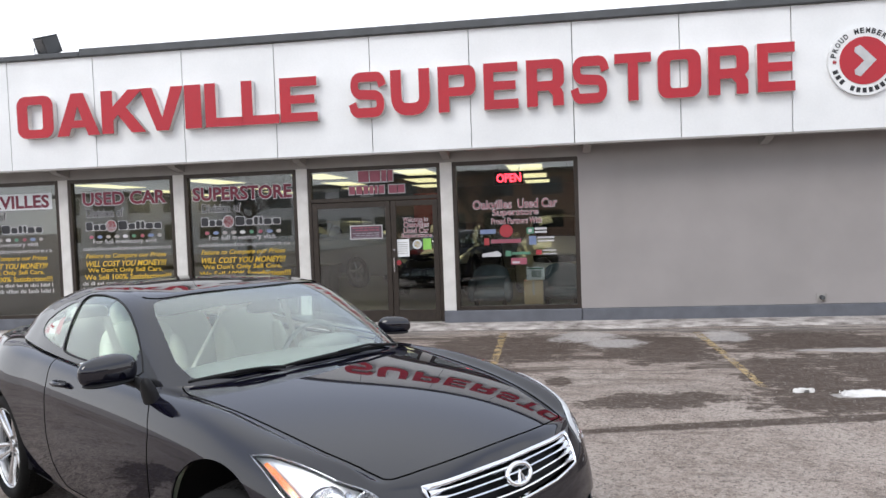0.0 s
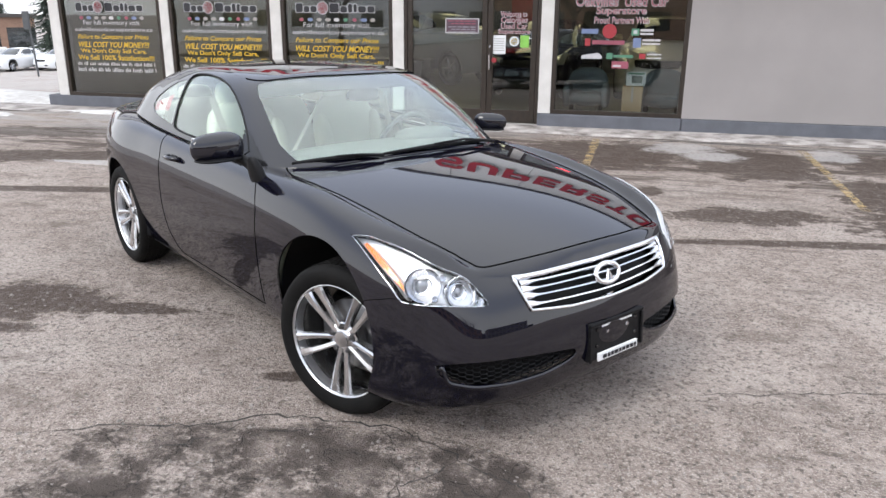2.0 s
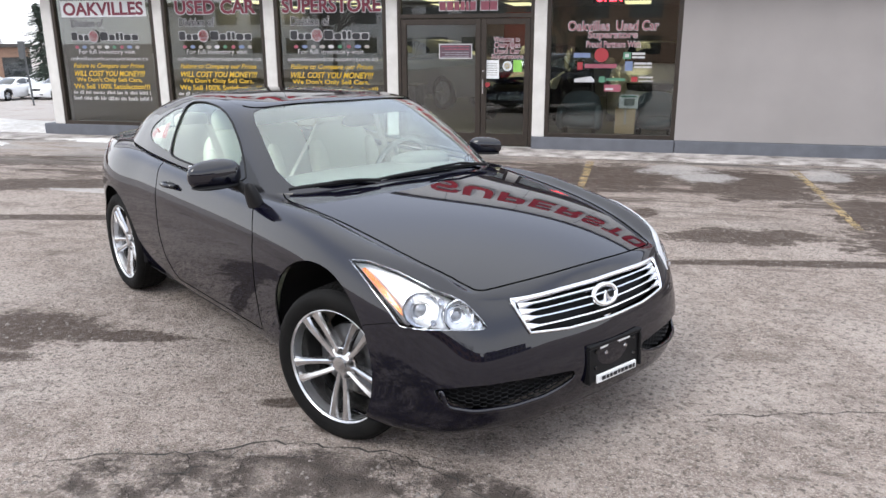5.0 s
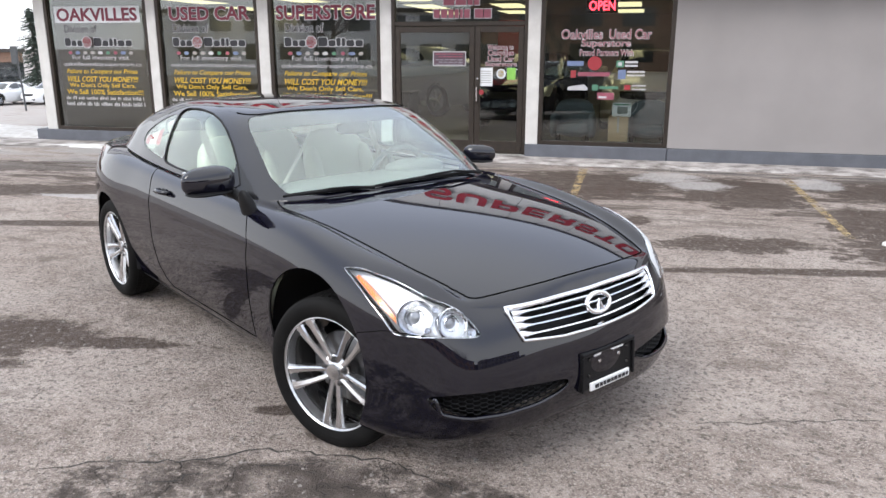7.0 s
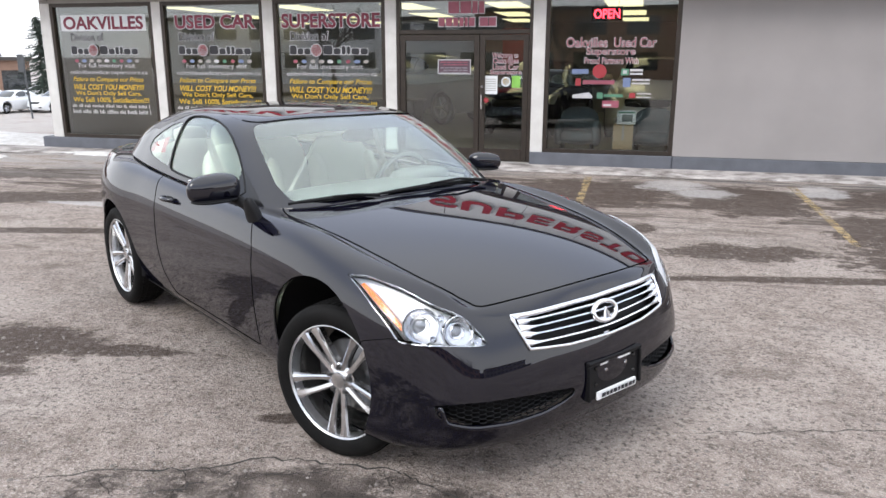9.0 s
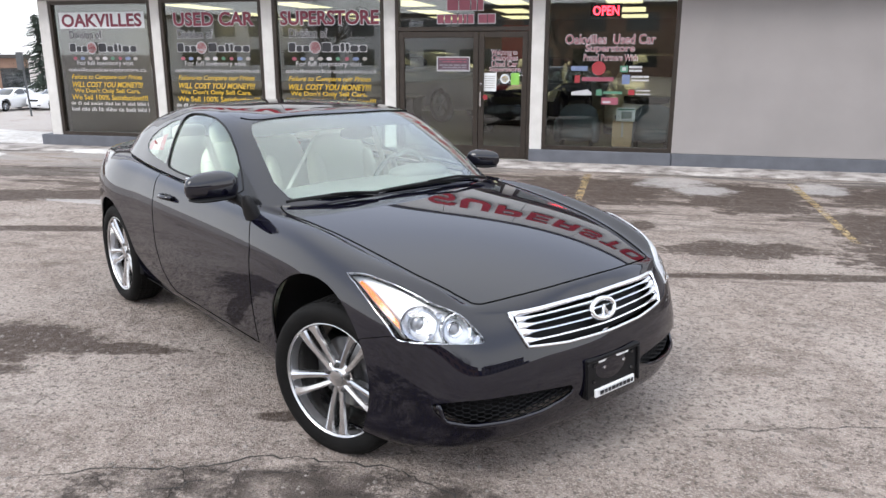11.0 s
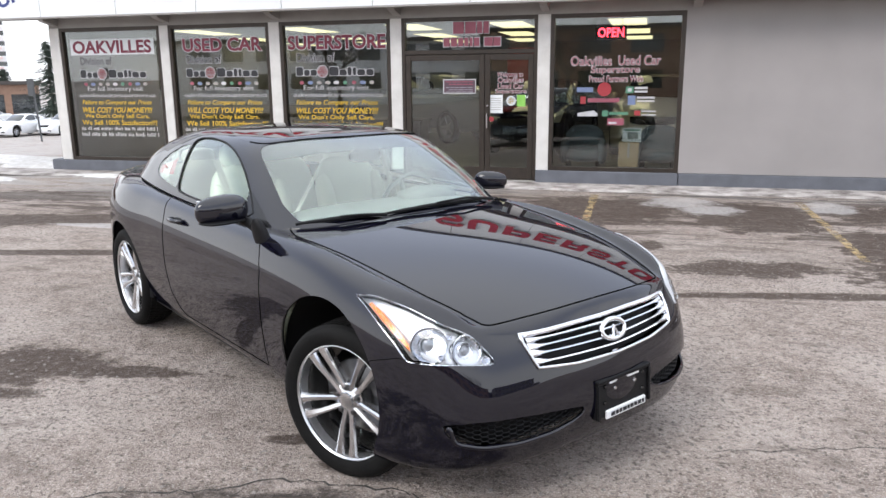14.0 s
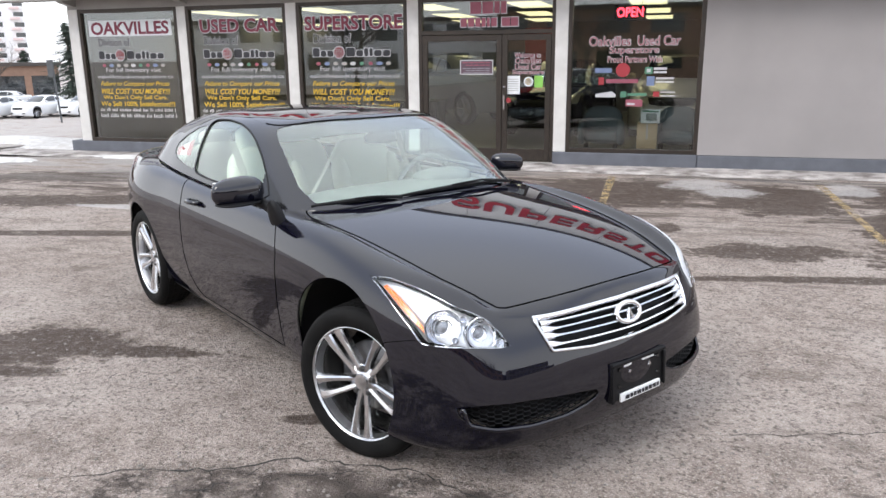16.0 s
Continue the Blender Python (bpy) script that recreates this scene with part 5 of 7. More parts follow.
def road_wheel(parent, x, y, side, turn=0.0):
    """Tyre, rim with five split spokes, hub, nuts and brake disc; its own axis points outward."""
    w = new("wheel")
    w.parent = parent
    w.matrix_basis = Matrix.Translation((x, y, 0.337)) @ pose(0, 0, 0, 0, 0, turn) @ pose(0, 0, 0, -90 * side, 0, 0)
    tyre = [(0.245, 0.085), (0.256, 0.099), (0.272, 0.107), (0.293, 0.111), (0.313, 0.108), (0.328, 0.097), (0.336, 0.080), (0.339, 0.05), (0.340, 0.0), (0.339, -0.05), (0.335, -0.08), (0.32, -0.105), (0.28, -0.112), (0.235, -0.09)]
    tb = spin(tyre, 72)
    # tread grooves: sunk rings and sipes
    for k in range(72):
        t = 2 * math.pi * k / 72
        for zz in (-0.055, -0.02, 0.02, 0.055):
            join(tb, box(-0.012, -0.005, -0.013, 0.012, 0.005, 0.013), Matrix.Translation((0.3385 * math.cos(t + zz), 0.3385 * math.sin(t + zz), zz)) @ pose(0, 0, 0, 0, 0, math.degrees(t + zz)) @ Matrix.Diagonal((0.25, 2.2, 1, 1)))
    part("tyre", tb, M_TYRE, w, "black road tyre with salt dust", smooth=40)
    part("rim", spin([(0.2575, 0.088), (0.2565, 0.097), (0.2525, 0.0985), (0.249, 0.0955), (0.246, 0.082), (0.241, 0.055), (0.2395, 0.045)], 72), M_RIMLIP, w, "bright machined rim lip", smooth=50)
    part("barrel", spin([(0.2395, 0.046), (0.233, 0.03), (0.231, 0.0), (0.222, -0.02), (0.205, -0.06), (0.21, -0.09), (0.236, -0.095)], 56), M_BARREL, w, "silver wheel barrel toned dark for the shade behind the spokes", smooth=50)
    for k in range(5):
        b = bmesh.new()
        for sg in (-1, 1):
            rows = []
            for t in np.linspace(0, 1, 14):
                r = 0.042 + t * 0.205
                mid = sg * (0.0155 + 0.006 * math.sin(t * 3.1) + 0.0225 * t ** 1.5)
                half = 0.0136 + 0.0025 * t + 0.0115 * t ** 5
                z = 0.056 + 0.006 * math.sin(t * 3.1) + 0.030 * t ** 1.6
                lo, hi = mid - half, mid + half
                ridge = mid + sg * half * 0.25
                rows.append([(r, lo, z - 0.010), (r, lo + half * 0.25, z), (r, ridge, z + 0.0045), (r, hi - half * 0.25, z), (r, hi, z - 0.010), (r, hi - half * 0.3, z - 0.042), (r, lo + half * 0.3, z - 0.042)])
            vs = [[b.verts.new(p) for p in row] for row in rows]
            n = len(vs[0])
            for p, q in zip(vs, vs[1:]):
                for i in range(n):
                    b.faces.new((p[i], p[(i + 1) % n], q[(i + 1) % n], q[i]))
            b.faces.new(vs[0][::-1])
            b.faces.new(vs[-1])
        bmesh.ops.recalc_face_normals(b, faces=b.faces[:])
        bmesh.ops.transform(b, matrix=pose(0, 0, 0, 0, 0, 72 * k + 54), verts=b.verts)
        part("spoke", b, M_ALLOY, w, smooth=24)
    part("hub", spin([(0.0, 0.066), (0.03, 0.066), (0.034, 0.062), (0.036, 0.060), (0.062, 0.056), (0.075, 0.048), (0.078, 0.02), (0.078, -0.01)], 40), M_ALLOY, w, smooth=40)
    part("hub_cap", spin([(0.0, 0.071), (0.024, 0.0705), (0.034, 0.069), (0.036, 0.062)], 32), M_ALLOY, w, "small silver centre cap", smooth=50)
    for k in range(5):
        t = radians(72 * k + 18)
        m = Matrix.Translation((0.0565 * math.cos(t), 0.0565 * math.sin(t), 0.05))
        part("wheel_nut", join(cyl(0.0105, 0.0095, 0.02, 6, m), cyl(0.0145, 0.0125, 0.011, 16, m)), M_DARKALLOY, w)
    part("brake_disc", spin([(0.0, -0.02), (0.155, -0.02), (0.16, -0.024), (0.16, -0.046), (0.155, -0.05), (0.0, -0.05)], 48), M_DARKALLOY, w, "dull brake disc toned dark for the shade inside the wheel", smooth=40)
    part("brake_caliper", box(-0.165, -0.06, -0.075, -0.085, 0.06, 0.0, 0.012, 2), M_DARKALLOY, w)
    return w


def rounded(sx, sy, sz, p=3.2, seg=20, rings=14):
    """A soft block: a superellipsoid of the half sizes given."""
    b = bmesh.new()
    bmesh.ops.create_uvsphere(b, u_segments=seg, v_segments=rings, radius=1)
    for v in b.verts:
        c = v.co
        n = (abs(c.x) ** p + abs(c.y) ** p + abs(c.z) ** p) ** (1 / p)
        v.co = (c.x / n * sx, c.y / n * sy, c.z / n * sz)
    return b


def coupe():
    car = thing("coupe", "glossy black two-door coupe parked on the asphalt before the shop", "car", pose(*CAR_AT[:2], 0, 0, 0, CAR_TURN))
    sh = Shell(BODY, 400, 120, [HEADLIGHT, HEADLIGHT_GLEAM, GRILLE, BONNET, INTAKE, DOOR, SILL, BUMPER, TAILLIGHT, FRONT_ARCH, REAR_ARCH])
    s, v, p = sh.cs, sh.cv, sh.cp
    arch = inside(FRONT_ARCH, s, v) | inside(REAR_ARCH, s, v)
    hole = cabin_hole(p)
    head, grille, intake, tail = (inside(q, s, v) for q in (HEADLIGHT, GRILLE, INTAKE, TAILLIGHT))
    bonnet = inside(BONNET, s, v)
    door, sill, bump = inside(DOOR, s, v), inside(SILL, s, v), inside(BUMPER, s, v)
    free = ~(arch | hole | head | grille | intake | tail)
    bonnet &= free
    cowl = free & ~bonnet & (v > 5.75) & (p[:, 0] > -0.9) & (p[:, 0] < -0.45) & (np.abs(p[:, 1]) < 0.68)
    rest = free & ~bonnet & ~cowl
    door_f = rest & door
    sill_f = rest & ~door_f & sill
    bump_f = rest & ~door_f & ~sill_f & bump
    rest &= ~(door_f | sill_f | bump_f)
    fender = rest & (s < 2.6)
    rear = rest & ~fender
    bootlid = rear & (v > 5.25) & (p[:, 0] < -3.12)
    rear_bump = rear & ~bootlid & (p[:, 0] < -3.35) & (v < 3.9)
    quarter = rear & ~bootlid & ~rear_bump
    sheet("bonnet", sh.cut(bonnet, (1, -1)), M_PAINT, car, "glossy black bonnet")
    sheet("front_bumper", sh.cut(bump_f, (1, -1)), M_PAINT, car, "glossy black front bumper")
    sheet("boot_lid", sh.cut(bootlid, (1, -1)), M_PAINT, car)
    sheet("rear_bumper", sh.cut(rear_bump, (1, -1)), M_PAINT, car)
    for sd in (1, -1):
        sheet("cowl", sh.cut(cowl, (sd,), 0.0004, 0.004, -0.001), M_PAINT, car, "black wiper cowl")
        sheet("front_wing", sh.cut(fender, (sd,)), M_PAINT, car)
        sheet("door", sh.cut(door_f, (sd,)), M_PAINT, car)
        sheet("sill", sh.cut(sill_f, (sd,)), M_PAINT, car)
        sheet("rear_wing", sh.cut(quarter, (sd,)), M_PAINT, car)
        sheet("tail_light", sh.cut(tail, (sd,), 0.001), M_REDLENS, car, "red tail light lens")
    # rubber seals that fill the joints
    for sd in (1, -1):
        part("bonnet_seal", tube(surface_line([q for q in BONNET[1:-5]], sd, -0.0014, 170), 0.0044, 6), M_SEAL, car, smooth=True)
        part("door_seal", tube(surface_line([q for q in DOOR if q[1] < 5.6], sd, -0.0012, 110), 0.0036, 6), M_SEAL, car, smooth=True)
        part("bumper_seal", tube(surface_line([(0.93, 3.55), (1.03, 3.45), (1.17, 3.10), (1.23, 2.6)], sd, -0.0016, 24), 0.0024, 6), M_SEAL, car, smooth=True)
    # dark lining just under the panels, so that the joints read as gaps
    sheet("lining", sh.cut(free, (1, -1), 0, 0, -0.013), M_BLACKPLASTIC, car)
    # ---- grille
    g = part_grille(car, sh, grille)
    for sd in (1, -1):
        sheet("intake_back", sh.cut(intake, (sd,), 0, 0, -0.05), M_BLACKPLASTIC, car, "dark lower air intake")
        intake_mesh(car, sd)
        headlight(car, sh, head, sd)
    # strip added on the left wing only, white for the lamp's bright gleam
    edge = inside(HEADLIGHT_GLEAM, s, v) & free
    sheet("headlight_gleam", sh.cut(edge, (1,), 0, 0, 0.006, 0.004), M_LAMPGLEAM, car, "white strip added over the left wing for the headlight's gleam")
    plate_holder(car)
    # ---- arches and floor
    for x, ax, az in ((0.0485, -0.055, 0.387), (-2.675, -2.71, 0.350)):
        for sd in (1, -1):
            b = bmesh.new()
            rows = [[b.verts.new((ax + r * math.cos(radians(a)), sd * y, az + r * math.sin(radians(a)))) for a in range(-13, 194, 9)] for y, r in ((0.87, 0.386), (0.855, 0.405), (0.6, 0.405), (0.55, 0.39))]
            for q, r in zip(rows, rows[1:]):
                for i in range(len(q) - 1):
                    b.faces.new((q[i], q[i + 1], r[i + 1], r[i]))
            part("arch_liner", b, M_BLACKPLASTIC, car, smooth=40)
            road_wheel(car, x, sd * (0.795 if x > 0 else 0.79), sd, 17.0 if x > 0 else 0)
    part("underbody", box(-3.55, -0.56, 0.20, 0.62, 0.56, 0.30, 0.03), M_BLACKPLASTIC, car)
    part("underbody", box(-2.4, -0.82, 0.21, -0.45, 0.82, 0.26, 0.01), M_BLACKPLASTIC, car)
    cabin(car)
    return car


def surface_line(line, sd, lift, n):
    """Evenly spaced points over the body's skin along a line on it."""
    p = np.array(line, float)
    d = np.concatenate([[0], np.cumsum(np.hypot(np.diff(p[:, 0]), np.diff(p[:, 1]) * 0.15))])
    t = np.linspace(0, d[-1], n * 2)
    s0, v0 = np.interp(t, d, p[:, 0]), np.interp(t, d, p[:, 1])
    q, w = BODY.place(s0, v0), BODY.normal(s0, v0)
    w *= np.sign((w * (q - np.array([-1.5, 0, 0.5]))).sum(1))[:, None]
    return even([tuple(a * (1, sd, 1)) for a in q + w * lift], n, False)


def part_grille(car, sh, mask):
    g = new("grille")
    g.parent = car
    sheet("grille_back", sh.cut(mask, (1, -1), 0, 0, -0.045), M_BLACKPLASTIC, g, "dark grille backing")
    half = np.array(GRILLE[1:5])
    # chrome surround
    line = []
    for (a, b), (c, d) in zip([(0, 4.46)] + [tuple(q) for q in half], [tuple(q) for q in half] + [(0, 3.40)]):
        for t in np.linspace(0, 1, 9)[:-1]:
            line.append((a + (c - a) * t, b + (d - b) * t))
    line.append((0, 3.40))
    S, V = np.array([q[0] for q in line]), np.array([q[1] for q in line])
    P = BODY.place(S, V)
    N = BODY.normal(S, V)
    N *= np.sign(N[:, :1] + 1e-9)
    out = P + N * 0.004
    loop = [tuple(q) for q in out] + [(q[0], -q[1], q[2]) for q in out[::-1][1:-1]]
    rads = [0.0115 if q[1] > 4.3 else 0.0065 for q in line]
    rads = rads + rads[::-1][1:-1]
    part("surround", tube(loop, rads, 10, True), M_CHROME, g, "bright chrome grille surround", smooth=True)
    # five slats that follow the nose
    for k in range(4):
        f = (k + 1) / 5
        v0 = 4.46 + (3.40 - 4.46) * f
        lim = 0.57 + (0.475 - 0.57) * f - 0.012
        rows = []
        for s0 in np.linspace(-lim, lim, 41):
            a = abs(s0)
            vv = v0 + 0.06 * (a / 0.55) ** 2 * (1 if f > 0.5 else 0.4)
            q = BODY.place(np.array([a]), np.array([vv]))[0]
            n = BODY.normal(np.array([max(a, 0.01)]), np.array([vv]))[0]
            n *= np.sign(n[0])
            if s0 < 0:
                q, n = q * (1, -1, 1), n * (1, -1, 1)
            thick = 0.0062 + 0.013 * max(0, (a - lim + 0.10) / 0.10) ** 1.5
            up = np.array([-n[2], 0, n[0]])
            up /= np.linalg.norm(up)
            rows.append([q - n * 0.004 + up * thick, q + n * 0.003 + up * thick * 0.4, q + n * 0.003 - up * thick * 0.5, q - n * 0.006 - up * thick, q - n * 0.032 - up * thick * 0.8, q - n * 0.032 + up * thick * 0.8])
        b = bmesh.new()
        vs = [[b.verts.new(q) for q in r] for r in rows]
        for p, q in zip(vs, vs[1:]):
            for i in range(6):
                b.faces.new((p[i], p[(i + 1) % 6], q[(i + 1) % 6], q[i]))
        b.faces.new(vs[0])
        b.faces.new(vs[-1])
        bmesh.ops.recalc_face_normals(b, faces=b.faces[:])
        part("slat", b, M_CHROME, g, smooth=50)
    # the oval maker's badge, kept as a plain ring with a wedge
    em = new("badge")
    em.parent = g
    q = BODY.place(np.array([0.0]), np.array([4.02]))[0]
    em.matrix_basis = Matrix.Translation((q[0] + 0.012, 0, q[2])) @ pose(0, 0, 0, 0, -22, 0)
    ring = [(0, 0.072 * math.cos(t), 0.040 * math.sin(t)) for t in (2 * math.pi * k / 40 for k in range(40))]
    part("ring", tube(ring, 0.0105, 10, True), M_CHROME, em, "chrome oval ring", smooth=True)
    b = tube([(0.002, -0.020, -0.038), (0.006, 0.0, 0.012), (0.002, 0.020, -0.038)], [0.008, 0.005, 0.008], 8)
    part("wedge", b, M_CHROME, em, smooth=50)
    return g


def even(pts, n, closed=True):
    """The same line with n evenly spaced points."""
    p = np.array(pts + ([pts[0]] if closed else []), float)
    d = np.concatenate([[0], np.cumsum(np.linalg.norm(np.diff(p, axis=0), axis=1))])
    t = np.linspace(0, d[-1], n, endpoint=not closed)
    return [tuple(np.interp(t, d, p[:, k])[i] for k in range(3)) for i in range(n)]


def intake_mesh(car, sd):
    """The honeycomb of the lower intake and its lower lip."""
    b = bmesh.new()
    pitch = 0.034
    for i in range(20):
        for j in range(6):
            s0, z0 = 0.21 + i * pitch * 0.9, 0.29 + (j + (0.5 if i % 2 else 0)) * pitch * 0.62
            vz = np.linspace(1.4, 3.0, 60)
            col = BODY.place(np.full_like(vz, s0), vz)
            v0 = float(np.interp(z0, col[:, 2], vz))
            if not inside(INTAKE, np.array([s0]), np.array([v0]))[0]:
                continue
            ring = []
            for k in range(6):
                a = radians(60 * k)
                ss, zz = s0 + pitch * 0.62 * math.cos(a), z0 + pitch * 0.36 * math.sin(a)
                vv = float(np.interp(zz, col[:, 2], vz))
                q = BODY.place(np.array([ss]), np.array([vv]))[0]
                n = BODY.normal(np.array([ss]), np.array([vv]))[0]
                n *= np.sign(n[0])
                ring.append(tuple((q - n * 0.028) * (1, sd, 1)))
            join(b, tube(ring, 0.0032, 4, True))
    part("intake_mesh", b, M_BLACKPLASTIC, car, "black honeycomb intake mesh")
    low = [q for q in INTAKE if q[1] < 2.1 or q[0] > 0.75 or q[0] < 0.25]
    low = sorted(low, key=lambda q: q[0])
    pts, rr = [], []
    for s0, v0 in low[::2]:
        if v0 > 2.36:
            continue
        q = BODY.place(np.array([s0]), np.array([v0]))[0]
        n = BODY.normal(np.array([s0]), np.array([v0]))[0]
        n *= np.sign(n[0])
        pts.append(tuple((q + n * 0.001) * (1, sd, 1)))
        rr.append(0.011)
    pts = even(pts, 40, False)
    part("intake_lip", tube(pts, [0.010 * min(1, 0.08 + k / 7, 0.08 + (39 - k) / 7) for k in range(40)], 8), M_PAINT, car, smooth=True)


def headlight(car, sh, mask, sd):
    h = new("headlight")
    h.parent = car
    tagged(h, "clear headlight with chrome reflectors and an amber side strip")
    lens = sheet("lens", sh.cut(mask, (sd,), 0.001, 0, 0.0, 0.003), M_LENS, h, "clear lens")
    lens.visible_shadow = False
    sheet("bucket", sh.cut(mask, (sd,), 0.0, 0.0, -0.045), M_HEADLAMP, h, "bright silver reflector housing")
    # rim of the housing
    pts = []
    for s0, v0 in HEADLIGHT:
        q = BODY.place(np.array([s0]), np.array([v0]))[0]
        n = BODY.normal(np.array([s0]), np.array([v0]))[0]
        n *= np.sign((n * (q - np.array([-0.5, 0, 0.5]))).sum())
        pts.append(tuple((q - n * 0.004) * (1, sd, 1)))
    part("rim", tube(even(pts, 60), 0.0034, 6, True), M_CHROME, h, smooth=True)

    def at(s0, v0, depth):
        q = BODY.place(np.array([s0]), np.array([v0]))[0]
        n = BODY.normal(np.array([s0]), np.array([v0]))[0]
        n *= np.sign((n * (q - np.array([-0.5, 0, 0.5]))).sum())
        return Vector((q - n * depth) * (1, sd, 1)), Vector(n * (1, sd, 1))
    for s0, v0, r in ((0.928, 3.96, 0.070), (0.775, 4.06, 0.060)):
        c, n = at(s0, v0, 0.05)
        ahead = (n + Vector((0.55, 0, -0.1))).normalized()
        m = Matrix.Translation(c) @ ahead.to_track_quat("Z", "Y").to_matrix().to_4x4()
        part("reflector", spin([(r * 0.98, 0.032), (r, 0.036), (r * 1.05, 0.03), (r * 1.02, 0.0), (r * 0.92, 0.016), (r * 0.70, 0.0), (r * 0.46, -0.008), (r * 0.44, 0.01)], 20, m), M_CHROME, h)
        part("bezel", spin([(r * 0.50, 0.002), (r * 0.54, 0.016), (r * 0.46, 0.020), (r * 0.42, 0.006)], 28, m), M_CHROME, h, smooth=40)
        b = bmesh.new()
        bmesh.ops.create_uvsphere(b, u_segments=24, v_segments=14, radius=r * 0.43)
        bmesh.ops.transform(b, matrix=m @ Matrix.Diagonal((1, 1, 0.55, 1)), verts=b.verts)
        part("projector_lens", b, M_PROJECTOR, h, "glass projector lens", smooth=True)
    for s0, v0, r in ((0.690, 3.84, 0.018), (0.848, 4.30, 0.014), (0.855, 3.72, 0.013)):
        c, n = at(s0, v0, 0.030)
        m = Matrix.Translation(c) @ n.to_track_quat("Z", "Y").to_matrix().to_4x4()
        part("bulb_cup", spin([(r, 0.012), (r * 0.9, 0.014), (r * 0.55, -0.004), (r * 0.2, 0.004), (0.0, 0.008)], 14, m), M_CHROME, h)
    # amber strip along the outer edge
    rows = []
    for t in np.linspace(0, 1, 14):
        s0 = 1.25 + (0.985 - 1.25) * t
        v0 = 4.42 + (3.66 - 4.42) * t ** 1.05
        wv = 0.06 + 0.10 * math.sin(math.pi * min(1, t * 0.9 + 0.1))
        a, _ = at(s0 - 0.005, v0 + wv, 0.03)
        c, _ = at(s0, v0 - 0.01, 0.022)
        rows.append((a, c))
    b = bmesh.new()
    vs = [(b.verts.new(a), b.verts.new(c)) for a, c in rows]
    for p, q in zip(vs, vs[1:]):
        b.faces.new((p[0], p[1], q[1], q[0]))
    part("amber_strip", b, M_AMBER, h, "amber side reflector strip", smooth=True)


def plate_holder(car):
    t = new("plate_holder")
    t.parent = car
    t.matrix_basis = Matrix.Translation((0.832, 0.015, 0.392)) @ pose(0, 0, 0, 0, -3, 0)
    tagged(t, "black plastic number plate holder with a white dealer strip")
    part("back", box(-0.02, -0.175, -0.085, 0.012, 0.175, 0.085, 0.006, 2), M_BLACKPLASTIC, t)
    part("rim", box(0.0125, -0.175, 0.066, 0.022, 0.175, 0.085, 0.004), M_BLACKPLASTIC, t)
    part("rim", box(0.0125, -0.175, -0.085, 0.022, -0.160, 0.0655, 0.003), M_BLACKPLASTIC, t)
    part("rim", box(0.0125, 0.160, -0.085, 0.022, 0.175, 0.0655, 0.003), M_BLACKPLASTIC, t)
    part("dealer_strip", box(0.0125, -0.125, -0.088, 0.024, 0.135, -0.052, 0.003), M_WHITEPLATE, t, "white dealer strip")
    bb = bars(-0.105, 0.115, -0.078, -0.062, 0, 9, 77, 0.002)
    bmesh.ops.transform(bb, matrix=Matrix.Translation((0.0265, 0.005, 0)) @ pose(0, 0, 0, 0, 0, 90), verts=bb.verts)
    part("strip_mark", bb, M_DARKINK, t)
    for y, z in ((-0.125, -0.02), (0.125, 0.05), (-0.125, 0.05), (0.125, -0.02), (-0.06, 0.03), (0.07, 0.03)):
        part("screw", cyl(0.009, 0.007, 0.005, 12, Matrix.Translation((0.0125, y, z)) @ pose(0, 0, 0, 0, 90, 0)), M_ALLOY if abs(y) < 0.1 else M_GLOSSBLACK, t)
    part("film_scrap", box(0.0125, -0.095, 0.055, 0.0145, 0.10, 0.064), M_WHITEPLATE, t, "torn strip of clear film")


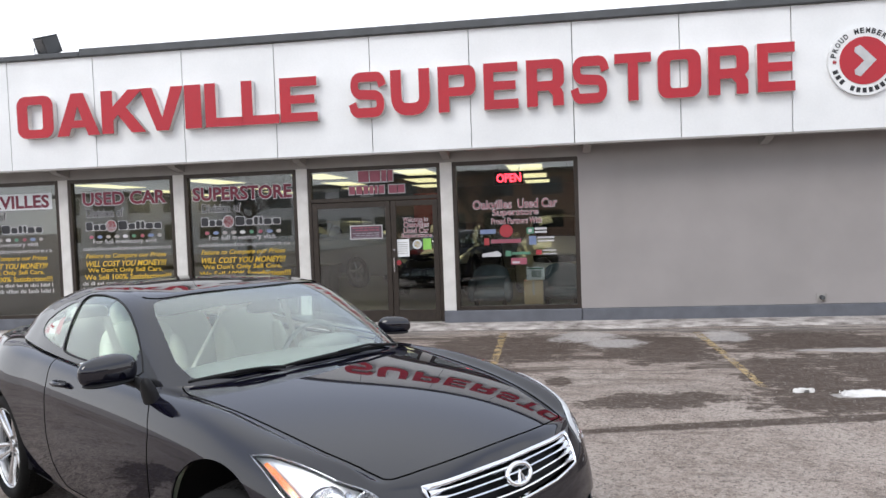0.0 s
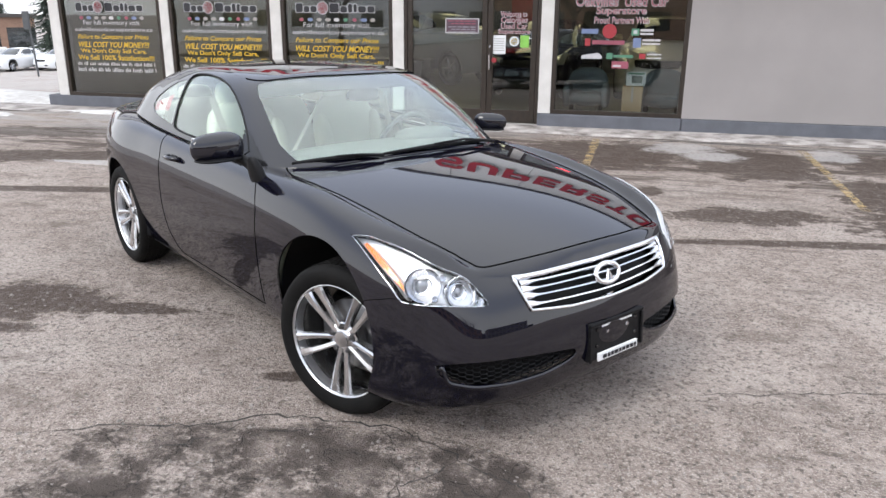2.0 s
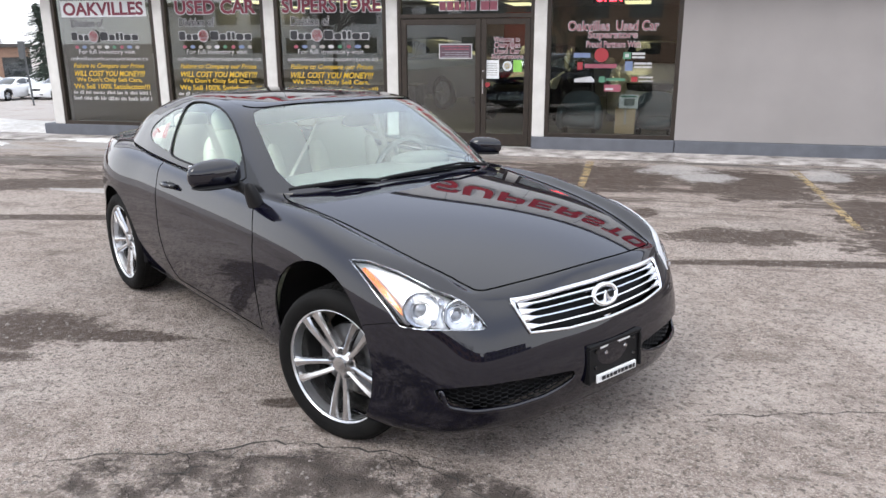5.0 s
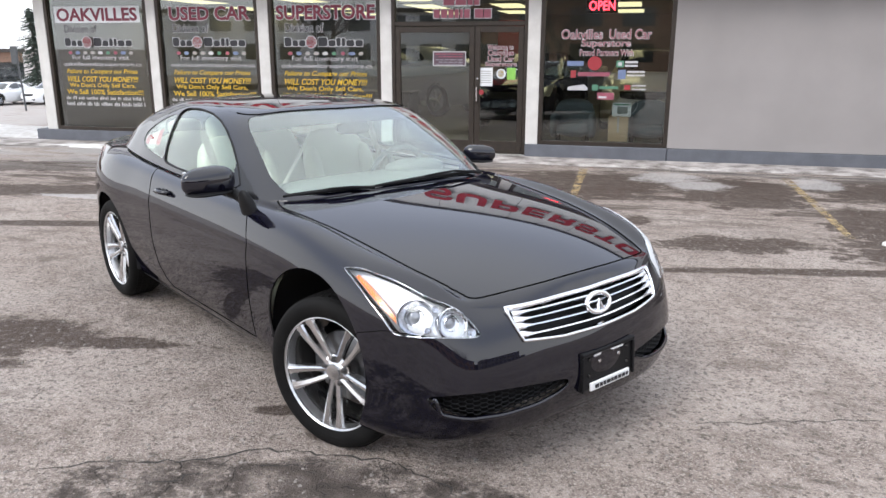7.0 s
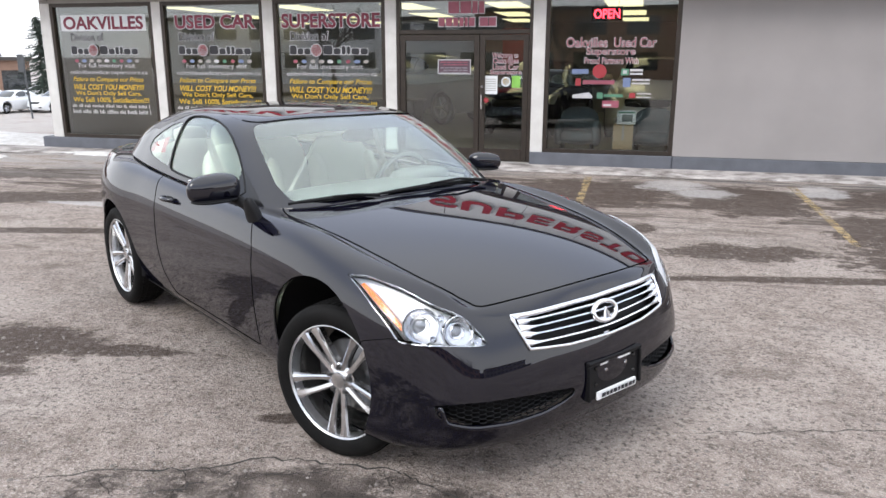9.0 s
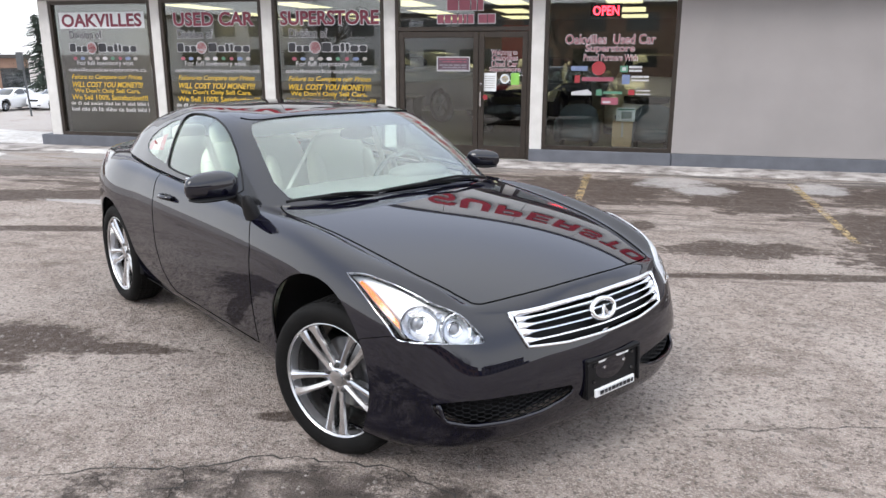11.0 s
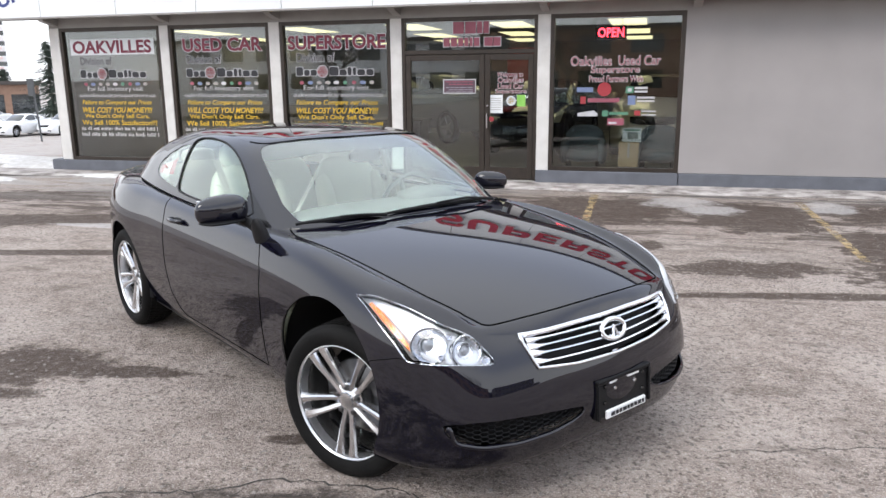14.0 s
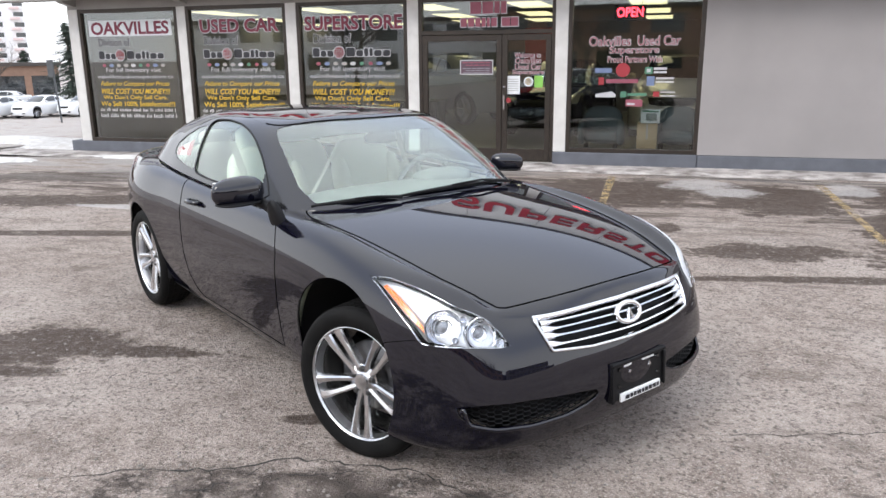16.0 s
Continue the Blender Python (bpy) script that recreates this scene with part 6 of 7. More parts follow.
def cabin(car):
    sh = Shell(CABIN, 300, 110, [SCREEN, SIDE_GLASS, QUARTER_GLASS, REAR_SCREEN, ROOF_CUT, SHADE_BAND])
    s, v, p = sh.cs, sh.cv, sh.cp
    scr, sg, qg, rs, rf = (inside(q, s, v) for q in (SCREEN, SIDE_GLASS, QUARTER_GLASS, REAR_SCREEN, ROOF_CUT))
    sg &= ~qg
    frame_f = ~(scr | sg | qg | rs)
    sheet("windscreen", sh.cut(scr, (1, -1), 0, 0, -0.002, 0.005), M_CARGLASS, car, "clear windscreen").visible_shadow = False
    sheet("rear_screen", sh.cut(rs, (1, -1), 0, 0, -0.002, 0.005), M_CARGLASS, car).visible_shadow = False
    sheet("shade_band", sh.cut(scr & inside(SHADE_BAND, s, v), (1, -1), 0, 0, -0.009, 0.002), M_SHADE, car, "dark tinted band along the windscreen's top")
    rim = CABIN.place(np.linspace(0.0, 0.80, 40), 1.965 + 0.03 * np.linspace(0, 1, 40) ** 6)
    rim = [tuple(q * (1, -1, 1)) for q in rim[::-1]] + [tuple(q) for q in rim[1:]]
    part("roof_seal", tube(rim, 0.0045, 6), M_SEAL, car, smooth=True)
    sheet("roof_panel", sh.cut(frame_f & rf, (1, -1), 0.001), M_PAINT, car, "glossy black roof")
    sheet("headlining", sh.cut(rf, (1, -1), 0, 0, -0.03), M_TRIM, car, "beige headlining")
    for sd in (1, -1):
        sheet("roof_pillar", sh.cut(frame_f & ~rf, (sd,), 0.001), M_PAINT, car)
        sheet("pillar_trim", sh.cut(frame_f & ~rf, (sd,), 0, 0, -0.02), M_TRIM, car)
        sheet("side_window", sh.cut(sg, (sd,), 0, 0, -0.004, 0.004), M_SIDEGLASS, car, "clear side window").visible_shadow = False
        sheet("quarter_window", sh.cut(qg, (sd,), 0, 0, -0.004, 0.004), M_SIDEGLASS, car, "small rear side window").visible_shadow = False
        pts = []
        for q in SIDE_GLASS:
            w = CABIN.place(np.array([q[0]]), np.array([q[1]]))[0]
            pts.append(tuple(w * (1, sd, 1)))
        part("window_seal", tube(even(pts, 70), 0.006, 6, True), M_BLACKPLASTIC, car, smooth=True)
        # mirror
        m = new("door_mirror")
        m.parent = car
        m.matrix_basis = Matrix.Translation((-0.855, sd * 0.955, 1.050) if sd < 0 else (-0.87, 0.855, 1.030)) @ pose(0, 0, 0, 0, 0, -sd * (10 if sd < 0 else 55)) @ Matrix.Scale(1.0 if sd < 0 else 0.78, 4)
        b = rounded(0.082, 0.132, 0.080, 2.75, 36, 26)
        for w in b.verts:
            c = w.co
            k = (c.y * sd + 0.132) / 0.264
            c.z *= 1.0 - 0.16 * k
            c.x -= 0.045 * k * max(0.0, min(1.0, (c.x + 0.03) / 0.08))
            if c.z < -0.05:
                c.z = -0.05 + (c.z + 0.05) * 0.35
            if c.x < -0.05:
                c.x = -0.05 + (c.x + 0.05) * 0.4
        part("housing", b, M_PAINT, m, "glossy black mirror housing", smooth=True)
        part("mirror_glass", box(-0.0665, -0.098, -0.044, -0.060, 0.09, 0.05, 0.003), M_CHROME, m)
        part("lower_trim", rounded(0.074, 0.118, 0.012, 2.6, 24, 10), M_BLACKPLASTIC, m, smooth=True).location.z = -0.054
        part("arm", tube([(0.0, -sd * 0.085, -0.052), (0.035, -sd * 0.120, -0.070), (0.085, -sd * 0.130, -0.095), (0.125, -sd * 0.118, -0.125)], [0.020, 0.025, 0.026, 0.022], 14), M_BLACKPLASTIC, m, smooth=True)
        foot = rounded(0.056, 0.026, 0.100, 2.4, 22, 18)
        for w in foot.verts:
            w.co.x += 0.16 * -w.co.z
            w.co.x *= 1.0 - 2.2 * max(0, w.co.z)
        part("foot", foot, M_BLACKPLASTIC, m, "matt black mirror foot on the door", smooth=True).matrix_basis = Matrix.Translation((0.185, -sd * 0.092, -0.128)) @ pose(0, 0, 0, -sd * 12, 0, 0)
        sail = sh.cut(inside(SAIL, s, v), (sd,), 0, 0, 0.002, 0.004)
        sheet("mirror_sail", sail, M_GLOSSBLACK, car, "black corner panel behind the mirror")
        # pull handle
        h = new("door_handle")
        h.parent = car
        part("cup", rounded(0.055, 0.006, 0.026, 2.4, 18, 10), M_BLACKPLASTIC, h, "dark handle recess", smooth=True).matrix_basis = Matrix.Translation((-1.68, sd * 0.878, 0.868))
        hp = [(-1.60, sd * 0.872, 0.878), (-1.615, sd * 0.905, 0.880), (-1.68, sd * 0.915, 0.878), (-1.745, sd * 0.905, 0.876), (-1.76, sd * 0.872, 0.874)]
        part("grip", tube(hp, [0.012, 0.013, 0.0135, 0.013, 0.012], 10), M_PAINT, h, "black door pull", smooth=True)
    # wipers
    for a, mid, c in (((-0.655, -0.665, 0.972), (-0.553, -0.475, 0.993), (-0.497, -0.250, 0.996)), ((-0.493, -0.236, 0.996), (-0.492, 0.10, 1.006), (-0.565, 0.556, 0.985))):
        w = new("wiper")
        w.parent = car
        part("blade", tube(even([a, mid, c], 9, False), [0.006, 0.010, 0.011, 0.0115, 0.0115, 0.011, 0.010, 0.009, 0.006], 8), M_BLACKPLASTIC, w, "matt black wiper blade", smooth=True)
        part("arm", tube([(mid[0] + 0.006, mid[1], mid[2] + 0.010), ((mid[0] + c[0]) / 2 + 0.02, (mid[1] + c[1]) / 2, mid[2] + 0.012), (c[0] + 0.02, c[1] + 0.01, c[2] - 0.004)], [0.005, 0.007, 0.010], 8), M_BLACKPLASTIC, w, smooth=True)
    # cabin fittings
    dash = new("dashboard")
    dash.parent = car
    b = rounded(0.26, 0.70, 0.14, 3.5, 28, 16)
    part("top", b, M_DASH, dash, "grey-green dashboard top", smooth=True).location = (-0.85, 0, 0.845)
    part("hood", rounded(0.10, 0.20, 0.05, 2.6, 20, 12), M_DASH, dash, smooth=True).location = (-0.92, 0.37, 0.985)
    part("console", box(-1.75, -0.12, 0.35, -0.85, 0.12, 0.62, 0.03, 2), M_TRIM, dash, smooth=40)
    st = new("steering_wheel")
    st.parent = car
    st.matrix_basis = Matrix.Translation((-1.12, 0.37, 0.93)) @ pose(0, 0, 0, 0, -66, 0)
    part("rim", tube([(0.185 * math.cos(t), 0.185 * math.sin(t), 0) for t in (2 * math.pi * k / 40 for k in range(40))], 0.015, 10, True), M_DASH, st, smooth=True)
    part("boss", rounded(0.075, 0.085, 0.03, 2.6), M_DASH, st, smooth=True)
    for a in (90, 210, 330):
        part("spoke", rod((0, 0, 0), (0.18 * math.cos(radians(a)), 0.18 * math.sin(radians(a)), 0), 0.016, 8), M_DASH, st, smooth=40)
    for sd in (1, -1):
        seat = new("front_seat")
        seat.parent = car
        seat.matrix_basis = Matrix.Translation((-1.62, sd * 0.37, 0))
        part("cushion", rounded(0.27, 0.26, 0.09, 3.2, 24, 14), M_LEATHER, seat, "beige leather cushion", smooth=True).location = (0.12, 0, 0.50)
        part("backrest", rounded(0.075, 0.235, 0.32, 3.4, 26, 18), M_LEATHER, seat, "beige leather backrest", smooth=True).matrix_basis = Matrix.Translation((-0.17, 0, 0.84)) @ pose(0, 0, 0, 0, -14, 0)
        for q in (1, -1):
            part("bolster", rounded(0.07, 0.055, 0.25, 2.6, 16, 12), M_LEATHER, seat, smooth=True).matrix_basis = Matrix.Translation((-0.11, q * 0.205, 0.80)) @ pose(0, 0, 0, 0, -14, 0)
            part("headrest_post", rod((-0.235, q * 0.05, 1.10), (-0.26, q * 0.05, 1.18), 0.007), M_CHROME, seat)
        part("headrest", rounded(0.05, 0.135, 0.085, 3.0, 24, 14), M_LEATHER, seat, "beige leather headrest", smooth=True).matrix_basis = Matrix.Translation((-0.265, 0, 1.195)) @ pose(0, 0, 0, 0, -10, 0)
        belt = bmesh.new()
        a, c = Vector((-1.72, sd * 0.60, 1.20)), Vector((-1.38, sd * 0.56, 0.62))
        vs = [belt.verts.new(q) for q in (a + Vector((0, 0.022, 0)), a - Vector((0, 0.022, 0)), c - Vector((0, 0.022, 0)), c + Vector((0, 0.022, 0)))]
        belt.faces.new(vs)
        bmesh.ops.solidify(belt, geom=belt.faces[:], thickness=0.003)
        part("seat_belt", belt, M_TRIM, car, "beige seat belt")
        if sd < 0:
            sash = bmesh.new()
            a, c = Vector((-1.40, -0.05, 1.19)), Vector((-1.40, -0.26, 0.87))
            bmesh.ops.create_cone(sash, cap_ends=True, segments=8, radius1=0.02, radius2=0.014, depth=(a - c).length)
            bmesh.ops.transform(sash, matrix=Matrix.Translation((a + c) / 2) @ (a - c).to_track_quat("Z", "Y").to_matrix().to_4x4() @ Matrix.Diagonal((1, 0.35, 1, 1)), verts=sash.verts)
            part("seat_belt", sash, M_SASH, car, "pale diagonal seat belt")
        part("door_card", box(-2.0, sd * 0.76, 0.35, -0.75, sd * 0.79, 0.94, 0.012), M_TRIM, car)
    rear = new("rear_bench")
    rear.parent = car
    for sd in (1, -1):
        part("backrest", rounded(0.09, 0.27, 0.30, 3.2, 22, 14), M_LEATHER, rear, smooth=True).matrix_basis = Matrix.Translation((-2.62, sd * 0.3, 0.82)) @ pose(0, 0, 0, 0, -22, 0)
        part("headrest", rounded(0.045, 0.12, 0.06, 3.0), M_LEATHER, rear, smooth=True).location = (-2.74, sd * 0.3, 1.13)
    part("cushion", rounded(0.25, 0.56, 0.09, 3.2, 24, 12), M_LEATHER, rear, smooth=True).location = (-2.35, 0, 0.50)
    part("parcel_shelf", box(-3.1, -0.55, 0.95, -2.72, 0.55, 0.99, 0.01), M_TRIM, car)
    part("floor_carpet", box(-2.7, -0.72, 0.30, -0.55, 0.72, 0.36, 0.01), M_TRIM, car)
    part("firewall", box(-0.62, -0.70, 0.30, -0.56, 0.70, 0.86), M_BLACKPLASTIC, car)
    rv = part("rear_view_mirror", rounded(0.02, 0.11, 0.035, 3.0, 20, 10), M_BLACKPLASTIC, car, smooth=True)
    rv.location = (-1.02, 0.0, 1.235)
    # small red and white flag on the inside of the rear side window
    flag = new("window_flag")
    flag.parent = car
    tagged(flag, "small red and white flag inside the rear side window")
    for a0, a1, c in ((2.13, 2.22, M_RED), (2.22, 2.35, M_PAPER), (2.35, 2.44, M_RED)):
        U, W = np.meshgrid(np.linspace(a0, a1, 5), np.linspace(0, 1, 8), indexing="ij")
        V = 0.45 + W * (0.52 - 0.9 * (U - 2.16)) + 0.42 * (2.43 - U)
        P = CABIN.place(U, V) * np.array([1, -1, 1]) + np.array([0, 0.014, 0])
        part("cloth", grid_mesh(P), c, flag, smooth=True)
    q = CABIN.place(np.array([2.295]), np.array([0.70]))[0] * np.array([1, -1, 1]) + np.array([0, 0.010, 0])
    leaf = [(0.030 * (1 if k % 2 else 0.5) * math.cos(2 * math.pi * k / 14), 0.030 * (1 if k % 2 else 0.5) * math.sin(2 * math.pi * k / 14)) for k in range(14)]
    part("leaf", outlined([leaf], 0.001), M_RED, flag).matrix_basis = Matrix.Translation(tuple(q)) @ pose(0, 0, 0, 18, 0, 0)


CAR_AT, CAR_TURN = (-1.2500, -8.5432), -35.465
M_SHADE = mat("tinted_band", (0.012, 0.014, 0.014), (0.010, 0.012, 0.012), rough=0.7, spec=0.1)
M_HEADLAMP = mat("satin_reflector", (0.80, 0.81, 0.83), (0.70, 0.71, 0.73), rough=0.3, metal=0.9, scale=30)
M_SASH = mat("pale_belt", (0.8, 0.79, 0.72), (0.72, 0.71, 0.65), rough=0.7)
M_LAMPGLEAM = mat("lamp_gleam_white", (0.78, 0.80, 0.83), (0.70, 0.72, 0.75), rough=0.2, metal=0.25, scale=30)
M_RIMLIP = mat("bright_rim_lip", (0.78, 0.78, 0.79), (0.60, 0.60, 0.61), rough=0.3, metal=0.95, scale=14, fine=220)
M_PROJECTOR = mat("projector_glass", (0.30, 0.31, 0.33), (0.22, 0.23, 0.25), rough=0.05, metal=0.5, coat=1.0, scale=9)
coupe()


# ---------------------------------------------------------------- other vehicles
M_WHITECAR = mat("white_car_paint", (0.76, 0.77, 0.78), (0.70, 0.71, 0.72), rough=0.3, coat=0.8, scale=3)
M_SILVERCAR = mat("champagne_car_paint", (0.62, 0.58, 0.49), (0.55, 0.51, 0.43), rough=0.35, metal=0.3, coat=0.8, scale=3)
# white paint greyed to look dim inside the showroom
M_DIMWHITECAR = mat("dimmed_white_car_paint", (0.20, 0.205, 0.21), (0.17, 0.175, 0.18), rough=0.35, coat=0.8, scale=3)
M_DARKGLASS = mat("dark_car_glass", (0.02, 0.024, 0.026), (0.03, 0.034, 0.036), rough=0.06, coat=1)


def plain_car(paint, label, at, stretch=(1, 1, 1), group=""):
    """A parked car seen from afar: body, glasshouse, lights and wheels."""
    car = thing("parked_car", label, "car", at @ Matrix.Diagonal((*stretch, 1)), group)
    sh = Shell(BODY, 150, 50, [FRONT_ARCH, REAR_ARCH, HEADLIGHT, GRILLE])
    s, v, p = sh.cs, sh.cv, sh.cp
    head, gr = inside(HEADLIGHT, s, v), inside(GRILLE, s, v)
    free = ~(inside(FRONT_ARCH, s, v) | inside(REAR_ARCH, s, v) | head | gr)
    sheet("body", sh.cut(free, (1, -1), 0, 0), paint, car)
    sheet("grille", sh.cut(gr, (1, -1), 0, 0, -0.01), M_BLACKPLASTIC, car)
    cs = Shell(CABIN, 110, 40, [SCREEN, SIDE_GLASS, QUARTER_GLASS, REAR_SCREEN])
    scr, sg, qg, rs = (inside(q, cs.cs, cs.cv) for q in (SCREEN, SIDE_GLASS, QUARTER_GLASS, REAR_SCREEN))
    sheet("roof", cs.cut(~(scr | sg | qg | rs), (1, -1), 0, 0), paint, car)
    sheet("windscreen", cs.cut(scr, (1, -1), 0, 0), M_DARKGLASS, car)
    sheet("rear_screen", cs.cut(rs, (1, -1), 0, 0), M_DARKGLASS, car)
    for sd in (1, -1):
        sheet("headlight", sh.cut(head, (sd,), 0, 0), M_HEADLAMP, car)
        sheet("side_window", cs.cut(sg | qg, (sd,), 0, 0), M_DARKGLASS, car)
        part("mirror", rounded(0.07, 0.11, 0.06, 2.8, 12, 8), paint, car, smooth=True).location = (-0.85, sd * 0.98, 1.02)
        part("lower_intake", box(0.70, min(sd * 0.2, sd * 0.6), 0.30, 0.81, max(sd * 0.2, sd * 0.6), 0.38, 0.02), M_BLACKPLASTIC, car)
        for x in (0.0, -2.85):
            w = new("wheel")
            w.parent = car
            w.matrix_basis = Matrix.Translation((x, sd * 0.78, 0.335)) @ pose(0, 0, 0, -90 * sd, 0, 0)
            part("tyre", spin([(0.22, 0.09), (0.29, 0.105), (0.33, 0.08), (0.338, 0), (0.33, -0.09), (0.2, -0.1)], 28), M_TYRE, w, smooth=40)
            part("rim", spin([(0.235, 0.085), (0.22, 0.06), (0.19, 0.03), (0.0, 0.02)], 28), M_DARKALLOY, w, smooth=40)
            for k in range(5):
                part("spoke", rod((0, 0, 0.045), (0.225 * math.cos(radians(72 * k)), 0.225 * math.sin(radians(72 * k)), 0.075), 0.028, 6, 0.022), M_ALLOY, w)
    return car


YARD = -2.006
row = "white cars parked in the yard next door"
white = plain_car(M_WHITECAR, "white hatchback parked in the snowy yard next door", pose(-42.0, 29.7, YARD, 0, 0, 268), (0.95, 1.0, 1.06), row)
for x, y, a in ((-44.1, 27.9, 270), (-39.9, 31.5, 266), (-37.8, 33.4, 268)):
    copy_thing(white, pose(x, y, YARD, 0, 0, a))
far_row = "pale cars parked farther back"
for x, y, a in ((-49.5, 39.5, 225), (-53.0, 36.5, 225), (-46.2, 43.0, 226)):
    tagged(copy_thing(white, pose(x, y, YARD, 0, 0, a)), "white car parked farther back in the yard", "car", far_row)
plain_car(M_SILVERCAR, "champagne sport utility car inside the showroom", pose(-0.36, 4.45, 0.03, 0, 0, -94), (0.95, 1.0, 1.2))
plain_car(M_PAINT, "black car parked inside the showroom behind the door", pose(-3.0, 4.3, 0.03, 0, 0, 262), (1.0, 1.0, 1.15))
plain_car(M_DIMWHITECAR, "white sport utility car inside the showroom, greyed for the dim light", pose(-7.7, 8.3, 0.03, 0, 0, 160), (0.98, 1.02, 1.25))

# ---------------------------------------------------------------- showroom things
M_CHAIR = mat("blue_grey_upholstery", (0.10, 0.125, 0.14), (0.08, 0.10, 0.11), rough=0.85, scale=9, fine=200, bump=0.2)
M_CARD = mat("brown_cardboard", (0.40, 0.29, 0.17), (0.34, 0.245, 0.14), rough=0.85, scale=6, fine=90)
M_DARKRED = mat("dark_red_board", (0.25, 0.02, 0.025), (0.2, 0.018, 0.02), rough=0.5)


def armchair(x, y, turn):
    c = thing("armchair", "blue-grey upholstered tub armchair behind the shop glass", "armchair", pose(x, y, 0.03, 0, 0, turn), "showroom armchairs")
    part("seat", rounded(0.30, 0.28, 0.10, 3.4), M_CHAIR, c, smooth=True).location = (0, 0, 0.36)
    part("backrest", rounded(0.33, 0.09, 0.32, 3.0), M_CHAIR, c, smooth=True).matrix_basis = Matrix.Translation((0, -0.27, 0.52)) @ pose(0, 0, 0, 8)
    for sd in (1, -1):
        part("armrest", rounded(0.07, 0.27, 0.20, 3.0), M_CHAIR, c, smooth=True).location = (sd * 0.31, -0.02, 0.42)
        for q in (1, -1):
            part("leg", cyl(0.016, 0.022, 0.27, 10, Matrix.Translation((sd * 0.24, q * 0.2, 0.0))), M_BRONZE, c)
    return c


armchair(-1.52, 0.80, 180)
armchair(-0.32, 0.85, 175)
carton = thing("cardboard_box", "closed brown cardboard box on the showroom floor", "box")
part("carton_body", box(-0.93, 0.30, 0.03, -0.62, 0.60, 0.64, 0.006), M_CARD, carton)
part("tape", box(-0.79, 0.297, 0.40, -0.76, 0.299, 0.64), M_HEADER, carton)
notice = thing("notice_stand", "small printed notice on a tilted stand on the box", "notice")
part("sheet", box(-0.88, 0.36, 0.645, -0.59, 0.368, 0.86, 0.002), M_PAPER, notice)
part("picture", box(-0.80, 0.356, 0.69, -0.64, 0.3595, 0.80), M_DASH, notice, "dark printed picture")
part("heading", box(-0.86, 0.356, 0.82, -0.61, 0.3595, 0.845), M_VINYLGREEN, notice)
neon = thing("neon_sign", "glowing red neon sign hung behind the glass", "neon sign")
part("tubes", lettering("OPEN", -1.30, -0.915, 2.245, 2.385, 0.10, 0.02, 0.012), M_NEON, neon, "glowing red letters")
part("backing", box(-1.34, 0.11, 2.21, -0.875, 0.13, 2.42, 0.01), M_GLOSSBLACK, neon)
for x in (-1.28, -0.94):
    part("hanger", rod((x, 0.12, 2.42), (x, 0.12, 2.62), 0.004), M_BLACKPLASTIC, neon)
board = thing("wall_board", "dark red board with a pale disc inside the showroom", "sign board")
part("panel", box(-4.1, 7.9, 1.5, -2.9, 7.95, 2.4, 0.01), M_DARKRED, board)
desk = thing("desk", "dark brown office desk inside the showroom", "desk")
part("desk_top", box(-4.2, 4.6, 0.72, -2.7, 5.4, 0.76, 0.008), M_BRONZE, desk)
for x in (-4.12, -2.82):
    part("desk_side", box(x, 4.65, 0.03, x + 0.04, 5.35, 0.719), M_BRONZE, desk)
part("front_panel", box(-4.075, 4.66, 0.2, -2.825, 4.69, 0.719), M_BRONZE, desk)
desk.location = (-2.6, -0.5, 0)

# ---------------------------------------------------------------- lot markings, snow and grit
M_LINE = mat("worn_yellow_line", (0.47, 0.34, 0.16), (0.38, 0.285, 0.16), rough=0.85, scale=9, fine=60, bump=0.2)
_t = M_LINE.node_tree
_wear = _t.nodes.new("ShaderNodeTexNoise")
_wear.inputs["Scale"].default_value, _wear.inputs["Detail"].default_value, _wear.inputs["Roughness"].default_value = 7, 9, 0.72
_thin = _t.nodes.new("ShaderNodeMapRange")
_thin.inputs[1].default_value, _thin.inputs[2].default_value, _thin.inputs[4].default_value = 0.40, 0.58, 0.78
_t.links.new(_t.nodes["Texture Coordinate"].outputs["Object"], _wear.inputs[0])
_t.links.new(_wear.outputs[0], _thin.inputs[0])
_t.links.new(_thin.outputs[0], _t.nodes["Principled BSDF"].inputs["Alpha"])
M_SNOW = mat("grey_old_snow", (0.74, 0.735, 0.73), (0.50, 0.48, 0.46), rough=0.8, scale=6, fine=60, bump=0.5)
M_APRON = mat("salted_concrete", (0.10, 0.083, 0.073), (0.54, 0.50, 0.475), rough=0.85, scale=3.4, fine=40, bump=0.6, detail=10)


def worn_line(x0, y0, x1, y1, width, seed):
    """A painted bay line that lies on the uneven lot, narrower where cars have worn it."""
    b = bmesh.new()
    rows = []
    n = 90
    for i in range(n + 1):
        t = i / n
        w = width / 2 * (1 - 0.25 * t) * (1 + 0.25 * noise.noise((t * 14, seed, 0)))
        row = []
        for k in (-1, 0, 1):
            x, y = x0 + (x1 - x0) * t + k * w, y0 + (y1 - y0) * t
            row.append(b.verts.new((x, y, 0.0015 + 0.012 * noise.noise((x * 0.5, y * 0.5, 3.0)) + 0.005 * noise.noise((x * 2.1, y * 2.1, 7.0)))))
        rows.append(row)
    for p, q in zip(rows, rows[1:]):
        for i in range(2):
            b.faces.new((p[i], p[i + 1], q[i + 1], q[i]))
    bmesh.ops.recalc_face_normals(b, faces=b.faces[:])
    return b


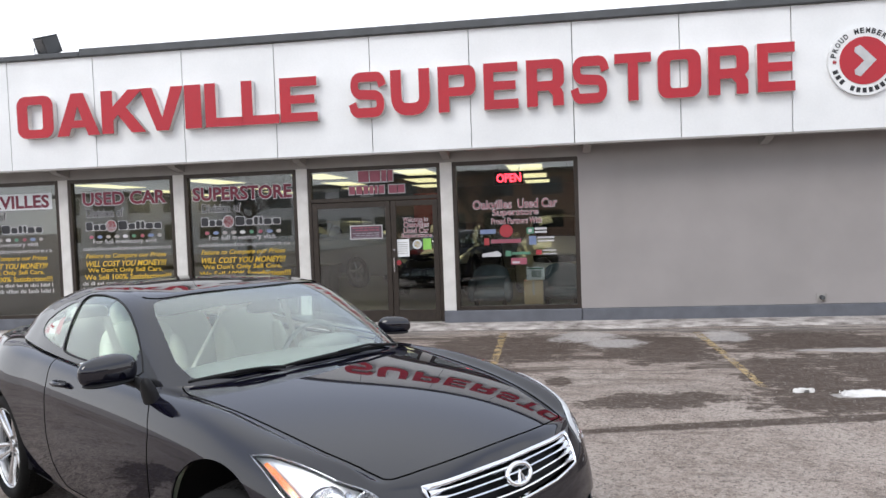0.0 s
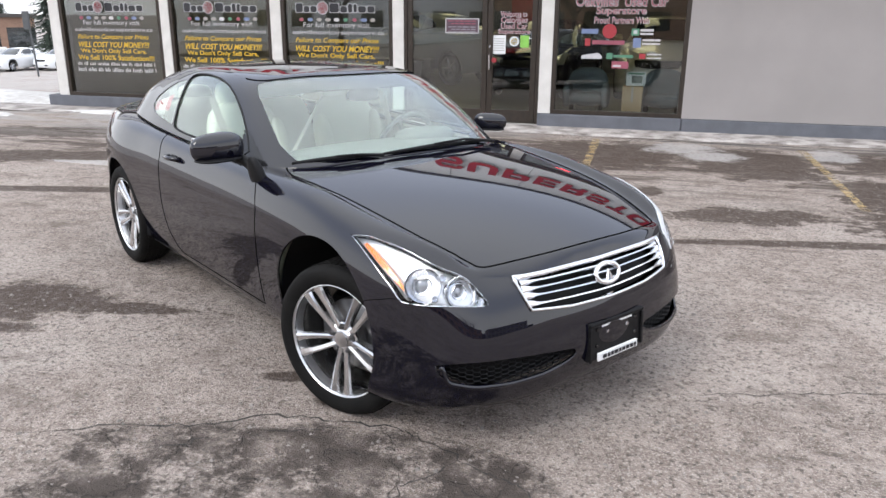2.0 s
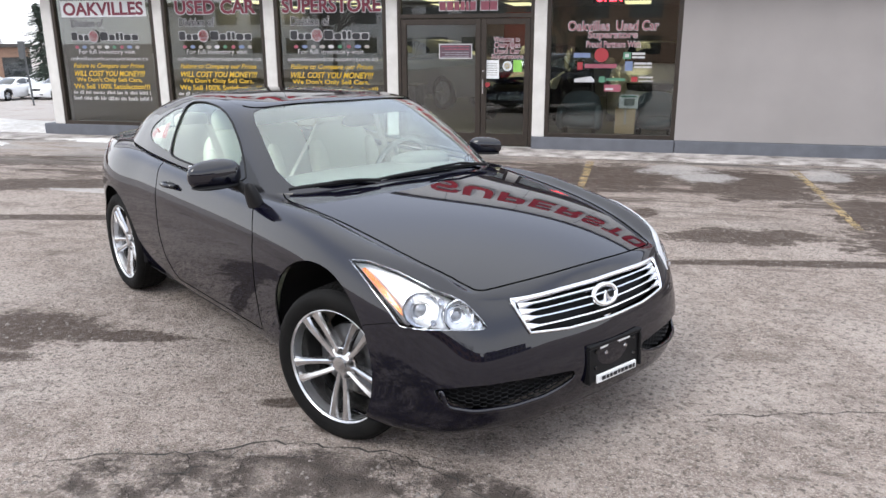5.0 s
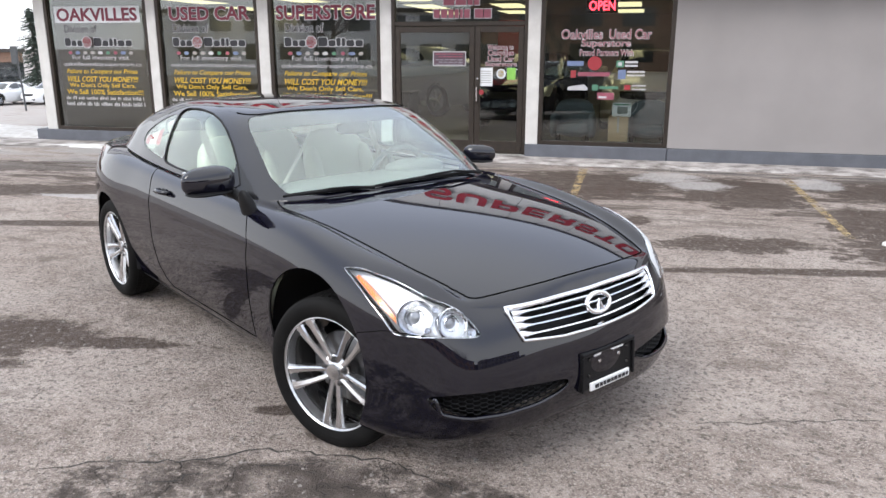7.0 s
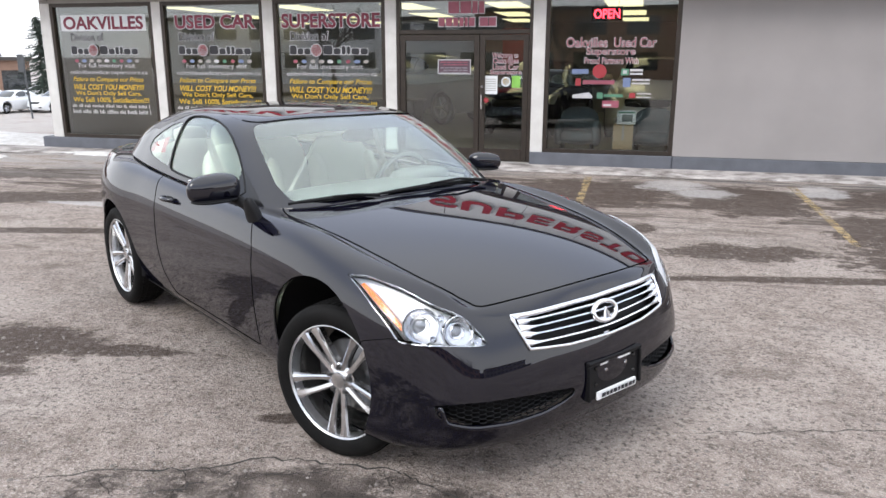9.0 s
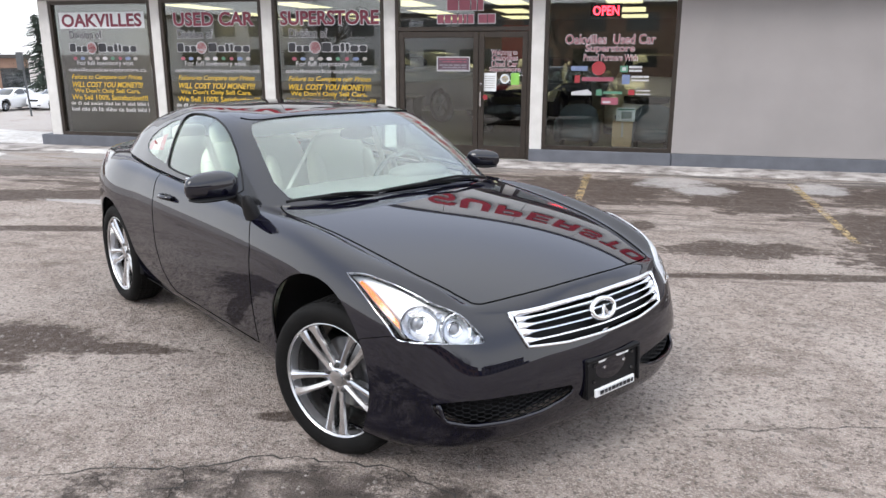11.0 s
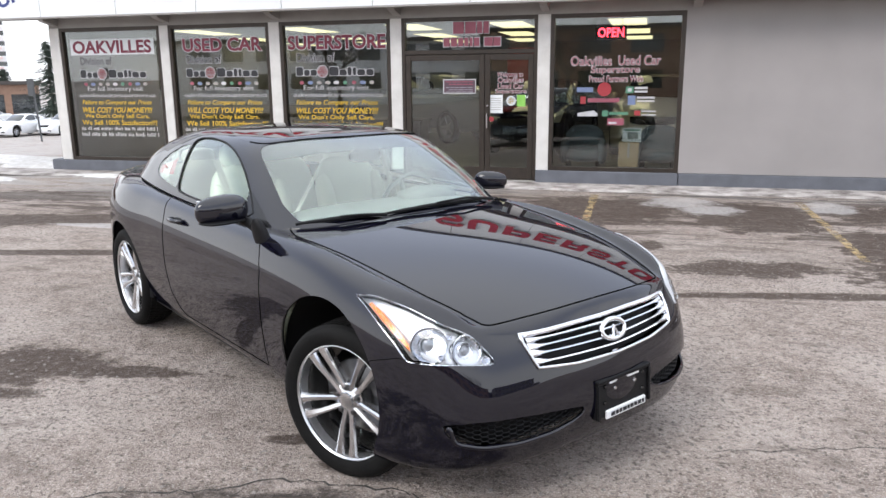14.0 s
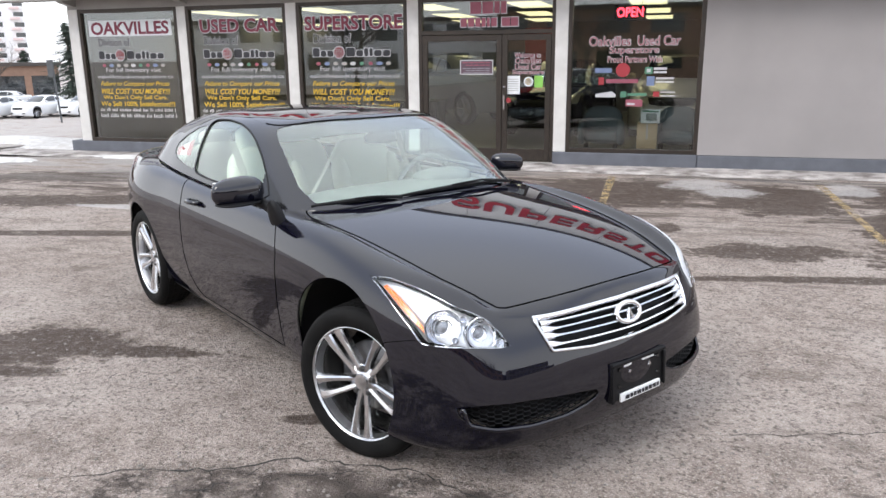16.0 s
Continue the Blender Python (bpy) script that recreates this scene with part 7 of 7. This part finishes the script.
for k, (x0, y0, x1, y1) in enumerate(((-1.19, -1.05, -1.15, -4.6), (1.49, -1.25, 1.49, -4.6), (4.2, -1.2, 4.2, -4.6))):
    solid("bay_line", worn_line(x0, y0, x1, y1, 0.105, 20 + k), M_LINE, "worn yellow parking bay line on the asphalt", "road marking", "structure")


def apron():
    """The strip of salted concrete along the shop front, with a broken edge."""
    b = bmesh.new()
    xs = np.linspace(-13.0, 12.0, 160)
    rows = []
    for x in xs:
        e = -0.78 + 0.10 * noise.noise((x * 0.9, 0.3, 2)) + 0.05 * noise.noise((x * 4.1, 1.3, 2))
        rows.append([b.verts.new((x, y, z)) for y, z in ((e, 0.0), (e + 0.03, 0.014), (-0.3, 0.018), (0.0, 0.02))])
    for p, q in zip(rows, rows[1:]):
        for i in range(3):
            b.faces.new((p[i], q[i], q[i + 1], p[i + 1]))
    bmesh.ops.recalc_face_normals(b, faces=b.faces[:])
    return b


solid("pavement", apron(), M_APRON, "salt-whitened concrete strip along the shop front", "pavement", "structure", smooth=True)


def snow_patch(x, y, rx, ry, h, seed):
    b = bmesh.new()
    bmesh.ops.create_grid(b, x_segments=36, y_segments=20, size=1)
    for v in b.verts:
        u, w = v.co.x, v.co.y
        r = math.hypot(u, w) + 0.55 * noise.noise((u * 2.2 + seed, w * 2.2, seed)) + 0.2 * noise.noise((u * 7 + seed, w * 7, seed))
        k = max(0.0, 1 - r * 1.12)
        v.co = (x + u * rx, y + w * ry, -0.02 + (0.03 + h * k ** 0.7 + 0.006 * noise.noise((u * 9, w * 9, seed)) if k > 0 else 0))
    return b


for k, (x, y, rx, ry, h) in enumerate(((2.30, -4.88, 0.22, 0.10, 0.02), (1.80, -4.76, 0.10, 0.045, 0.015), (-11.9, 0.5, 1.3, 0.5, 0.08), (-9.2, -0.62, 1.9, 0.22, 0.03), (-12.6, -1.4, 1.6, 0.3, 0.02), (-14.5, 1.6, 2.6, 0.7, 0.03))):
    solid("snow_patch", snow_patch(x, y, rx, ry, h, 3.1 + k), M_SNOW, "thin patch of grey trodden snow on the ground", "snow", group="patches of old snow", smooth=True)

# the long crack round the broken patch
M_CRACK = mat("crack_dirt", (0.03, 0.027, 0.025), (0.05, 0.045, 0.04), rough=0.95)


def crack(points, width, seed):
    """A jagged, tapering dark groove filled with dirt."""
    rnd = random.Random(seed)
    b = bmesh.new()
    line = []
    for (a, c), (e, f) in zip(points, points[1:]):
        for k in range(7):
            t = k / 7
            line.append((a + (e - a) * t + rnd.uniform(-0.016, 0.016), c + (f - c) * t + rnd.uniform(-0.016, 0.016)))
    line.append(points[-1])
    prev = None
    for i, (x, y) in enumerate(line):
        x2, y2 = line[min(i + 1, len(line) - 1)]
        x1, y1 = line[max(i - 1, 0)]
        d = math.hypot(x2 - x1, y2 - y1) or 1
        w = width * 0.45 * rnd.uniform(0.3, 1.3) * min(1, i / 5, (len(line) - 1 - i) / 5)
        z = 0.012 * noise.noise((x * 0.5, y * 0.5, 3.0)) + 0.005 * noise.noise((x * 2.1, y * 2.1, 7.0)) - 0.0035
        q = [b.verts.new((x - (y2 - y1) / d * w, y + (x2 - x1) / d * w, z)), b.verts.new((x + (y2 - y1) / d * w, y - (x2 - x1) / d * w, z))]
        if prev:
            b.faces.new((prev[0], prev[1], q[1], q[0]))
        prev = q
    bmesh.ops.recalc_face_normals(b, faces=b.faces[:])
    return b


for k, (pts, w) in enumerate(((((-2.95, -9.85), (-2.5, -9.64), (-2.2, -9.56), (-2.0, -9.42), (-1.77, -9.39), (-1.42, -9.37), (-1.22, -9.45), (-1.0, -9.59), (-0.84, -9.63), (-0.74, -9.76)), 0.011),
                              (((-2.05, -9.46), (-2.12, -9.62), (-2.22, -9.74), (-2.5, -9.86)), 0.008),
                              (((-1.60, -9.38), (-1.72, -9.47), (-1.9, -9.52), (-2.02, -9.62)), 0.007),
                              (((-1.10, -9.52), (-1.16, -9.64), (-1.28, -9.76), (-1.24, -9.95)), 0.007),
                              (((-1.16, -9.64), (-1.02, -9.74), (-0.98, -9.92)), 0.006),
                              (((-0.3, -8.72), (0.1, -8.62), (0.45, -8.5), (0.95, -8.38)), 0.007),
                              (((-0.9, -0.93), (-0.2, -0.88), (0.5, -0.95), (1.2, -0.90), (2.1, -0.96), (3.2, -0.90), (4.4, -0.97)), 0.05),
                              (((-9.4, -0.98), (-8.3, -0.90), (-7.2, -0.97), (-6.3, -0.9)), 0.05))):
    solid("crack", crack(pts, w, 40 + k), M_CRACK, "jagged dark crack in the asphalt", "crack", "structure")

# loose grit near the car
M_GRIT = mat("loose_grit", (0.30, 0.265, 0.24), (0.14, 0.125, 0.115), rough=0.9, scale=40)


def grit(n, seed):
    rnd = random.Random(seed)
    vs, fs = [], []
    for _ in range(n):
        x, y = rnd.uniform(-5.5, 3.5), rnd.uniform(-11.3, -3.0)
        r = 0.0035 + 0.011 * rnd.random() ** 4
        z = 0.012 * noise.noise((x * 0.5, y * 0.5, 3.0)) + 0.005 * noise.noise((x * 2.1, y * 2.1, 7.0)) - 0.006
        a = rnd.uniform(0, 6.3)
        k = len(vs)
        for i in range(4):
            q = a + i * math.pi / 2
            vs.append((x + r * math.cos(q) * rnd.uniform(0.7, 1.3), y + r * math.sin(q) * rnd.uniform(0.7, 1.3), z))
        vs.append((x + r * 0.3 * rnd.uniform(-1, 1), y + r * 0.3 * rnd.uniform(-1, 1), z + r * rnd.uniform(0.5, 0.9)))
        fs += [(k, k + 1, k + 4), (k + 1, k + 2, k + 4), (k + 2, k + 3, k + 4), (k + 3, k, k + 4)]
    me = bpy.data.meshes.new("grit")
    me.from_pydata(vs, [], fs)
    me.materials.append(M_GRIT)
    return me


tagged(new("grit", grit(14000, 5)), "loose grey grit scattered on the asphalt", "grit", kind="stuff")

# ---------------------------------------------------------------- the yard and street around
M_BRICK = mat("brown_brick", (0.30, 0.19, 0.135), (0.24, 0.15, 0.11), rough=0.9, scale=2, fine=40, bump=0.3)
M_ROOFEDGE = mat("dark_roof_edge", (0.07, 0.06, 0.055), rough=0.7)
M_BARK = mat("grey_bark", (0.13, 0.105, 0.09), (0.08, 0.065, 0.055), rough=0.95, scale=6, fine=40, bump=0.5)
M_NEEDLE = mat("spruce_needles", (0.030, 0.045, 0.030), (0.018, 0.028, 0.02), rough=0.9, scale=3, fine=40)
M_DULLWALL = mat("grey_render_wall", (0.22, 0.20, 0.185), (0.17, 0.155, 0.145), rough=0.9, scale=1)
# balcony red paled in its colour to look overexposed
M_BALCONY = mat("overexposed_red_balcony", (0.74, 0.60, 0.58), (0.68, 0.54, 0.53), rough=0.8)
M_PALE = mat("white_render", (0.82, 0.82, 0.82), (0.78, 0.78, 0.78), rough=0.9, scale=1)


def block(name, label, at, w, d, h, wall, storeys, bays, sill=0.9, win_h=1.4, win_w=None, edge=0.35):
    """A flat-roofed building with window openings along its front (towards -y of its own axes)."""
    t = thing(name, label, "building", at)
    part("wall", box(-w / 2, 0.12, -0.5, w / 2, d, h), wall, t)
    part("roof", box(-w / 2 - 0.3, -0.3, h, w / 2 + 0.3, d + 0.3, h + edge, 0.02), M_ROOFEDGE, t)
    bw, sh = w / bays, h / storeys
    ww = win_w or bw * 0.62
    for k in range(storeys):
        z0, z1 = k * sh + sill, min(k * sh + sill + win_h, (k + 1) * sh - 0.2)
        part("wall", box(-w / 2, 0, k * sh - (0.5 if k == 0 else 0), w / 2, 0.119, z0), wall, t)
        part("wall", box(-w / 2, 0, z1, w / 2, 0.119, (k + 1) * sh), wall, t)
        for i in range(bays):
            x0 = -w / 2 + i * bw
            part("pier", box(x0, 0, z0, x0 + (bw - ww), 0.119, z1), wall, t)
            part("window", box(x0 + (bw - ww), 0.08, z0, x0 + bw, 0.118, z1), M_DARKGLASS, t)
    return t


block("brick_building", "low brown brick building with a dark window band behind the yard", pose(-66.2, 41.6, -2.2, 0, 0, 43.4), 24, 12, 3.5, M_BRICK, 1, 8, 0.6, 2.0, 2.4)
tower = block("apartment_building", "tall pale apartment building far behind the yard", pose(-205, 165, -4, 0, 0, 43), 46, 14, 24, M_PALE, 8, 8, 1.0, 1.3, 2.6)
for k in range(8):
    for i in range(8):
        part("balcony", box(-23 + i * 5.75 + 2.2, -1.2, k * 3 + 0.05, -23 + i * 5.75 + 4.8, -0.02, k * 3 + 0.75, 0.03), M_BALCONY, tower)


def limb(b, a, way, length, r, depth, rnd):
    p, pts, rad = Vector(a), [Vector(a)], [r]
    d = Vector(way).normalized()
    n = 4
    for i in range(n):
        d = (d + Vector((rnd.uniform(-0.22, 0.22), rnd.uniform(-0.22, 0.22), rnd.uniform(-0.08, 0.16)))).normalized()
        p = p + d * length / n
        pts.append(p.copy())
        rad.append(r * (1 - 0.55 * (i + 1) / n))
    join(b, tube(pts, rad, 7 if depth > 2 else 4))
    if depth:
        for i in range(1, n + 1):
            for _ in range(2 if depth > 1 else 3):
                side = Vector((rnd.uniform(-1, 1), rnd.uniform(-1, 1), rnd.uniform(-0.1, 0.7))).normalized()
                limb(b, pts[i], d * 0.55 + side * 0.8, length * rnd.uniform(0.42, 0.62), rad[i] * 0.5, depth - 1, rnd)


def bare_tree(at, h, seed, label):
    t = thing("bare_tree", label, "tree", at, "leafless trees")
    rnd = random.Random(seed)
    b = tube([(0, 0, -0.3), (0.05, 0.02, h * 0.12), (0.02, 0.06, h * 0.25), (0.08, 0.0, h * 0.34)], [h * 0.026, h * 0.02, h * 0.018, h * 0.016], 9)
    part("trunk", b, M_BARK, t, smooth=True)
    c = bmesh.new()
    for k in range(6):
        a = 2 * math.pi * k / 6 + rnd.uniform(-0.4, 0.4)
        limb(c, (0.06, 0.02, h * rnd.uniform(0.24, 0.34)), (math.cos(a), math.sin(a), rnd.uniform(0.7, 1.8)), h * rnd.uniform(0.36, 0.5), h * 0.010, 2, rnd)
    part("crown", c, M_BARK, t, "bare twigs")
    return t


def spruce(at, h, seed):
    t = thing("spruce", "dark green spruce tree with drooping branches", "tree", at)
    rnd = random.Random(seed)
    part("trunk", cyl(h * 0.018, h * 0.003, h, 8), M_BARK, t)
    vs, fs = [], []
    for k in range(420):
        f = rnd.random() ** 0.8
        z = h * (0.06 + 0.93 * f)
        ln = h * 0.46 * (1 - f) ** 0.75 * rnd.uniform(0.6, 1.1) + 0.15
        a = rnd.uniform(0, 6.283)
        for i in range(16):
            u = (i + rnd.random()) / 16
            x, y, zz = ln * u * math.cos(a), ln * u * math.sin(a), z - ln * 0.35 * u + ln * 0.12 * u * u
            w = 0.42 * (1 - 0.5 * u) * (0.45 + 0.55 * (1 - f))
            q = a + rnd.choice((-1, 1)) * rnd.uniform(0.5, 1.3)
            i0 = len(vs)
            vs += [(x, y, zz + 0.03), (x + 0.07 * math.cos(a), y + 0.07 * math.sin(a), zz - 0.04), (x + w * math.cos(q), y + w * math.sin(q), zz - w * rnd.uniform(0.1, 0.6))]
            fs.append((i0, i0 + 1, i0 + 2))
    me = bpy.data.meshes.new("crown")
    me.from_pydata(vs, [], fs)
    me.materials.append(M_NEEDLE)
    ob = new("crown", me)
    ob.parent = t
    return t


spruce(pose(-45.6, 38.2, -2.0), 6.7, 4)
spruce(pose(-68.0, 56.5, -2.0), 5.0, 9)
tree = bare_tree(pose(-51.5, 36.0, -2.0), 6.4, 2, "leafless tree standing before the brick building")

sign_post = thing("sign_post", "thin dark sign post leaning in the snowy yard", "post")
part("pole", rod((-36.6, 26.9, -2.1), (-36.9, 27.0, 1.75), 0.055, 10), M_CAP, sign_post)
part("board", box(-37.1, 26.78, 0.75, -36.65, 26.9, 1.8, 0.02), M_CAP, sign_post)

# across the street, out of view: added for what glass and paint reflect
for x, y, a, w, h, c in ((-29, -53, 172, 32, 5.0, M_PALE), (6, -50, 180, 40, 5.4, M_BRICK), (46, -40, 205, 34, 6.0, M_DULLWALL)):
    block("reflected_building", "low building added across the street, out of view, for reflections", pose(x, y, -0.2, 0, 0, a), w, 12, h, c, 2, 10)
for x, y, k in ((-18, -30, 11), (-5, -33, 12), (9, -31, 13), (22, -33, 14)):
    copy_thing(tree, pose(x, y, 0, 0, 0, k * 40))


def far_trees(x0, x1, y):
    """A ragged band of winter trees far behind the street, out of view."""
    b = bmesh.new()
    prev = None
    n = 260
    for i in range(n + 1):
        x = x0 + (x1 - x0) * i / n
        h = 4.2 + 1.6 * noise.noise((x * 0.09, 4, 1)) + 0.9 * noise.noise((x * 0.5, 2, 1)) + 0.5 * noise.noise((x * 1.9, 2, 5))
        q = [b.verts.new((x, y, -1)), b.verts.new((x, y, h)), b.verts.new((x, y - 1.5, h * 0.9)), b.verts.new((x, y - 1.5, -1))]
        if prev:
            for k in range(4):
                b.faces.new((prev[k], prev[(k + 1) % 4], q[(k + 1) % 4], q[k]))
        prev = q
    bmesh.ops.recalc_face_normals(b, faces=b.faces[:])
    return b


M_FARWOOD = mat("far_winter_trees", (0.10, 0.095, 0.09), (0.055, 0.055, 0.052), rough=0.95, scale=0.6, fine=4)
solid("backdrop", far_trees(-30, 170, -63), M_FARWOOD, "grey band of winter trees added behind the street for reflections", "backdrop", "structure")
